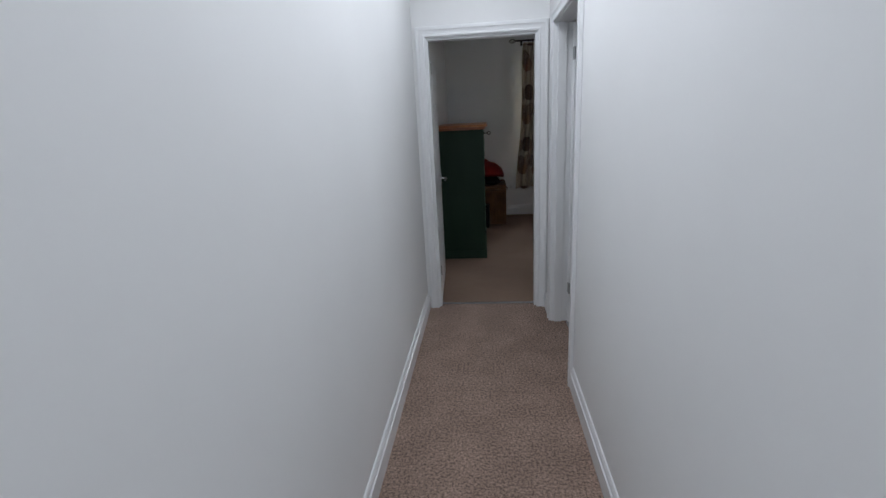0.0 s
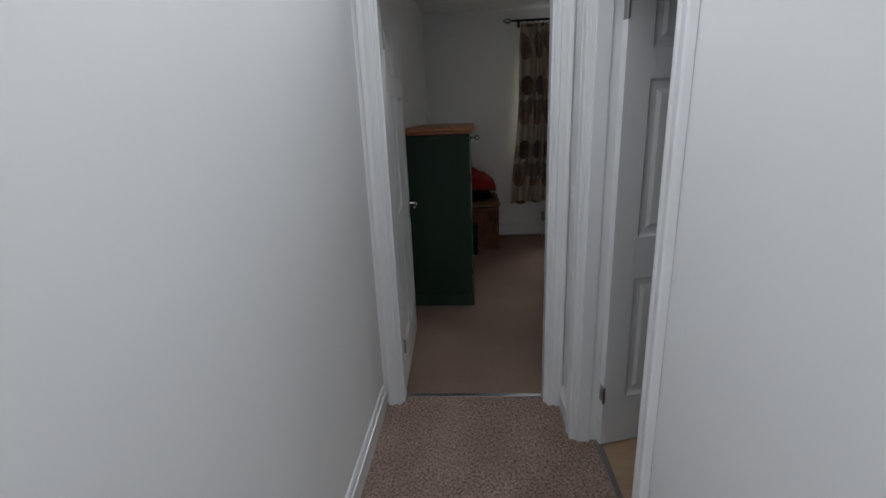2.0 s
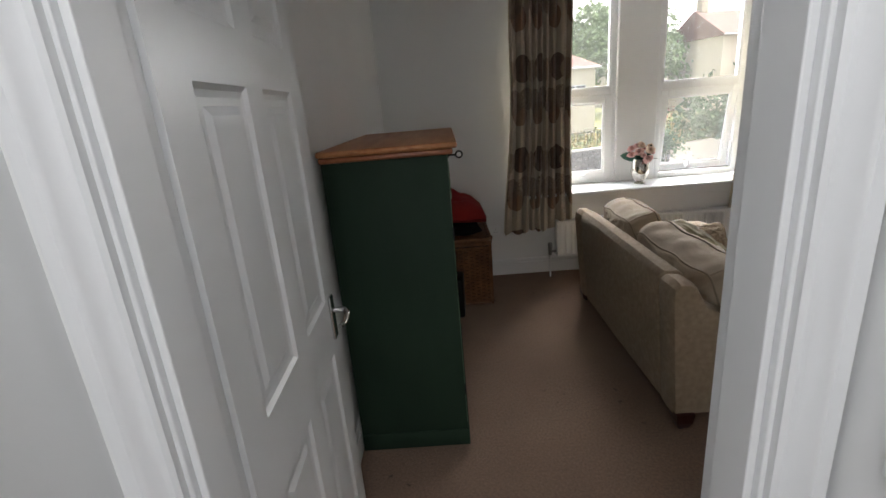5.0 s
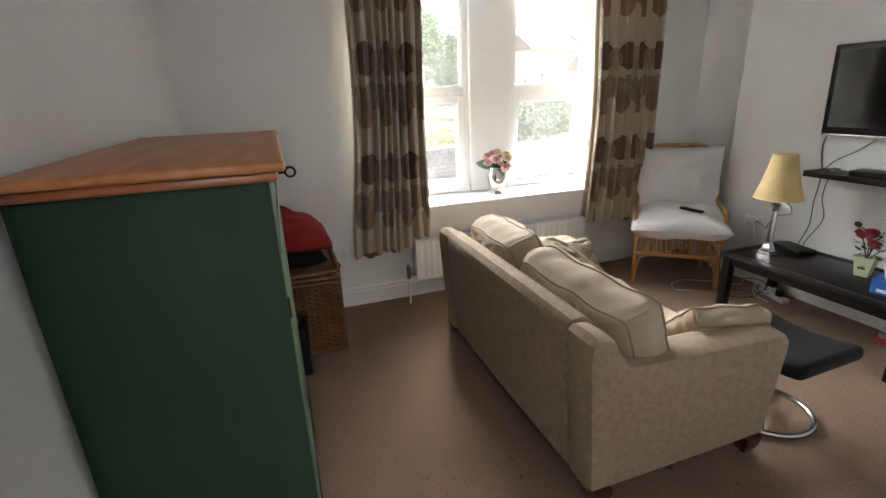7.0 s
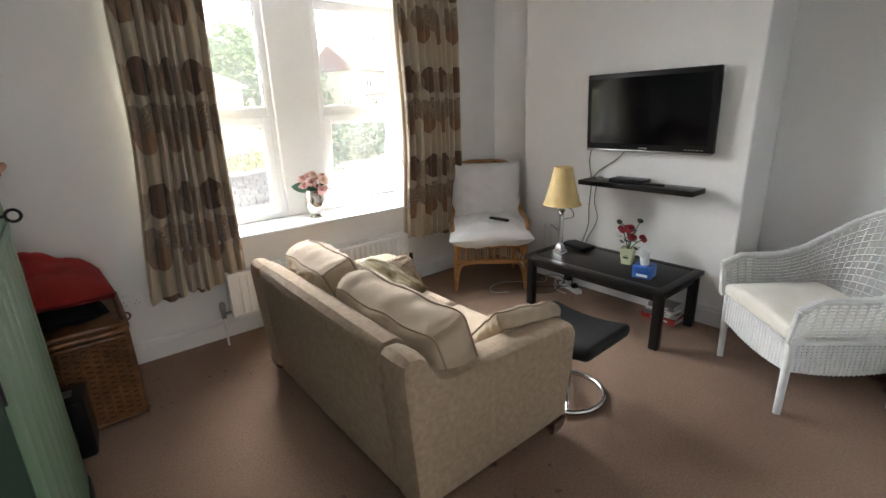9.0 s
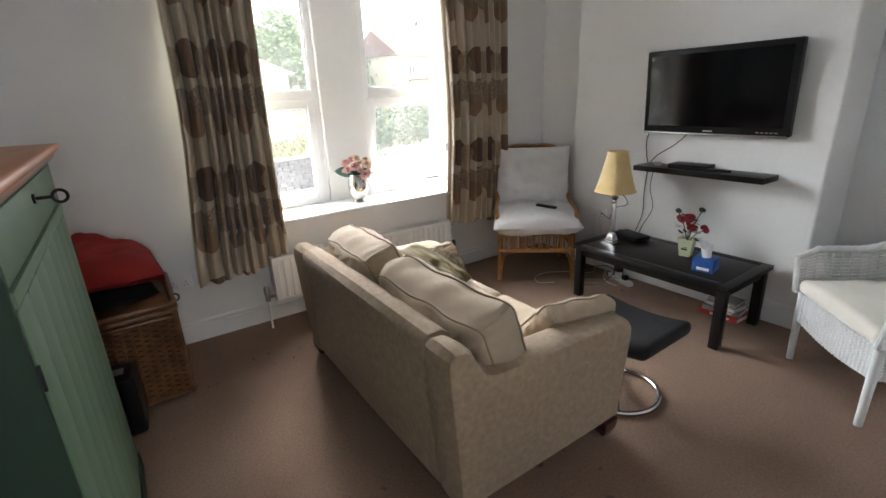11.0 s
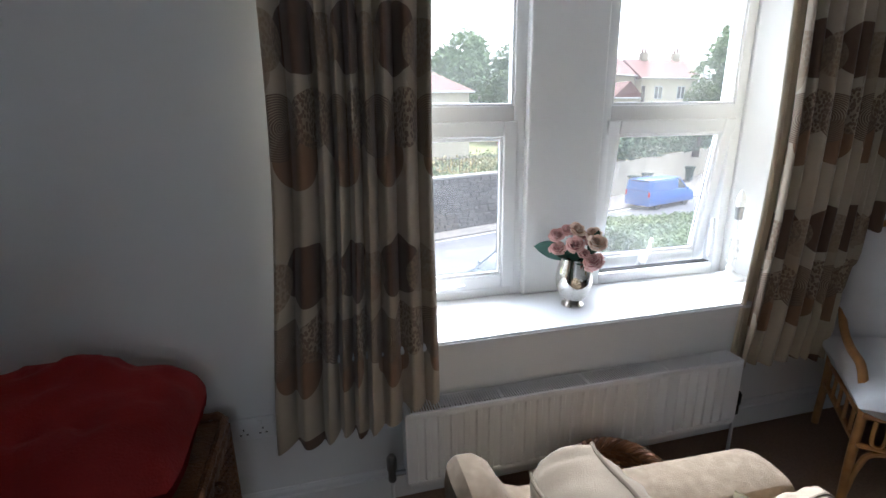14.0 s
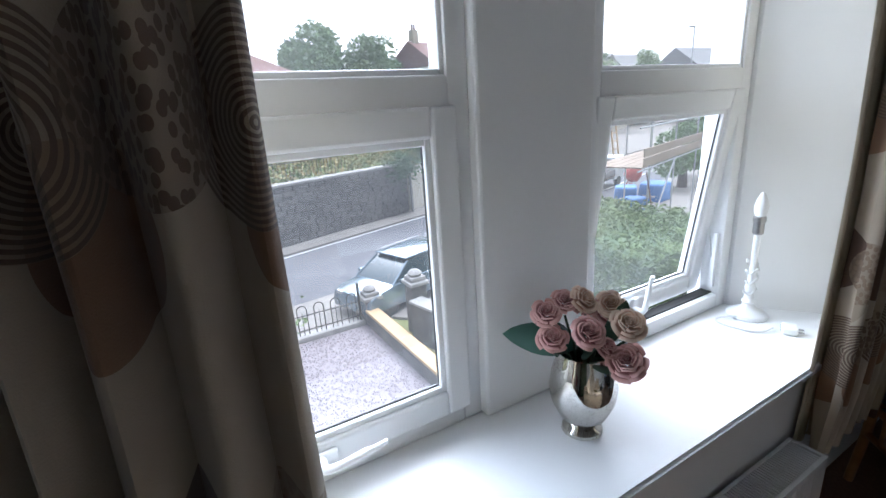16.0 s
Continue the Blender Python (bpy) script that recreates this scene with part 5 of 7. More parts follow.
def rose(bm, c, r, seed):
    """A full bloom: a tight spiral heart and rings of petals whose rims curl outwards."""
    r *= 0.72 if r > 0.03 else 1.0
    rnd = random.Random(seed)
    uvl = bm.loops.layers.uv.verify()
    up = Vector((rnd.uniform(-0.75, 0.15), rnd.uniform(-0.9, -0.2), 0.8)).normalized()
    m = Matrix.Translation(c) @ up.to_track_quat("Z", "Y").to_matrix().to_4x4()
    rings = ((2, 0.10, 0.52, 0.00), (3, 0.20, 0.50, 0.04), (4, 0.32, 0.46, 0.10), (5, 0.46, 0.38, 0.18), (5, 0.62, 0.26, 0.26), (6, 0.80, 0.10, 0.34), (6, 0.95, -0.08, 0.42))
    for ring, (k, wide_at, top, curl) in enumerate(rings):
        for i in range(k):
            a0 = 2 * math.pi * i / k + ring * 0.9 + rnd.uniform(-0.25, 0.25)
            wide, grow, rise, tip = 2.5 * math.pi / k, rnd.uniform(0.9, 1.12), rnd.uniform(-0.07, 0.07), rnd.uniform(-0.15, 0.15)

            def petal(u, v):
                w = 2 * u - 1
                a = a0 + w * wide / 2 * (1 - 0.25 * v * v)
                q = wide_at * grow * (0.30 + 0.70 * min(1.0, 1.5 * v) ** 0.7) + curl * max(0.0, v - 0.62) ** 1.5 * 2.6 + 0.045 * w
                z = -0.55 + (0.55 + top + rise) * min(1.0, 1.25 * v) ** 0.85 - curl * 1.1 * max(0.0, v - 0.72) * (1 + tip * w) - 0.14 * w * w * v
                q += 0.030 * v * math.sin(5 * a + i + ring)
                return m @ Vector((r * q * math.cos(a), r * q * math.sin(a), r * z))
            rows = grid(bm, petal, 7, 7)
            for j, row in enumerate(rows):
                for vert in row:
                    for lp in vert.link_loops:
                        lp[uvl].uv = (0.5, j / 7)
    return up


def leaf(bm, base, tip, width, fold=0.2, side_way=None):
    b, t = Vector(base), Vector(tip)
    d = t - b
    sd = Vector(side_way).normalized() if side_way else d.cross(Vector((0.2, 0.3, 1))).normalized()
    nm = d.cross(sd).normalized()

    def f(u, v):
        w = width * math.sin(math.pi * min(1, 0.08 + 0.92 * v)) ** 0.7 * (1 - 0.25 * v)
        return b + d * v + sd * (2 * u - 1) * w + nm * (fold * abs(2 * u - 1) * w + 0.12 * d.length * v * v)
    grid(bm, f, 4, 7)


pot = thing("flower_pot", "cream square pot of dark red artificial roses on the coffee table", "plant", pose(3.575, 4.985, TZ))
part("pot", lathed([(0.043, 0.0), (0.046, 0.004), (0.064, 0.105), (0.068, 0.107), (0.068, 0.118), (0.058, 0.118), (0.054, 0.09)], 4, pose(0, 0, 0, 0, 0, 12)), POT, pot, smooth=False)
bm = bmnew()
box(bm, (-0.018, -0.0005, -0.006), (0.018, 0.001, 0.006))
box(bm, (-0.006, -0.0005, 0.010), (0.014, 0.001, 0.014))
part("motif", bm, LEAF, pot, "small dark motif", pose(-0.048, -0.01, 0.055, -8, 0, -78))
rng = random.Random(5)
for i, (dx, dy, dz, r, red) in enumerate(((0.0, -0.02, 0.20, 0.040, 1), (-0.01, 0.05, 0.245, 0.034, 1), (0.02, -0.095, 0.20, 0.036, 1), (0.01, 0.01, 0.255, 0.030, 1), (0.03, -0.055, 0.315, 0.017, 0), (-0.01, 0.075, 0.295, 0.016, 0))):
    stem = part("stem", tubed(smooth_path([(0, 0, 0.09), (dx * 0.4, dy * 0.5, 0.09 + (dz - 0.09) * 0.6), (dx, dy, dz - 0.01)], 4), 0.003, 5), LEAF, pot)
    bm = bmnew()
    rose(bm, Vector((dx, dy, dz)), r, 40 + i)
    part("bloom", bm, ROSE_RED if red else LEAF, stem, "dark red rose bloom" if red else "green closed bud")
for i in range(26):
    a, q = rng.uniform(0, 6.28), rng.uniform(0.02, 0.05)
    z = rng.uniform(0.11, 0.26)
    bm = bmnew()
    p = Vector((q * math.cos(a) * 0.6, q * math.sin(a), z))
    leaf(bm, p, p + Vector((math.cos(a) * 0.04, math.sin(a) * 0.045, rng.uniform(-0.01, 0.03))), 0.014)
    part("leaf", bm, LEAF, pot)

box_t = thing("tissue_box", "blue cardboard tissue box with a white tissue pulled up", "tissue box", pose(3.415, 4.775, TZ, 0, 0, 8))
part("box", boxed((-0.058, -0.058, 0), (0.058, 0.058, 0.082), 0.002), TISSUE_BLUE, box_t)
bm = bmnew()
box(bm, (-0.0590, -0.040, 0.012), (-0.0584, 0.03, 0.03))
part("label", bm, PAPER, box_t, "pale printed band")
bm = bmnew()
grid(bm, lambda u, v: Vector(((0.03 + 0.022 * v) * math.cos(5.6 * u) * (1 - 0.3 * v), (0.024 + 0.035 * v * (0.5 + 0.5 * math.sin(2.0 + 3 * u))) * math.sin(5.6 * u), 0.081 + v * (0.075 + 0.02 * math.sin(9 * u)))), 26, 7)
part("tissue", bm, PAPER, box_t, "crumpled white tissue")

# ---- television, shelf and cables ----
tv = thing("television", "black flat-screen television mounted on the chimney breast", "television", pose(3.80, 5.055, 1.43, 0, -3, 0) )
part("bezel", boxed((-0.03, -0.455, -0.268), (0.03, 0.455, 0.268), 0.012, 3), BLACKPLASTIC, tv)
part("screen", boxed((-0.032, -0.420, -0.215), (-0.0295, 0.420, 0.235)), SCREEN, tv, "dark glossy switched-off screen")
part("lower_trim", boxed((-0.036, -0.45, -0.272), (-0.020, 0.45, -0.258), 0.004), STEEL, tv, "thin silver strip")
part("maker_mark", boxed((-0.0325, -0.030, -0.247), (-0.0315, 0.030, -0.238)), STEEL, tv, "small silver mark")
bm = bmnew()
for i in range(5):
    box(bm, (-0.0325, -0.40 + 0.025 * i, -0.245), (-0.0315, -0.383 + 0.025 * i, -0.239))
part("print", bm, STEEL, tv, "small pale print")
part("wall_bracket", boxed((0.03, -0.12, -0.10), (0.062, 0.12, 0.10), 0.004), IRON, tv)

shelf = thing("wall_shelf", "black floating shelf below the television", "shelf", pose(BREAST, 5.06, 0.905))
part("board", boxed((-0.20, -0.425, 0.0), (0.0, 0.425, 0.036), 0.003), BLACK, shelf)
player = thing("set_top_box", "slim black box with a remote on the floating shelf", "set-top box", pose(3.765, 5.12, 0.941, 0, 0, 4))
part("body", boxed((-0.075, -0.125, 0.0), (0.065, 0.125, 0.032), 0.005), BLACKPLASTIC, player)
part("front_strip", boxed((-0.077, -0.10, 0.012), (-0.0745, 0.10, 0.018)), IRON, player)
single("remote_control", boxed((-0.02, -0.075, 0.0), (0.02, 0.075, 0.016), 0.005), BLACKPLASTIC, "thin black remote on the floating shelf", "remote", pose(3.735, 4.93, 0.941, 0, 0, 12))
bm = bmnew()
lathe(bm, [(0.022, 0.0), (0.026, 0.004), (0.026, 0.02), (0.02, 0.024)], 14)
single("small_tin", bm, STEEL, "small round tin on the floating shelf", "tin", pose(3.76, 5.36, 0.941))
cables = (
    ("cable", [(3.84, 5.47, 1.25), (3.855, 5.52, 1.10), (3.852, 5.51, 1.0), (3.853, 5.49, 0.90), (3.851, 5.50, 0.70), (3.84, 5.49, 0.55), (3.74, 5.47, 0.435)], 0.0032, CABLE_B, "black cable hanging from the television to the router"),
    ("cable", [(3.84, 5.20, 1.17), (3.852, 5.30, 1.08), (3.853, 5.42, 1.0), (3.83, 5.46, 0.945)], 0.0032, CABLE_B, "black cable between television and shelf"),
    ("cable", [(3.853, 5.44, 0.905), (3.852, 5.455, 0.75), (3.853, 5.42, 0.60), (3.85, 5.50, 0.42), (3.845, 5.55, 0.2), (3.82, 5.62, 0.02)], 0.0028, CABLE_B, "thin black cable down the wall"),
    ("lamp_cable", [(3.44, 5.45, 0.775), (3.50, 5.42, 0.74), (3.60, 5.47, 0.66), (3.70, 5.62, 0.60), (3.74, 5.70, 0.52), (3.78, 5.74, 0.47), (3.83, 5.85, 0.49), (3.848, 5.87, 0.47)], 0.003, CABLE_B, "black lamp cable to the wall socket"),
    ("floor_cable", [(3.84, 5.93, 0.46), (3.80, 5.90, 0.30), (3.76, 5.85, 0.10), (3.70, 5.80, 0.012), (3.55, 5.95, 0.006), (3.40, 6.05, 0.006), (3.25, 6.03, 0.006), (3.20, 5.93, 0.006), (3.30, 5.86, 0.006)], 0.003, CABLE_W, "pale cable trailing over the carpet"),
    ("floor_cable", [(3.84, 5.88, 0.45), (3.79, 5.80, 0.22), (3.72, 5.70, 0.03), (3.66, 5.60, 0.02), (3.72, 5.52, 0.05), (3.78, 5.58, 0.09), (3.70, 5.68, 0.05), (3.62, 5.62, 0.012), (3.60, 5.50, 0.006)], 0.0032, CABLE_W, "tangled white cable under the coffee table"),
    ("floor_cable", [(3.80, 5.45, 0.02), (3.70, 5.55, 0.03), (3.60, 5.72, 0.01), (3.55, 5.82, 0.006), (3.66, 5.88, 0.03), (3.78, 5.75, 0.06), (3.70, 5.60, 0.07), (3.55, 5.60, 0.012), (3.42, 5.70, 0.006)], 0.0032, CABLE_B, "tangled black cable under the coffee table"),
)
for nm, pts, r, material, label in cables:
    single(nm, tubed(smooth_path(pts, 8), r, 6), material, label, "cable")
strip = thing("power_strip", "white extension lead under the coffee table", "power strip", pose(3.72, 5.55, 0, 0, 0, 70))
part("body", boxed((-0.13, -0.028, 0), (0.13, 0.028, 0.034), 0.006), CABLE_W, strip)
for i in range(2):
    part("plug", boxed((-0.08 + 0.09 * i, -0.022, 0.034), (-0.035 + 0.09 * i, 0.022, 0.07), 0.006), CABLE_W if i else BLACKPLASTIC, strip)
z = 0.0
for i, (h, material, lab) in enumerate(((0.035, BOOK_RED, "red book lying at the bottom of a pile under the table"), (0.030, BOOK_GREY, "grey book in a pile under the table"), (0.022, PAPER, "white book in a pile under the table"), (0.028, BOOK_GREY, "grey book on top of a pile under the table"))):
    b = thing("book", lab, "book", pose(3.745, 4.765, z, 0, 0, (-3, 6, -8, 2)[i]), "pile of books")
    w, d = 0.085 - 0.006 * i, 0.125 - 0.012 * i
    part("cover", boxed((-w, -d, 0.0), (w, d, 0.003)), material, b)
    part("cover", boxed((-w, -d, h - 0.003), (w, d, h)), material, b)
    part("spine", boxed((-w, -d, 0.003), (-w + 0.003, d, h - 0.003)), material, b)
    part("pages", boxed((-w + 0.004, -d + 0.004, 0.003), (w - 0.005, d - 0.004, h - 0.003)), PAPER, b)
    bm = bmnew()
    box(bm, (-w - 0.0012, -d * 0.6, h * 0.3), (-w, d * 0.4, h * 0.65))
    part("spine_title", bm, PAPER if i != 2 else BOOK_RED, b, "pale unreadable title bar")
    z += h + 0.0005

# ---- white wicker armchair ----
wc = thing("wicker_chair", "white painted wicker armchair with a cream seat cushion", "chair", pose(3.283, 4.08, 0, 0, 0, -133.4))
# local: x along the front edge, y to the back
FW = 0.28


def strands(bm, f, nu, nv, r, weave):
    """An open woven skin over f(u, v): crossing strands that pass over and under."""
    for j in range(nv + 1):
        pts = []
        for i in range(nu * 2 + 1):
            u, v = i / (nu * 2), j / nv
            p = f(u, v)
            nn = (f(min(1, u + 0.01), v) - f(max(0, u - 0.01), v)).cross(f(u, min(1, v + 0.01)) - f(u, max(0, v - 0.01)))
            nn = nn.normalized() if nn.length > 1e-9 else Vector((0, 0, 0))
            pts.append(p + nn * (weave if (i // 1 + j) % 2 else -weave))
        tube(bm, pts, r, 4)
    for i in range(nu + 1):
        tube(bm, [f(i / nu, j / nv) for j in range(nv + 1)], r, 4)


def shell(u, v):
    """Arms and back in one sweep: u runs round from the front of one arm to the other, v from seat to rim."""
    a = (u - 0.5) * 2
    s = abs(a)
    if s > 0.55:
        k = (s - 0.55) / 0.45
        x, y = 0.305, 0.40 - 0.43 * k
    else:
        k = s / 0.55 * math.pi / 2
        x, y = 0.305 * math.sin(k) ** 0.75, 0.40 + 0.17 * math.cos(k) ** 0.9
    x = math.copysign(x, a)
    t = max(0.0, 1 - s / 0.72)
    top = 0.625 + 0.32 * (t * t * (3 - 2 * t)) - 0.05 * max(0, s - 0.9) / 0.1
    z = 0.40 + (top - 0.40) * v
    lean = 0.16 * v * max(0.0, 1 - s / 0.6)
    flare = 0.035 * v * min(1, s / 0.5)
    return Vector((x + math.copysign(flare, a), y + lean, z))


bm = bmnew()
strands(bm, shell, 46, 13, 0.0046, 0.003)
part("woven_back", bm, WHITE_WICKER, wc, "open white lattice weave")["kind"] = "stuff"
for v, r in ((1.0, 0.018), (0.955, 0.010), (0.0, 0.013)):
    bm = bmnew()
    pts = [shell(i / 120, v) for i in range(121)]
    tube(bm, pts, [r * (1 + 0.16 * math.sin(i * 2.4)) for i in range(121)], 8)
    part("rim", bm, WHITE_WICKER, wc, "thick twisted white rim")
for s in (-1, 1):
    front = [shell(0.0 if s < 0 else 1.0, k / 8) for k in range(9)]
    part("arm_post", tubed(front, 0.014, 8), WHITE_WICKER, wc)
    part("front_leg", tubed([(s * FW, 0.0, 0.0), (s * (FW + 0.005), 0.0, 0.40)], [0.017, 0.021], 12), WHITE_WICKER, wc)
    part("rear_leg", tubed([(s * (FW - 0.04), 0.56, 0.0), (s * (FW - 0.01), 0.50, 0.40)], [0.017, 0.021], 12), WHITE_WICKER, wc)
for a, b in (((-FW, -0.008), (FW, -0.008)), ((FW + 0.01, 0.0), (FW + 0.005, 0.50)), ((-FW - 0.01, 0.50), (-FW - 0.01, 0.0))):
    bm = bmnew()
    A, Bv = Vector((*a, 0)), Vector((*b, 0))
    d = (Bv - A).normalized()
    nn = Vector((d.y, -d.x, 0))
    n = 44
    for i in range(n + 1):
        k = i / n
        low = 0.215 + 0.075 * abs(2 * k - 1) ** 0.5 * 0 + 0.03 * (2 * k - 1) ** 2
        tube(bm, [A + (Bv - A) * k + nn * (0.003 if i % 2 else -0.003) + Vector((0, 0, z)) for z in (low, 0.39)], 0.0048, 5)
    for j in range(11):
        tube(bm, [A + (Bv - A) * (i / 20) + Vector((0, 0, 0.225 + 0.0155 * j + (0.02 * (i / 10 - 1) ** 2 if j == 0 else 0))) for i in range(21)], 0.006, 5)
    part("seat_skirt", bm, WHITE_WICKER, wc, "closely woven white skirt")["kind"] = "stuff"
part("seat_board", boxed((-FW, 0.0, 0.375), (FW, 0.50, 0.395), 0.006), WHITE_WICKER, wc)
bm = bmnew()
box(bm, (-0.295, -0.03, 0.397), (0.295, 0.49, 0.475), 0.032, 4)
bmesh.ops.subdivide_edges(bm, edges=[e for e in bm.edges if e.calc_length() > 0.2], cuts=7, use_grid_fill=True)
for v in bm.verts:
    if v.co.z > 0.43:
        v.co.z += 0.014 * (1 - (v.co.x / 0.3) ** 2) + 0.008 * noise.noise(v.co * 7)
single("chair_cushion", bm, CREAM, "cream cotton cushion on the white wicker chair", "cushion", pose(3.283, 4.08, 0, 0, 0, -133.4))

low = thing("low_table", "small dark reddish wooden low table in the alcove", "table", pose(3.93, 3.72, 0, 0, 0, -6))
part("tabletop", boxed((-0.24, -0.24, 0.24), (0.24, 0.24, 0.265), 0.006), MAHOGANY, low)
for sx in (-1, 1):
    for sy in (-1, 1):
        part("leg", boxed((sx * 0.20 - 0.025, sy * 0.20 - 0.025, 0.0), (sx * 0.20 + 0.025, sy * 0.20 + 0.025, 0.24), 0.004), MAHOGANY, low)
part("shelf", boxed((-0.22, -0.22, 0.05), (0.22, 0.22, 0.068), 0.003), MAHOGANY, low)

# ---- on the sill ----
vase = thing("vase", "silvered mercury-glass vase of dusky pink artificial roses on the sill", "vase", pose(2.078, 6.768, SILL))
part("glass_body", lathed([(0.043, 0.0), (0.048, 0.003), (0.046, 0.010), (0.032, 0.017), (0.034, 0.024), (0.056, 0.048), (0.073, 0.085), (0.078, 0.12), (0.073, 0.158), (0.064, 0.19), (0.059, 0.212), (0.055, 0.212), (0.059, 0.187), (0.068, 0.155), (0.072, 0.12), (0.036, 0.045)], 40), MERCURY, vase, "speckled silvered glass")
sprays = ((-0.095, 0.0, 0.315, 0.044, ROSE), (-0.050, 0.03, 0.335, 0.036, ROSE), (0.0, 0.02, 0.345, 0.040, ROSE_CREAM), (0.010, -0.05, 0.295, 0.046, ROSE), (-0.075, -0.03, 0.265, 0.042, ROSE),
          (0.100, -0.02, 0.310, 0.046, ROSE_CREAM), (0.060, 0.05, 0.325, 0.040, ROSE_CREAM), (0.095, -0.055, 0.235, 0.050, ROSE), (0.0, 0.08, 0.31, 0.042, ROSE), (0.055, 0.09, 0.285, 0.042, ROSE), (0.055, -0.045, 0.262, 0.024, ROSE))
blooms = [(0.67 * a + 0.74 * b, -0.74 * a + 0.67 * b, z, r, material) for a, b, z, r, material in ((0.9 * p, 0.9 * q, w - 0.012, e, mt) for p, q, w, e, mt in sprays)]
for i, (dx, dy, dz, r, material) in enumerate(blooms):
    stem = part("stem", tubed(smooth_path([(dx * 0.15, dy * 0.15, 0.10), (dx * 0.45, dy * 0.45, 0.20), (dx, dy, dz - 0.040)], 4), 0.0032, 6), LEAF, vase)
    bm = bmnew()
    rose(bm, Vector((dx, dy, dz)), r, 60 + i)
    part("bloom", bm, material, stem, "dusky pink rose bloom" if material is ROSE else "peach cream rose bloom")
for b, t, w, material, sd in (((-0.015, 0.02, 0.225), (-0.135, 0.130, 0.235), 0.046, EUCA, (0.05, 0.1, 1)), ((0.02, -0.02, 0.22), (-0.06, -0.06, 0.24), 0.026, EUCA, (0.3, -0.3, 1)), ((0.03, -0.03, 0.20), (0.07, -0.07, 0.185), 0.022, LEAF, None),
                              ((0.05, -0.03, 0.23), (0.055, -0.065, 0.335), 0.026, LEAF, (0.67, -0.74, 0)), ((0.02, 0.02, 0.22), (0.145, -0.03, 0.22), 0.024, LEAF, None), ((0.0, -0.03, 0.20), (-0.03, -0.09, 0.215), 0.020, LEAF, None), ((0.0, 0.03, 0.20), (0.03, 0.11, 0.24), 0.024, LEAF, None)):
    bm = bmnew()
    leaf(bm, b, t, w, 0.15, sd)
    part("leaf", bm, material, vase, "broad green leaf")

wl_ = thing("table_lamp", "bare white table lamp with its cable wound round it", "lamp", pose(2.985, 6.86, SILL))
part("base", lathed([(0.062, 0.0), (0.064, 0.006), (0.060, 0.014), (0.035, 0.024), (0.022, 0.034), (0.016, 0.046), (0.022, 0.054), (0.016, 0.064)], 28), GLOSS, wl_, "turned white base")
part("stem", lathed([(0.016, 0.06), (0.013, 0.09), (0.017, 0.105), (0.012, 0.12), (0.0095, 0.20), (0.010, 0.29), (0.012, 0.295)], 20), GLOSS, wl_, "turned white stem")
holder = part("bulb_holder", lathed([(0.013, 0.294), (0.0165, 0.298), (0.0165, 0.335), (0.019, 0.338), (0.019, 0.352), (0.014, 0.356)], 20), STEEL, wl_, "metal bulb holder")
part("bulb", lathed([(0.013, 0.355), (0.019, 0.37), (0.0205, 0.388), (0.016, 0.41), (0.006, 0.432), (0.001, 0.436)], 20), UPVC, holder, "frosted white candle bulb")
bm = bmnew()
tube(bm, [(0.02 * math.cos(a) * (1 + 0.25 * math.sin(2.7 * a)), 0.02 * math.sin(a) * (1 + 0.2 * math.cos(1.9 * a)), 0.07 + 0.006 * a + 0.008 * math.sin(3.1 * a)) for a in (0.35 * i for i in range(62))], 0.0032, 6)
part("wound_cable", bm, CABLE_W, wl_, "white cable wound round the stem")
single("lamp_cable", tubed(smooth_path([(2.93, 6.86, SILL + 0.012), (2.88, 6.90, SILL + 0.006), (2.85, 6.88, SILL + 0.005), (2.86, 6.80, SILL + 0.005), (2.893, 6.762, SILL + 0.005), (2.932, 6.752, SILL + 0.010)], 8), 0.0032, 6), CABLE_W, "loop of white cable lying on the sill", "cable")
plug = thing("plug", "white mains plug with a blue label lying on the sill", "plug", pose(2.953, 6.714, SILL, 0, 0, 205))
part("body", boxed((-0.024, -0.022, 0.0), (0.024, 0.022, 0.028), 0.008, 3), UPVC, plug)
part("label", boxed((-0.016, -0.0232, 0.008), (0.012, -0.0222, 0.02)), TISSUE_BLUE, plug, "small blue label")
for x in (-0.012, 0.012):
    part("pin", boxed((x - 0.003, 0.022, 0.010), (x + 0.003, 0.038, 0.014)), STEEL, plug)

# ---- outdoors: the street in front of the house ----
BEFORE_STREET = set(bpy.data.objects)
ROAD_ANGLE = radians(17.5)
UX, UY = math.cos(ROAD_ANGLE), math.sin(ROAD_ANGLE)
GROUND = -2.95
ASPHALT = mat("worn_asphalt", (0.115, 0.115, 0.125), 0.9, (0.085, 0.085, 0.095), 1.2, 8, 0.3, 60)
PAVING = mat("pale_pavement", (0.23, 0.21, 0.19), 0.9, (0.17, 0.157, 0.145), 1.5, 7, 0.3, 40)
GRASS = mat("rough_grass", (0.115, 0.15, 0.045), 0.95, (0.20, 0.18, 0.075), 0.7, 9, 0.6, 20)
STONE = mat("grey_wall_stone", (0.150, 0.137, 0.125), 0.9, (0.085, 0.080, 0.076), 5.0, 7, 0.6, 30, island=0.3)
MORTAR = mat("dark_mortar", (0.13, 0.12, 0.11), 0.95, (0.09, 0.085, 0.08), 4.0, 6, 0.5, 40)
COPING = mat("pale_coping_stone", (0.30, 0.29, 0.27), 0.9, (0.22, 0.21, 0.20), 4.0, 6, 0.4, 40)
SANDSTONE = mat("tan_coping", (0.42, 0.29, 0.155), 0.85, (0.34, 0.23, 0.12), 4.0, 6, 0.4, 40)
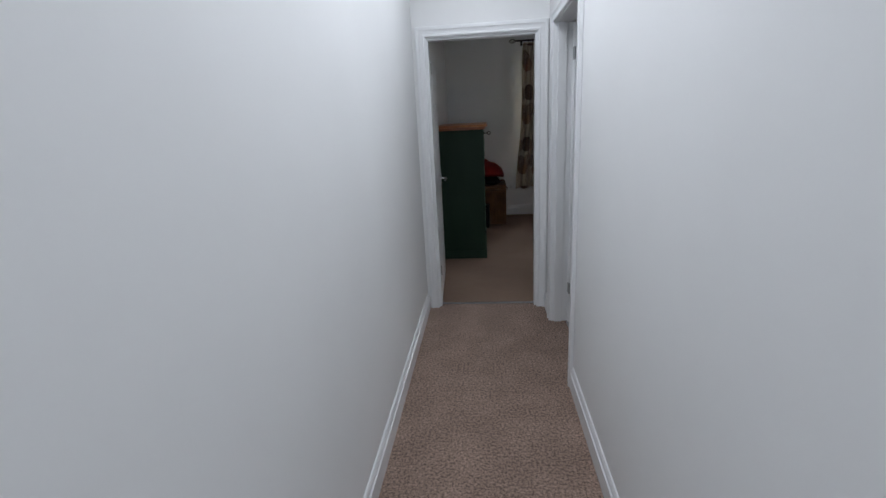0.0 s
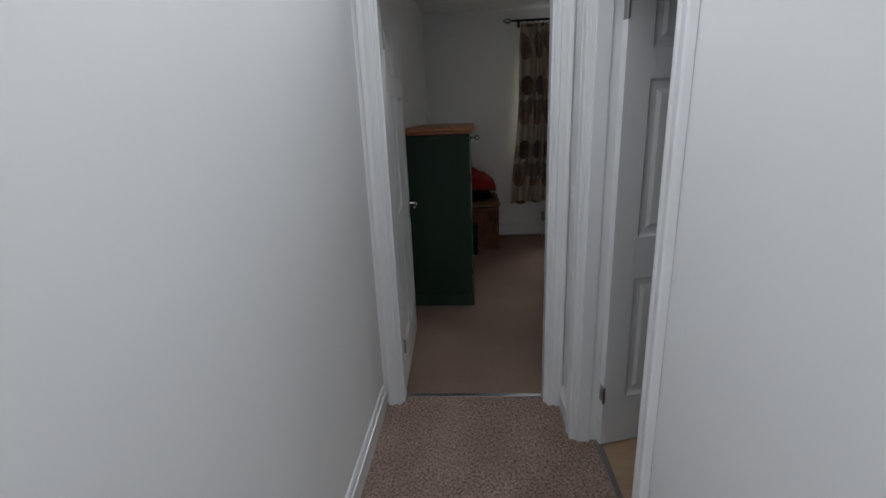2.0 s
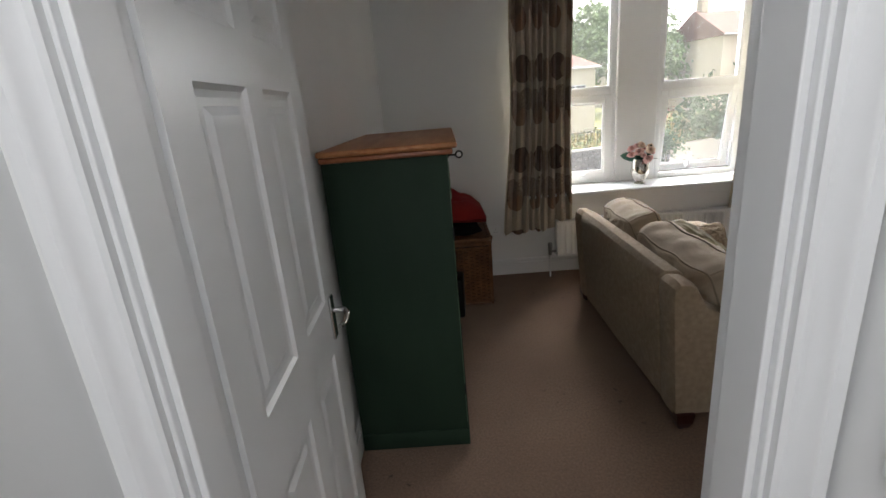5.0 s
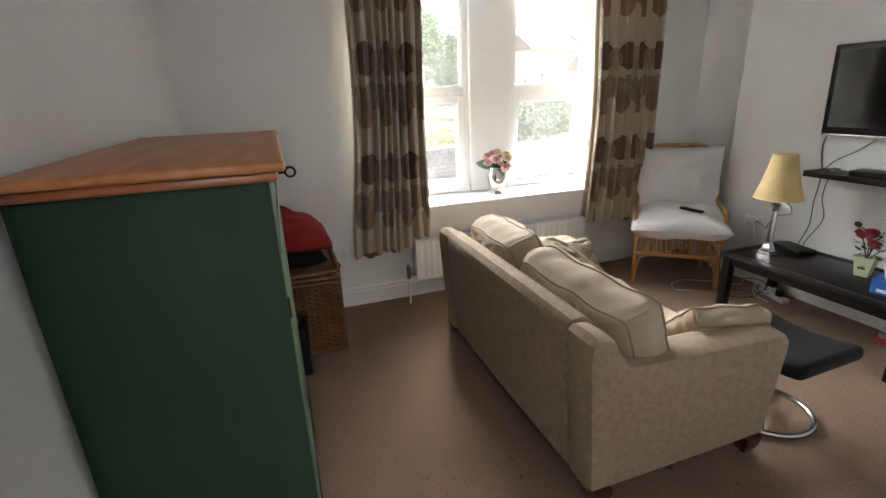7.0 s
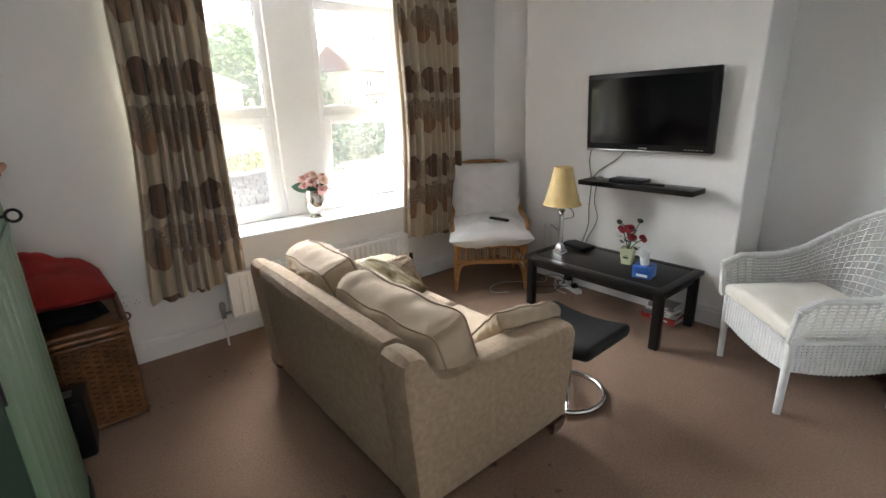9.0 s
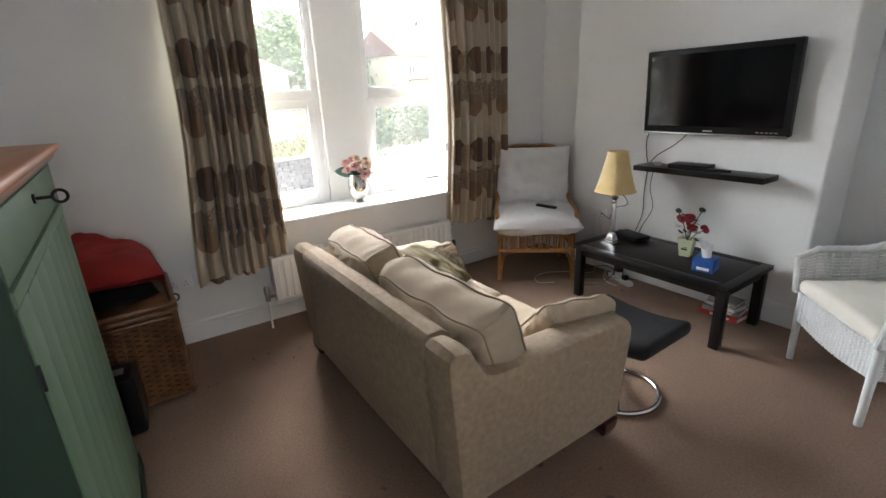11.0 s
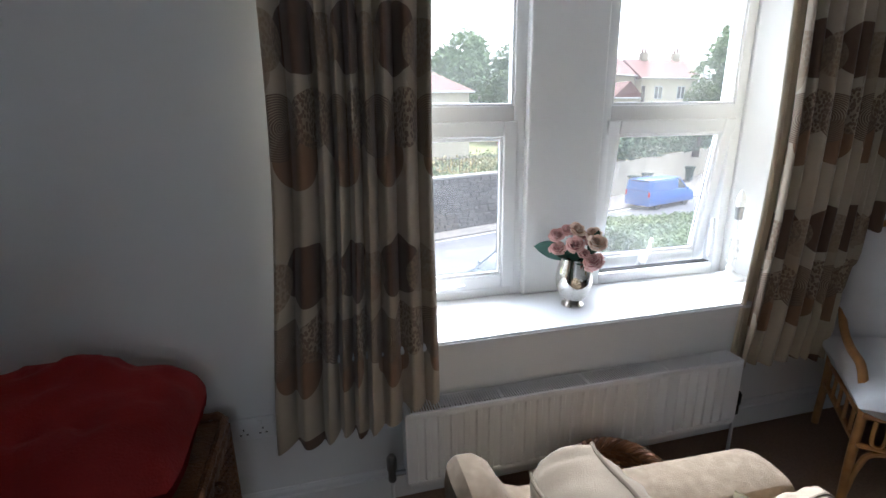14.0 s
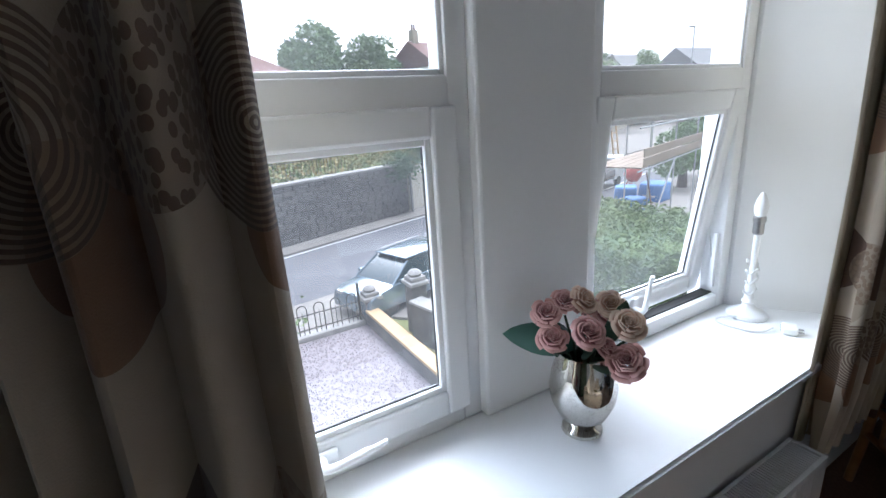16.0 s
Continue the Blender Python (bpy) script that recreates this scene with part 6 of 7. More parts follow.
RENDERWALL = mat("pale_render", (0.50, 0.46, 0.38), 0.9, (0.42, 0.385, 0.31), 0.8, 6, 0.2, 20)
CREAMWALL = mat("cream_render", (0.62, 0.565, 0.46), 0.9, (0.55, 0.50, 0.41), 0.8, 6, 0.2, 20)
BATHSTONE = mat("weathered_house_stone", (0.42, 0.36, 0.27), 0.9, (0.30, 0.26, 0.20), 1.2, 8, 0.3, 12)
REDTILE = mat("red_roof_tiles", (0.185, 0.085, 0.066), 0.85, (0.125, 0.060, 0.048), 2.5, 8, 0.4, 14, stretch=(1, 1, 3))
SLATE = mat("grey_slate_roof", (0.21, 0.205, 0.205), 0.8, (0.15, 0.148, 0.15), 2.5, 7, 0.4, 14)
FOLIAGE = mat("tree_foliage", (0.19, 0.265, 0.115), 0.8, (0.125, 0.19, 0.08), 0.9, 6, island=0.0)
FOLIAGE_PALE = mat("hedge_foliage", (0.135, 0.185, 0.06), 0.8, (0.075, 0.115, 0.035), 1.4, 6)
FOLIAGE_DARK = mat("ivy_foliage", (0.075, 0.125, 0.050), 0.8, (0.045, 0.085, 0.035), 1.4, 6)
FOLIAGE_RED = mat("red_foliage", (0.23, 0.035, 0.035), 0.8, (0.14, 0.022, 0.025), 2.0, 6)
BARK = mat("bark", (0.10, 0.075, 0.055), 0.95, (0.06, 0.045, 0.035), 6.0, 6, 0.6, 20)
GRAVEL = mat("mauve_gravel", (0.25, 0.22, 0.23), 0.9, (0.15, 0.13, 0.14), 22.0, 8, 0.9, 70)
CARPAINT = mat("silver_blue_car_paint", (0.20, 0.26, 0.31), 0.22, (0.185, 0.24, 0.29), 2.0, 3, metal=0.55, coat=0.8)
CARGLASS = mat("tinted_car_glass", (0.035, 0.055, 0.065), 0.06, coat=0.6)
TYRE = mat("tyre_rubber", (0.018, 0.018, 0.018), 0.8)
VANBLUE = mat("blue_van_paint", (0.02, 0.13, 0.48), 0.28, (0.018, 0.115, 0.43), 2.0, 3, coat=0.6)
WHITEPAINT = mat("white_vehicle_paint", (0.62, 0.63, 0.64), 0.35)
TIMBER = mat("scaffold_timber", (0.29, 0.23, 0.17), 0.85, (0.21, 0.16, 0.12), 5.0, 6, 0.3, 30)
GALV = mat("galvanised_tube", (0.42, 0.43, 0.44), 0.5, metal=0.7)
BAG = mat("blue_bulk_bag", (0.05, 0.13, 0.34), 0.7, (0.09, 0.20, 0.42), 3.0, 5, 0.3, 20)
BIN = mat("dark_green_bin", (0.015, 0.045, 0.035), 0.5)
TAIL = mat("red_lamp_lens", (0.40, 0.01, 0.01), 0.25)
LINE = mat("road_paint", (0.62, 0.62, 0.60), 0.8, (0.48, 0.48, 0.46), 6.0, 6)
WINDOWDARK = mat("dark_window_glass", (0.06, 0.07, 0.08), 0.08)


def wall_y(x):
    """y of the far boundary wall at x."""
    pts = ((-200, -39.5), (3.8, 22.25), (10.3, 24.55), (24.7, 32.7), (39.3, 41.0), (120, 86), (300, 186))
    for (x0, y0), (x1, y1) in zip(pts, pts[1:]):
        if x <= x1:
            return y0 + (y1 - y0) * (x - x0) / (x1 - x0)
    return pts[-1][1]


def uv_xy(u, v):
    return u * UX - v * UY, u * UY + v * UX


bm = bmnew()
xs = [-400, -200, -60, -20] + [-8 + 3 * i for i in range(24)] + [75, 100, 150, 250, 500]
ds = [(-700, GROUND), (-60, GROUND), (-20, GROUND), (-6, GROUND), (0.24, GROUND), (0.36, -0.95), (4, -0.9), (10, -0.6), (25, 0.1), (60, 0.9), (150, 1.0), (400, 1.1), (900, 1.2)]
rows = [[bm.verts.new((x, wall_y(x) + d, z + (0.12 * noise.noise(Vector((x * 0.2, d * 0.2, 0))) if d > 1 else 0))) for x in xs] for d, z in ds]
for a, b in zip(rows, rows[1:]):
    for i in range(len(xs) - 1):
        bm.faces.new((a[i], a[i + 1], b[i + 1], b[i]))
structure("ground", bm, GRASS, "rough grassy ground", True)


def strip(name, poly, z0, z1, material, label):
    bm = bmnew()
    prism(bm, poly, z0, z1)
    structure(name, bm, material, label)


strip("road", [uv_xy(-60, 13.3), uv_xy(130, 13.3), uv_xy(130, 19.3), uv_xy(-60, 19.3)], GROUND - 0.1, GROUND + 0.01, ASPHALT, "grey asphalt road")
bm = bmnew()
edge = []
for i in range(60):
    x = -30 + 2.0 * i
    y0 = (19.305 + x * UY) / UX
    edge.append([bm.verts.new(p) for p in ((x, y0, GROUND - 0.1), (x, y0, GROUND + 0.08), (x, max(wall_y(x) + 0.06, y0 + 0.3), GROUND + 0.08))])
for a, b in zip(edge, edge[1:]):
    bm.faces.new((a[0], b[0], b[1], a[1]))
    bm.faces.new((a[1], b[1], b[2], a[2]))
structure("pavement", bm, PAVING, "pale pavement with a kerb along the wall")
strip("pavement_near", [(-8, 15.35), uv_xy(20, 13.295), uv_xy(60, 13.295), (60, 20), (14, 14.6), (5.6, 14.2), (4.7, 15.3)], GROUND - 0.1, GROUND + 0.06, PAVING, "pale pavement in front of the houses")
strip("road_line", [uv_xy(9.0, 14.82), uv_xy(70, 14.82), uv_xy(70, 14.92), uv_xy(9.0, 14.92)], GROUND + 0.01, GROUND + 0.015, LINE, "white painted bay line")
strip("road_line_far", [uv_xy(-20, 19.15), uv_xy(80, 19.15), uv_xy(80, 19.24), uv_xy(-20, 19.24)], GROUND + 0.01, GROUND + 0.015, LINE, "white painted edge line")
strip("yard", [(-8, 7.1), (4.4, 7.1), (4.4, 15.0), (-8, 15.0)], GROUND - 0.1, GROUND + 0.03, GRAVEL, "gravelled front yard")
rnd = random.Random(3)
verts, faces = [], []
for i in range(5200):
    x, y = rnd.uniform(1.4, 4.38), rnd.uniform(10.2, 14.95)
    s, a = rnd.uniform(0.018, 0.042), rnd.uniform(0, 6.28)
    c, k, h = math.cos(a), math.sin(a), rnd.uniform(0.4, 0.8)
    o = len(verts)
    for px, py, pz in ((1, 0, 0), (0, 0.7, 0.1), (-1, 0.1, 0), (0, -0.7, 0), (0.15, 0.1, h)):
        verts.append((x + s * (px * c - py * k), y + s * (px * k + py * c), GROUND + 0.03 + s * pz))
    faces += [(o, o + 1, o + 4), (o + 1, o + 2, o + 4), (o + 2, o + 3, o + 4), (o + 3, o, o + 4)]
me = bpy.data.meshes.new("gravel_stones")
me.from_pydata(verts, [], faces)
me.materials.append(GRAVEL)
tagged(new("gravel_stones", me), "loose mauve-grey gravel chips", "gravel", "", "stuff")

# yard walls, pillars and hooped railing
yw = thing("yard_wall", "low stone yard wall with tan coping beside the gravel", "wall", pose(4.52, 11.2, GROUND))
part("wall", boxed((-0.11, -4.0, 0.0), (0.11, 3.72, 0.33)), STONE, yw)
part("coping", boxed((-0.14, -4.0, 0.33), (0.14, 3.72, 0.40), 0.015), SANDSTONE, yw, "tan stone coping")
yw2 = thing("yard_wall", "taller stone wall with pale coping beyond the path", "wall", pose(5.45, 11.9, GROUND, 0, 0, 12))
part("wall", boxed((-0.13, -3.6, 0.0), (0.13, 1.95, 0.80)), STONE, yw2)
part("coping", boxed((-0.17, -3.6, 0.80), (0.17, 1.95, 0.86), 0.015), COPING, yw2, "pale stone coping")


def pillar(x, y, h):
    p = thing("gate_pillar", "weathered stone gate pillar with a stepped cap", "pillar", pose(x, y, GROUND), "gate pillars")
    part("shaft", boxed((-0.17, -0.17, 0), (0.17, 0.17, h - 0.30), 0.02), STONE, p)
    part("cap", boxed((-0.22, -0.22, h - 0.30), (0.22, 0.22, h - 0.21), 0.03), COPING, p)
    part("cap", boxed((-0.17, -0.17, h - 0.21), (0.17, 0.17, h - 0.12), 0.03), COPING, p)
    part("finial", lathed([(0.12, h - 0.12), (0.15, h - 0.07), (0.10, h - 0.01), (0.02, h + 0.02)], 12), COPING, p)


pillar(4.58, 15.08, 0.86)
pillar(5.20, 14.05, 1.36)
fence = thing("railing", "hooped iron railing on a low kerb at the yard's edge", "railing", pose(1.6, 15.08, GROUND))
part("kerb", boxed((-5.0, -0.12, 0.0), (2.78, 0.12, 0.14), 0.015), COPING, fence, "pale stone kerb")
for i in range(22):
    x = -4.9 + 0.35 * i
    part("hoop", tubed([(x, 0, 0.14), (x, 0, 0.66)] + arc((x + 0.1, 0, 0.68), 0.1, 180, 0, 8) + [(x + 0.2, 0, 0.66), (x + 0.2, 0, 0.14)], 0.011, 6), IRON, fence)
    part("bar", tubed([(x + 0.1, 0, 0.14), (x + 0.1, 0, 0.62)], 0.008, 6), IRON, fence)
part("rail", tubed([(-4.95, 0, 0.24), (2.75, 0, 0.24)], 0.012, 6), IRON, fence)
part("rail", tubed([(-4.95, 0, 0.56), (2.75, 0, 0.56)], 0.012, 6), IRON, fence)
part("gate_post", tubed([(2.72, 0, 0.0), (2.72, 0, 0.98)], 0.03, 8), IRON, fence)


def leaves(name, n, where, size, material, label, category="", parent=None, seed=1):
    """Many small folded leaves at the places that where(rnd) gives."""
    r = random.Random(seed)
    V, F = [], []
    for _ in range(n):
        p = Vector(where(r))
        s = size * r.uniform(0.6, 1.3)
        a = Vector((r.gauss(0, 1), r.gauss(0, 1), r.gauss(0, 0.7))).normalized()
        b = a.cross(Vector((r.gauss(0, 1), r.gauss(0, 1), r.gauss(0, 1)))).normalized()
        c = a.cross(b)
        o = len(V)
        V += [p - a * s, p + b * s * 0.55 + c * s * 0.2, p + a * s, p - b * s * 0.55 + c * s * 0.2]
        F += [(o, o + 1, o + 2), (o, o + 2, o + 3)]
    m = bpy.data.meshes.new(name)
    m.from_pydata([tuple(v) for v in V], [], F)
    m.materials.append(material)
    ob = new(name, m)
    if parent:
        ob.parent = parent
    return tagged(ob, label, category, "", "" if parent else "stuff")


def tree(x, y, ground, top, radius, seed, material=FOLIAGE, label="broad green tree beyond the street", n=6500):
    ground -= 2.2
    t = thing("tree", label, "tree", pose(x, y, ground))
    h = top - ground
    r = random.Random(seed)
    bm = bmnew()
    tube(bm, smooth_path([(0, 0, -0.3), (0.1, 0.05, h * 0.25), (-0.1, 0.1, h * 0.5), (0.05, 0, h * 0.8)], 4), [0.34 - 0.02 * i for i in range(13)], 9)
    part("trunk", bm, BARK, t)
    blobs = []
    for i in range(18):
        a = r.uniform(0, 6.28)
        q = radius * r.uniform(0.15, 0.72)
        z = h * r.uniform(0.34, 0.88)
        k = 1 - 0.55 * max(0, z / h - 0.55) / 0.45
        c = Vector((q * math.cos(a) * k, q * math.sin(a) * k, z))
        blobs.append((c, radius * r.uniform(0.26, 0.45) * (0.75 + 0.25 * k)))
        if i < 9:
            part("limb", tubed([(0, 0, h * r.uniform(0.2, 0.5)), c * 0.5 + Vector((0, 0, h * 0.2)), c], [0.12, 0.08, 0.03], 6), BARK, t)

    def where(rr):
        c, q = blobs[rr.randrange(len(blobs))]
        d = Vector((rr.gauss(0, 1), rr.gauss(0, 1), rr.gauss(0, 1))).normalized()
        return c + d * q * rr.uniform(0.55, 1.05) ** 0.6 * (1 + 0.15 * noise.noise(d * 3 + c))
    leaves("crown", n, where, radius * 0.055, material, "leafy green crown", parent=t, seed=seed)
    return t


leaves("shrub", 1400, lambda r: (14.8 + r.gauss(0, 0.55), 37.0 + r.gauss(0, 0.5), -0.55 + abs(r.gauss(0.45, 0.4))), 0.09, FOLIAGE_RED, "dark red leafy shrub on the bank", "shrub", seed=11)


def on_box(x0, x1, y0, y1, z0, z1, amp=0.12):
    def where(r):
        x, y, z = r.uniform(x0, x1), r.uniform(y0, y1), r.uniform(z0, z1)
        k = r.random()
        if k < 0.45:
            z = z1
        elif k < 0.7:
            x = x0
        elif k < 0.85:
            y = y0
        else:
            y = y1
        n3 = Vector((x, y, z))
        return n3 + Vector((r.gauss(0, 0.05), r.gauss(0, 0.05), amp * noise.noise(n3 * 0.9) + r.gauss(0, 0.05)))
    return where


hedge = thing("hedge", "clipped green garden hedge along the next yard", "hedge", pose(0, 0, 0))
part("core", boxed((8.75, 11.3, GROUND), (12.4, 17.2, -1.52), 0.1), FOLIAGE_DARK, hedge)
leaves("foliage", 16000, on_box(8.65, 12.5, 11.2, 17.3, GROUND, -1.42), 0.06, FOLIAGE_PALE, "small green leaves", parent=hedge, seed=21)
ivy = thing("hedge", "ivy and hedge growing over the far boundary wall", "hedge", pose(0, 0, 0))


def over_wall(r):
    x = r.uniform(11.5, 60)
    return (x + r.gauss(0, 0.2), wall_y(x) + 0.4 + r.gauss(0, 0.5), -0.9 + abs(r.gauss(0.9, 0.7)) + 0.5 * noise.noise(Vector((x * 0.5, 0, 0))))


leaves("foliage", 12000, over_wall, 0.17, FOLIAGE_DARK, "dark green leaves", parent=ivy, seed=23)
leaves("long_grass", 5000, lambda r: (lambda x: (x, wall_y(x) + r.uniform(0.4, 9.0), -0.85 + abs(r.gauss(0, 0.18))))(r.uniform(0, 22)), 0.10, FOLIAGE_PALE, "long uneven grass on the bank", "grass", seed=25)
leaves("straw_grass", 3000, lambda r: (lambda x: (x, wall_y(x) + r.uniform(0.4, 7.0), -0.85 + abs(r.gauss(0, 0.22))))(r.uniform(0, 20)), 0.10, mat("dry_grass", (0.34, 0.27, 0.12), 0.9), "dry straw-coloured grass on the bank", "grass", seed=26)
leaves("wall_plant", 900, lambda r: (10.0 + r.gauss(0, 0.45), wall_y(10.0) - 0.1 + r.gauss(0, 0.25), -0.95 + r.gauss(0.1, 0.35)), 0.09, FOLIAGE_DARK, "trailing plant over the end of the wall", "plant", seed=27)
leaves("creeper", 60, lambda r: (2.75 + r.gauss(0, 0.10), 14.5 + r.gauss(0, 0.10), -2.15 + r.gauss(0.0, 0.2)), 0.06, FOLIAGE_PALE, "young green shoots by the railing", "plant", seed=28)
single("sapling_stem", tubed([(2.75, 14.5, GROUND), (2.78, 14.52, -2.5), (2.74, 14.5, -2.0)], [0.012, 0.01, 0.005], 6), BARK, "thin stem of a young shoot by the railing", "plant")

# boundary wall railing on the bank
bank = thing("railing", "thin iron railing along the top of the bank", "railing", pose(0, 0, 0))
bm = bmnew()
box(bm, (-0.009, -0.009, 0.0), (0.009, 0.009, 0.95))
bar = part("bar", bm, IRON, bank)
x0 = 2.0
k = 0
while x0 < 17:
    m = Matrix.Translation((x0, wall_y(x0) + 1.0, -0.92))
    if k == 0:
        bar.matrix_basis = m
    else:
        b = bpy.data.objects.new("bar", bar.data)
        scene.collection.objects.link(b)
        b.parent, b.matrix_basis = bank, m
    x0 += 0.16
    k += 1
for z in (-0.10, -0.78):
    part("rail", tubed([(x, wall_y(x) + 1.0, z) for x in (2.0, 3.8, 10.3, 17.0)], 0.014, 6), IRON, bank)


post2 = thing("utility_pole", "brown wooden utility pole beside the far wall", "pole", pose(20.6, 31.6, GROUND))
part("post", tubed([(0, 0, 0), (0, 0, 6.2)], [0.13, 0.10], 8), BARK, post2)
for x, y in ((18.5, 29.2), (20.0, 30.0), (25.0, 32.2)):
    b = thing("wheelie_bin", "dark green wheeled bin by the far wall", "bin", pose(x, y - 0.35, GROUND + 0.08, 0, 0, 28), "bins by the wall")
    part("body", lathed([(0.24, 0.06), (0.31, 0.95)], 4, square=False), BIN, b, smooth=False)
    part("lid", boxed((-0.27, -0.30, 0.95), (0.27, 0.27, 1.03), 0.02), BIN, b)
    part("wheel", tubed([(-0.2, 0.22, 0.09), (0.2, 0.22, 0.09)], 0.09, 10), TYRE, b)


# ---- scaffold and building materials in the next yard ----
sc = thing("scaffold", "galvanised scaffold with timber boards in the next yard", "scaffolding", pose(15.6, 16.6, GROUND, 0, 0, 17.5))
for x in (-2.4, 0.0, 2.6):
    for y in (-1.0, 0.6):
        part("standard", tubed([(x, y, 0), (x, y, 5.2)], 0.026, 8), GALV, sc, "upright tube")
for z in (2.35, 3.55):
    for y in (-1.0, 0.6):
        part("ledger", tubed([(-3.3, y, z), (3.6, y, z)], 0.026, 8), GALV, sc)
for i in range(5):
    part("board", boxed((-3.0, -0.98 + 0.31 * i, 2.39), (3.2, -0.70 + 0.31 * i, 2.43)), TIMBER, sc)
for z in (2.45, 2.72):
    part("toe_board", boxed((-3.0, -1.06, z), (3.2, -1.02, z + 0.24)), TIMBER, sc)
part("brace", tubed([(-2.4, -1.03, 0.1), (0.0, -1.03, 2.4)], 0.024, 8), GALV, sc)
part("brace", tubed([(-2.9, -1.1, 2.3), (-1.6, -1.1, 0.0)], 0.024, 8), MAHOGANY, sc, "rusty red brace tube")
lad = thing("ladder", "pale wooden ladder standing on the scaffold", "ladder", pose(15.4, 17.6, GROUND + 2.43, -8, 0, 17.5))
for x in (-0.22, 0.22):
    part("stile", boxed((x - 0.03, -0.02, 0), (x + 0.03, 0.02, 3.0)), SANDSTONE, lad)
for i in range(10):
    part("rung", tubed([(-0.22, 0, 0.2 + 0.28 * i), (0.22, 0, 0.2 + 0.28 * i)], 0.018, 6), SANDSTONE, lad)
for i, (x, y, s, r) in enumerate(((19.2, 18.6, 0.52, 12), (18.2, 19.3, 0.45, 40), (17.2, 18.0, 0.35, 70))):
    b = thing("bulk_bag", "blue and white builders' bulk bag in the next yard", "bag", pose(x, y, GROUND, 0, 0, r), "builders' bags")
    bm = bmnew()
    box(bm, (-s, -s, 0), (s, s, s * 1.6), 0.12, 3)
    bmesh.ops.subdivide_edges(bm, edges=bm.edges[:], cuts=2, use_grid_fill=True)
    for v in bm.verts:
        v.co += 0.06 * Vector((noise.noise(v.co * 3), noise.noise(v.co * 3 + Vector((5, 0, 0))), 0.6 * noise.noise(v.co * 4)))
    part("sack", bm, BAG, b)
    part("print", boxed((-s - 0.03, -s * 0.5, s * 0.5), (-s + 0.02, s * 0.5, s * 0.62)), WHITEPAINT, b, "pale unreadable printed bar")
mix = thing("cement_mixer", "red cement mixer on a stand in the next yard", "mixer", pose(19.8, 20.4, GROUND, 0, 0, 30))
part("drum", lathed([(0.14, 0), (0.36, 0.15), (0.38, 0.45), (0.2, 0.8)], 16, pose(0, 0, 0.65, 30, 0, 0)), BOOK_RED, mix)
for x in (-0.3, 0.3):
    part("stand_leg", tubed([(x, -0.3, 0), (x * 0.6, 0, 0.7), (x, 0.3, 0)], 0.03, 6), BOOK_RED, mix)
strip("next_yard", [(12.6, 11.0), (40, 11.0), (40, 23), (12.6, 16.4)], GROUND - 0.1, GROUND + 0.05, PAVING, "dusty paved yard next door")

# ---- stone boundary walls, their stones last ----
rw = thing("retaining_wall", "dark grey coursed stone retaining wall across the road", "wall", pose(0, 0, 0))
ax, ay, bx, by = -6.0, wall_y(-6.0), 10.3, wall_y(10.3)
ln = math.hypot(bx - ax, by - ay)
ang = math.atan2(by - ay, bx - ax)
wm = Matrix.Translation((ax, ay, GROUND)) @ Matrix.Rotation(ang, 4, "Z")
part("core", boxed((0, 0.03, 0), (ln, 0.42, 2.15)), MORTAR, rw, "dark mortar core", wm)
part("coping", boxed((0, -0.06, 2.15), (ln, 0.46, 2.25), 0.03), COPING, rw, "pale uneven coping", wm)
wall2 = [(10.6, wall_y(10.6)), (24.7, wall_y(24.7)), (39.3, wall_y(39.3)), (70, wall_y(70))]
rw2 = thing("boundary_wall", "pale weathered boundary wall along the far pavement", "wall", pose(0, 0, 0))
for (xa, ya), (xb, yb) in zip(wall2, wall2[1:]):
    l2 = math.hypot(xb - xa, yb - ya)
    part("wall", boxed((0, 0, 0), (l2, 0.35, 1.95)), RENDERWALL, rw2, "", Matrix.Translation((xa, ya, GROUND)) @ Matrix.Rotation(math.atan2(yb - ya, xb - xa), 4, "Z"))
pp = thing("downpipe", "pale pipe standing at the end of the stone wall", "pipe", pose(10.4, wall_y(10.4) - 0.25, GROUND))
part("pipe", tubed([(0, 0, 0), (0, 0.05, 1.7)], 0.06, 8), COPING, pp)
rs = random.Random(9)
shapes = []
for i in range(6):
    bm = bmnew()
    box(bm, (-0.5, -0.05, -0.5), (0.5, 0.06, 0.5), 0.06, 1)
    for v in bm.verts:
        v.co.x += 0.05 * rs.uniform(-1, 1)
        v.co.z += 0.07 * rs.uniform(-1, 1)
        v.co.y += 0.012 * rs.uniform(-1, 1)
    bmesh.ops.recalc_face_normals(bm, faces=bm.faces)
    me = bpy.data.meshes.new("stone")
    bm.to_mesh(me)
    bm.free()
    me.materials.append(STONE)
    shapes.append(me)
z = 0.02
while z < 2.08:
    hh = rs.uniform(0.13, 0.19)
    hh = min(hh, 2.14 - z)
    x = 9.3 + rs.uniform(0, 0.2)
    while x < ln - 0.1:
        w = min(rs.uniform(0.22, 0.50), ln - x)
        ob = bpy.data.objects.new("stone", rs.choice(shapes))
        scene.collection.objects.link(ob)
        ob.parent = rw
        ob.matrix_basis = wm @ Matrix.Translation((x + w / 2, 0.0, z + hh / 2)) @ Matrix.Diagonal((w - 0.008, rs.uniform(0.7, 1.5), hh - 0.008, 1))
        x += w
    z += hh

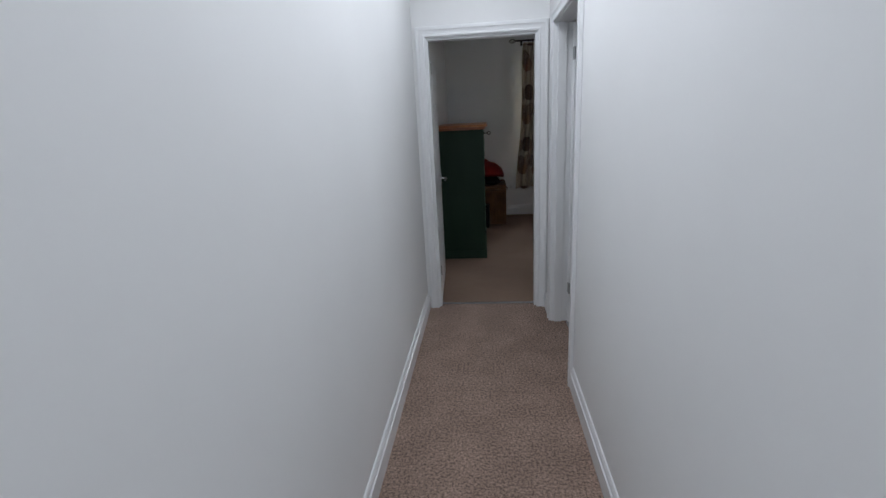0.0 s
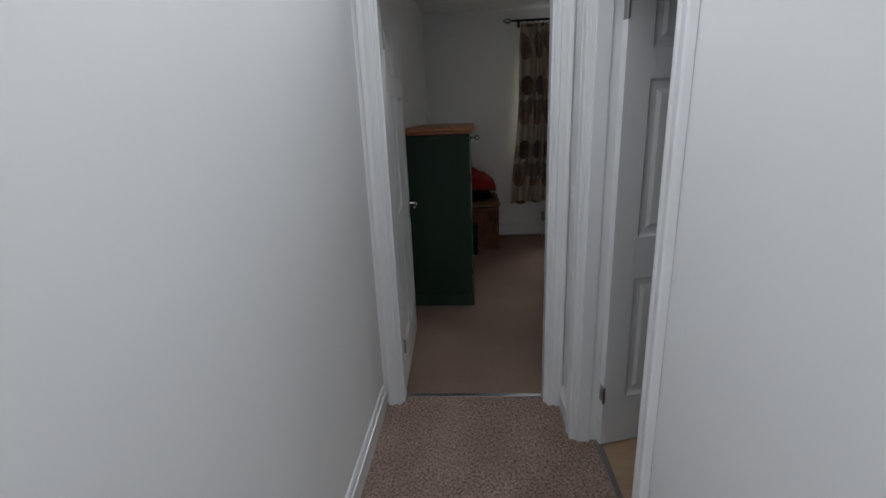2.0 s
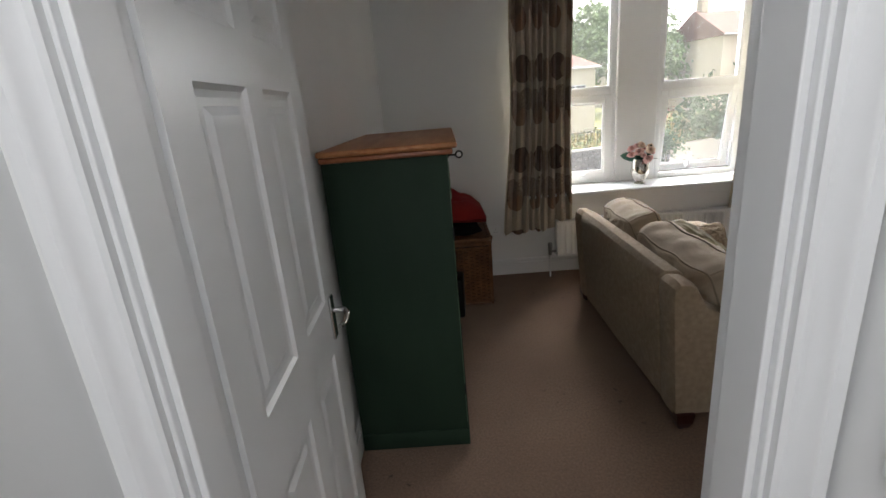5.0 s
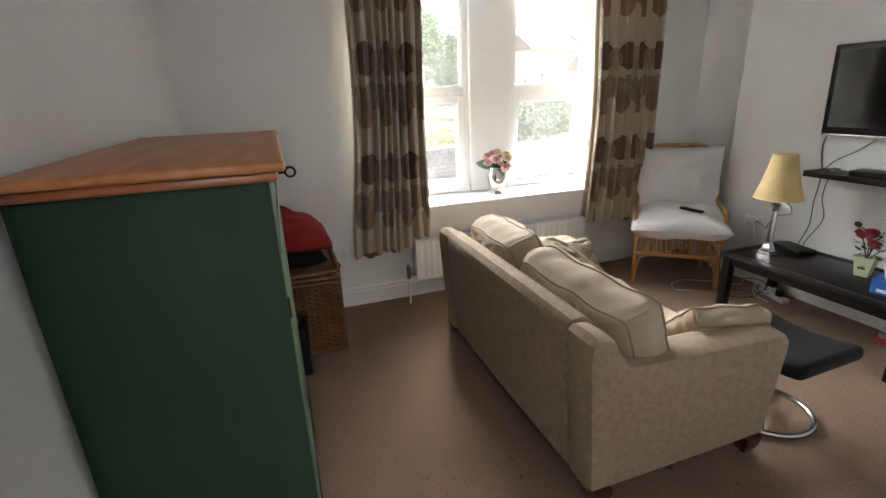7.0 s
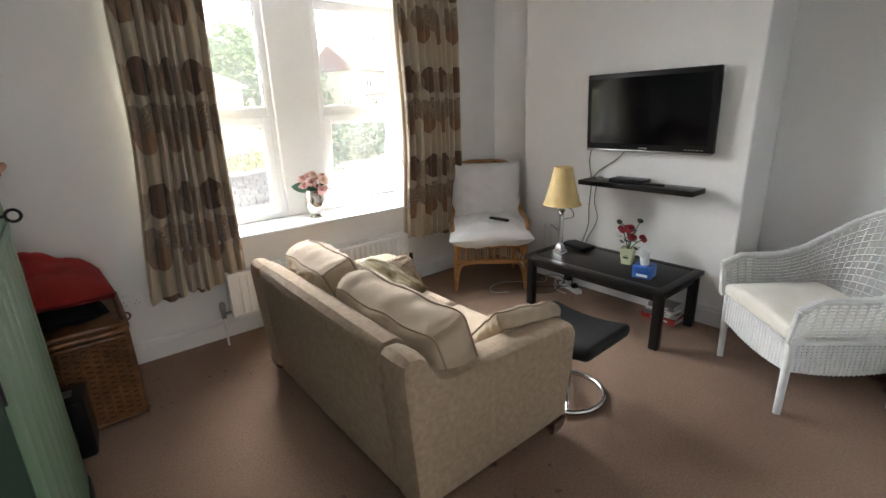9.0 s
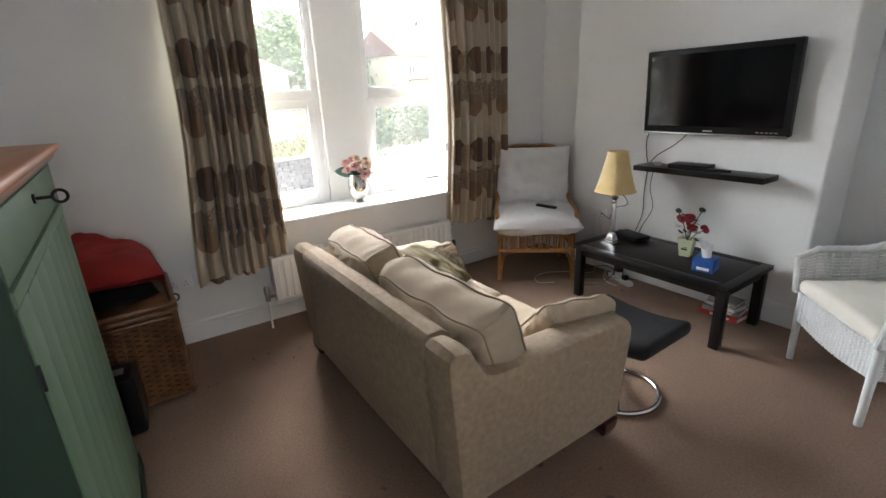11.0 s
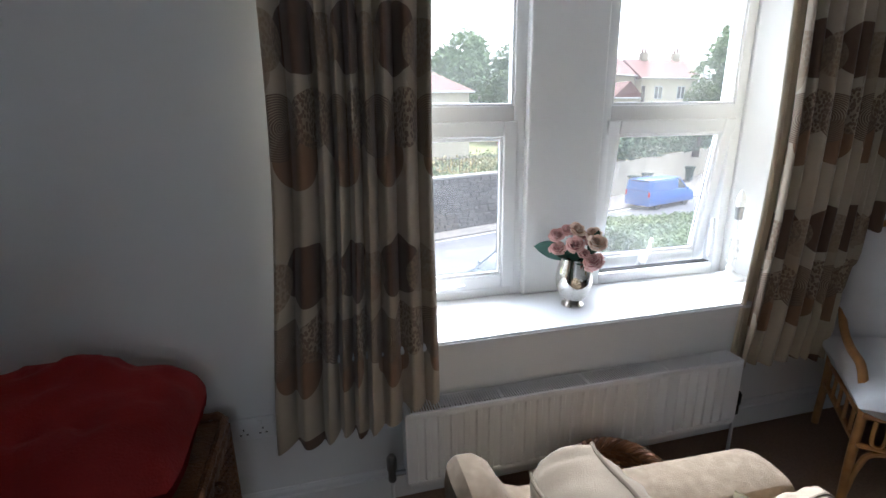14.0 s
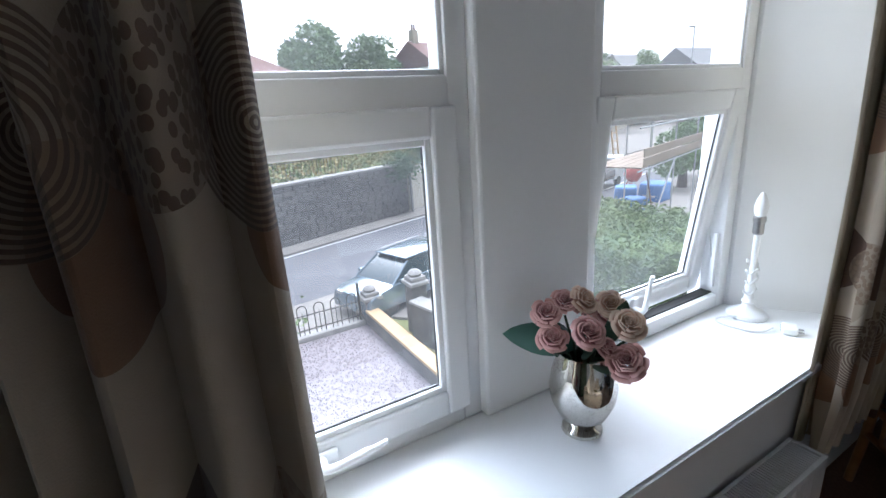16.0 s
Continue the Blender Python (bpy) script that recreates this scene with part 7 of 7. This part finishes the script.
# street fitted to the window view, enlarged about that eye: lower, farther, size estimated
STREET_SCALE = 1.37
EYE_POINT = Vector((1.346, 6.106, 1.482))
GROW = Matrix.Translation(EYE_POINT) @ Matrix.Diagonal((STREET_SCALE, STREET_SCALE, STREET_SCALE, 1)) @ Matrix.Translation(-EYE_POINT)
for ob in set(bpy.data.objects) - BEFORE_STREET:
    if ob.parent is None:
        ob.matrix_basis = GROW @ ob.matrix_basis
GROUND = (GROW @ Vector((0, 0, GROUND))).z

tree(17.6, 60.0, 0.6, 10.7, 5.6, 1, n=8000)
tree(24.2, 59.0, 0.6, 10.1, 4.6, 2, label="rounded green tree beside another tree")
tree(12.0, 70.0, 0.8, 8.2, 4.5, 3, label="lower green tree behind the bungalow")
tree(20.5, 52.0, 0.4, 6.4, 3.4, 4, FOLIAGE_PALE, "pale green shrubby tree beyond the wall")
tree(45.5, 50.0, 0.6, 10.6, 6.2, 5, label="large willow-like tree beside houses", n=8000)
tree(36.5, 44.0, 0.0, 4.6, 2.5, 6, FOLIAGE_PALE, "pale green bush above the boundary wall")
tree(72.0, 58.0, 0.6, 9.0, 3.5, 7, label="distant green tree between houses", n=3000)
tree(30.3, 24.4, -2.3, -0.4, 2.3, 9, label="bushy green tree at the end of the next yard", n=4000)
tree(34.2, 25.2, -2.3, 0.0, 2.5, 10, label="bushy green tree beside another at the yard's end", n=4000)
tree(8.0, 82.0, 0.9, 10.0, 5.0, 8, label="distant green tree above the bungalow roof", n=3000)
# ---- houses ----
def house(label, x0, x1, y0, y1, base, eave, ridge, wall_mat, roof_mat, gable_x=True, openings=(), chimneys=(), hip=0.0, rot=0.0):
    cx, cy = (x0 + x1) / 2, (y0 + y1) / 2
    base -= 2.6
    h = thing("house", label, "house", pose(cx, cy, 0, 0, 0, rot))
    a, b = (x1 - x0) / 2, (y1 - y0) / 2
    bm = bmnew()
    if gable_x:
        box(bm, (-a, -b, base), (a, b, eave))
        if not hip:
            prism(bm, [(-b, eave), (b, eave), (0, ridge - 0.05)], -a, a, "x")
    else:
        box(bm, (-a, -b, base), (a, b, eave))
        prism(bm, [(-a, eave), (a, eave), (0, ridge - 0.05)], -b, b, "y")
    part("wall", bm, wall_mat, h)
    bm = bmnew()
    o, t = 0.35, 0.14
    if gable_x:
        e = [(-a - o, -b - o), (a + o, -b - o), (a + o, b + o), (-a - o, b + o)]
        r0, r1 = (-a - o + hip, 0), (a + o - hip, 0)
        zl = eave - 0.15
        v = [bm.verts.new((*p, zl)) for p in e] + [bm.verts.new((*r0, ridge)), bm.verts.new((*r1, ridge))]
        w = [bm.verts.new((*p, zl - t)) for p in e]
        for f in ((v[0], v[1], v[5], v[4]), (v[2], v[3], v[4], v[5]), (v[1], v[2], v[5]), (v[3], v[0], v[4])):
            bm.faces.new(f)
    else:
        e = [(-a - o, -b - o), (a + o, -b - o), (a + o, b + o), (-a - o, b + o)]
        zl = eave - 0.15
        v = [bm.verts.new((*p, zl)) for p in e] + [bm.verts.new((0, -b - o, ridge)), bm.verts.new((0, b + o, ridge))]
        w = [bm.verts.new((*p, zl - t)) for p in e]
        for f in ((v[0], v[4], v[5], v[3]), (v[1], v[2], v[5], v[4])):
            bm.faces.new(f)
        bm.faces.new((v[0], v[1], v[4]))
        bm.faces.new((v[2], v[3], v[5]))
    for i in range(4):
        j = (i + 1) % 4
        bm.faces.new((v[i], v[j], w[j], w[i]))
    bm.faces.new(w[::-1])
    roof = part("roof", bm, roof_mat, h)
    bm = bmnew()
    box(bm, (-a - o, -b - o - 0.10, eave - 0.29), (a + o, -b - o, eave - 0.15), 0.03)
    part("gutter", bm, WHITEPAINT, roof)
    for fx, z, w_, h_, door in openings:
        win = part("window" if not door else "garage_door", boxed((fx - w_ / 2, -b - 0.05, z), (fx + w_ / 2, -b + 0.02, z + h_)), WHITEPAINT if not door else TIMBER, h, "white framed window" if not door else "brown timber garage door")
        if not door:
            for q in (-1, 1):
                part("pane", boxed((fx + q * w_ / 4 - w_ / 4 + 0.07, -b - 0.06, z + 0.08), (fx + q * w_ / 4 + w_ / 4 - 0.07, -b - 0.045, z + h_ - 0.08)), WINDOWDARK, win)
    for px, py, pz, ph in chimneys:
        c = part("chimney", boxed((px - 0.45, py - 0.35, pz), (px + 0.45, py + 0.35, pz + ph), 0.03), BATHSTONE, h)
        for q in (-0.2, 0.2):
            part("chimney_pot", lathed([(0.13, pz + ph), (0.11, pz + ph + 0.55), (0.14, pz + ph + 0.6)], 10, pose(px + q, py, 0)), REDTILE, c)
    return h


house("cream bungalow with a red hipped roof above the bank", -4, 12, 40, 49, -0.6, 3.6, 6.3, CREAMWALL, REDTILE, True, ((6.5, 1.0, 1.6, 1.2, 0), (2.6, 0.6, 2.0, 2.1, 1), (-2.5, 1.0, 1.8, 1.2, 0)), (), 4.8)
house("white house with a dark slate roof beyond the trees", 22.0, 28.5, 68, 76, 0, 6.0, 8.6, RENDERWALL, SLATE, True)
house("two-storey cream house with a red roof and chimney", 27.5, 37.3, 55, 62, 0, 6.3, 8.9, CREAMWALL, REDTILE, True, ((-2.4, 3.6, 1.0, 1.4, 0), (0.8, 3.6, 1.0, 1.4, 0), (3.2, 3.6, 1.0, 1.4, 0), (-2.4, 0.9, 1.2, 1.4, 0)), ((3.4, 0, 8.2, 1.8), (-4.2, 0, 8.0, 2.1)), rot=20)
house("brick and cream house with a gable facing the street", 38.5, 46.5, 56, 63, 0, 6.0, 8.3, CREAMWALL, REDTILE, True, ((-1.6, 3.4, 1.1, 1.5, 0), (1.6, 3.4, 1.1, 1.5, 0)), ((-1.5, 0, 7.8, 1.3), (3.2, 0, 7.8, 1.3)))
house("small cream porch house with a steep gable", 31.0, 34.0, 50, 54, 0, 3.5, 5.0, CREAMWALL, REDTILE, False)
house("distant pale house with a pointed gable", 73.5, 80, 70, 78, 0, 5.7, 9.2, CREAMWALL, SLATE, False, ((0, 3.0, 1.2, 1.3, 0),))
house("distant pale house with a slate roof", 82, 93, 70, 78, 0, 5.8, 9.4, RENDERWALL, SLATE, True, ((-2, 3.0, 1.2, 1.3, 0), (2, 3.0, 1.2, 1.3, 0)))
house("distant cream terrace with a slate roof", 60, 72, 72, 80, 0, 5.6, 8.2, CREAMWALL, SLATE, True, ((-3, 3.0, 1.2, 1.3, 0), (2, 3.0, 1.2, 1.3, 0)))
house("distant house with a red roof on the skyline", 95, 108, 64, 74, 0, 6.5, 10.2, RENDERWALL, SLATE, True)

post = thing("street_lamp", "slender grey street lamp with a flat head", "street lamp", pose(62.7, 45, 0))
part("post", tubed([(0, 0, -1), (0, 0, 9.3)], [0.12, 0.06], 8), GALV, post)
part("head", boxed((-1.1, -0.12, 9.3), (0.15, 0.12, 9.46), 0.05), GALV, post)
# ---- vehicles ----
def wheel(parent, x, y, r=0.34, w=0.22):
    t = part("wheel", lathed([(r * 0.6, -w / 2), (r * 0.94, -w / 2), (r, -w / 2 + 0.03), (r, w / 2 - 0.03), (r * 0.94, w / 2), (r * 0.6, w / 2)], 24, pose(0, 0, 0, 90, 0, 0)), TYRE, parent, "", pose(x, y, r))
    part("rim", lathed([(r * 0.6, -w * 0.48), (r * 0.5, -w * 0.40), (0.05, -w * 0.46), (0.05, w * 0.46), (r * 0.5, w * 0.40), (r * 0.6, w * 0.48)], 10, pose(0, 0, 0, 90, 0, 0)), STEEL, t)


def vehicle(name, label, category, m, lower, cabin, width, paint, glass_inset=0.06, rails=False, wheels=(), front=(), tail=()):
    """lower and cabin: side outlines (x, z); the cabin leans in towards the roof."""
    v = thing(name, label, category, m)
    h = width / 2
    bm = bmnew()
    upholstered(bm, lower, -h, h, 0.07)
    part("body", bm, paint, v)
    zc0, zc1 = min(z for _, z in cabin), max(z for _, z in cabin)
    lean = lambda z: h - 0.05 - 0.17 * (z - zc0) / (zc1 - zc0)
    bm = bmnew()
    lo = [[bm.verts.new((x, s * lean(z), z)) for x, z in cabin] for s in (-1, 1)]
    bm.faces.new(lo[0])
    bm.faces.new(lo[1][::-1])
    for i in range(len(cabin)):
        j = (i + 1) % len(cabin)
        bm.faces.new((lo[0][i], lo[0][j], lo[1][j], lo[1][i]))
    bmesh.ops.bevel(bm, geom=bm.edges[:], offset=0.03, segments=2, affect="EDGES")
    part("cabin", bm, CARGLASS, v, "dark tinted glass")
    bm = bmnew()
    top = [(x, z) for x, z in cabin if z > zc1 - 0.12]
    xa, xb = min(x for x, _ in top), max(x for x, _ in top)
    box(bm, (xa - 0.05, -lean(zc1) - 0.02, zc1 - 0.03), (xb + 0.05, lean(zc1) + 0.02, zc1 + 0.035), 0.03, 3)
    part("roof", bm, paint, v)
    xs_ = sorted(x for x, z in cabin)
    for s in (-1, 1):
        for (xa_, za), (xb_, zb) in ((cabin[0], cabin[1]), (cabin[-1], cabin[-2])):
            part("pillar", tubed([(xa_, s * (lean(za) + 0.005), za), (xb_, s * (lean(zb) + 0.005), zb)], 0.035, 6), paint, v)
        mid = (xa + xb) / 2
        part("pillar", tubed([(mid, s * (lean(zc0) + 0.008), zc0), (mid, s * (lean(zc1) + 0.008), zc1)], 0.035, 6), paint, v)
        if rails:
            part("roof_rail", tubed(smooth_path([(xa + 0.1, s * (lean(zc1) - 0.03), zc1 + 0.03), (xa + 0.25, s * (lean(zc1) - 0.03), zc1 + 0.09), (xb - 0.25, s * (lean(zc1) - 0.03), zc1 + 0.09), (xb - 0.1, s * (lean(zc1) - 0.03), zc1 + 0.03)], 5), 0.016, 8), STEEL, v)
        part("wing_mirror", boxed((cabin[0][0] + 0.22, s * (h + 0.09) - 0.09, zc0 + 0.02), (cabin[0][0] + 0.36, s * (h + 0.09) + 0.09, zc0 + 0.17), 0.04, 3), paint, v)
        for x, z in front:
            part("headlight", boxed((x - 0.06, s * (h - 0.28) - 0.16, z), (x + 0.16, s * (h - 0.28) + 0.16, z + 0.16), 0.04, 3), CHROME, v, "clear headlight")
        for x, z in tail:
            part("tail_light", boxed((x - 0.05, s * (h - 0.1) - 0.07, z), (x + 0.04, s * (h - 0.1) + 0.07, z + 0.34), 0.03), TAIL, v, "red tail light")
        for x in wheels:
            wheel(v, x, s * (h - 0.12))
    return v


cxu, cyv = 7.45, 19.55
vehicle("car", "silver-blue estate car parked at the kerb", "car", pose(cxu, cyv, GROUND + 0.01, 0, 0, 17.5),
        [(-2.2, 0.30), (-2.24, 0.55), (-2.15, 0.80), (-1.9, 0.90), (-1.15, 1.0), (2.0, 1.04), (2.2, 0.95), (2.24, 0.6), (2.18, 0.28)],
        [(-1.25, 0.98), (-0.45, 1.52), (0.2, 1.60), (1.6, 1.56), (2.05, 1.02)], 1.84, CARPAINT, rails=True, wheels=(-1.42, 1.38), front=((-2.12, 0.66),), tail=((2.18, 0.8),))
cxu, cyv = 23.6, 32.6
vehicle("van", "bright blue panel van driving up the road", "van", pose(cxu, cyv, GROUND + 0.01, 0, 0, 197.5),
        [(-2.5, 0.30), (-2.52, 0.70), (-2.3, 1.02), (-1.75, 1.16), (-1.0, 1.25), (2.48, 1.25), (2.5, 0.6), (2.45, 0.28)],
        [(-1.75, 1.14), (-1.0, 1.86), (-0.6, 1.95), (2.3, 1.95), (2.46, 1.22)], 1.95, VANBLUE, wheels=(-1.6, 1.5), front=((-2.4, 0.75),), tail=((2.46, 0.9),))
part_van = bpy.data.objects["van"]
bm = bmnew()
prism(bm, [(-0.55, 1.24), (-0.5, 1.90), (2.32, 1.90), (2.47, 1.24)], -0.965, 0.965, "y")
bmesh.ops.bevel(bm, geom=bm.edges[:], offset=0.05, segments=2, affect="EDGES")
part("load_body", bm, VANBLUE, part_van)

cxu, cyv = 26.6, 28.4
truck = thing("flatbed_truck", "dark grey flatbed truck parked at the kerb", "truck", pose(cxu, cyv, GROUND + 0.01, 0, 0, 17.5))
part("chassis", boxed((-2.6, -0.45, 0.45), (2.4, 0.45, 0.62), 0.02), IRON, truck)
part("bed", boxed((-2.7, -1.0, 0.80), (0.9, 1.0, 0.88), 0.01), TIMBER, truck)
for lo, hi in (((-2.74, -1.0, 0.88), (-2.69, 1.0, 1.32)), ((-2.69, -1.02, 0.88), (0.9, -0.97, 1.30)), ((-2.69, 0.97, 0.88), (0.9, 1.02, 1.30))):
    part("dropside", boxed(lo, hi, 0.012), SLATE, truck, "dark grey drop side")
part("number_plate", boxed((-2.76, -0.26, 0.62), (-2.745, 0.26, 0.74)), SANDSTONE, truck, "yellow number plate with no readable text")
part("cab", boxed((1.0, -0.95, 0.5), (2.6, 0.95, 2.1), 0.12, 3), WHITEPAINT, truck, "white cab")
part("cab_window", boxed((0.985, -0.7, 1.35), (1.01, 0.7, 1.9), 0.01), CARGLASS, truck)
for x in (-1.6, 1.7):
    for s in (-1, 1):
        wheel(truck, x, s * 0.85, 0.36, 0.24)
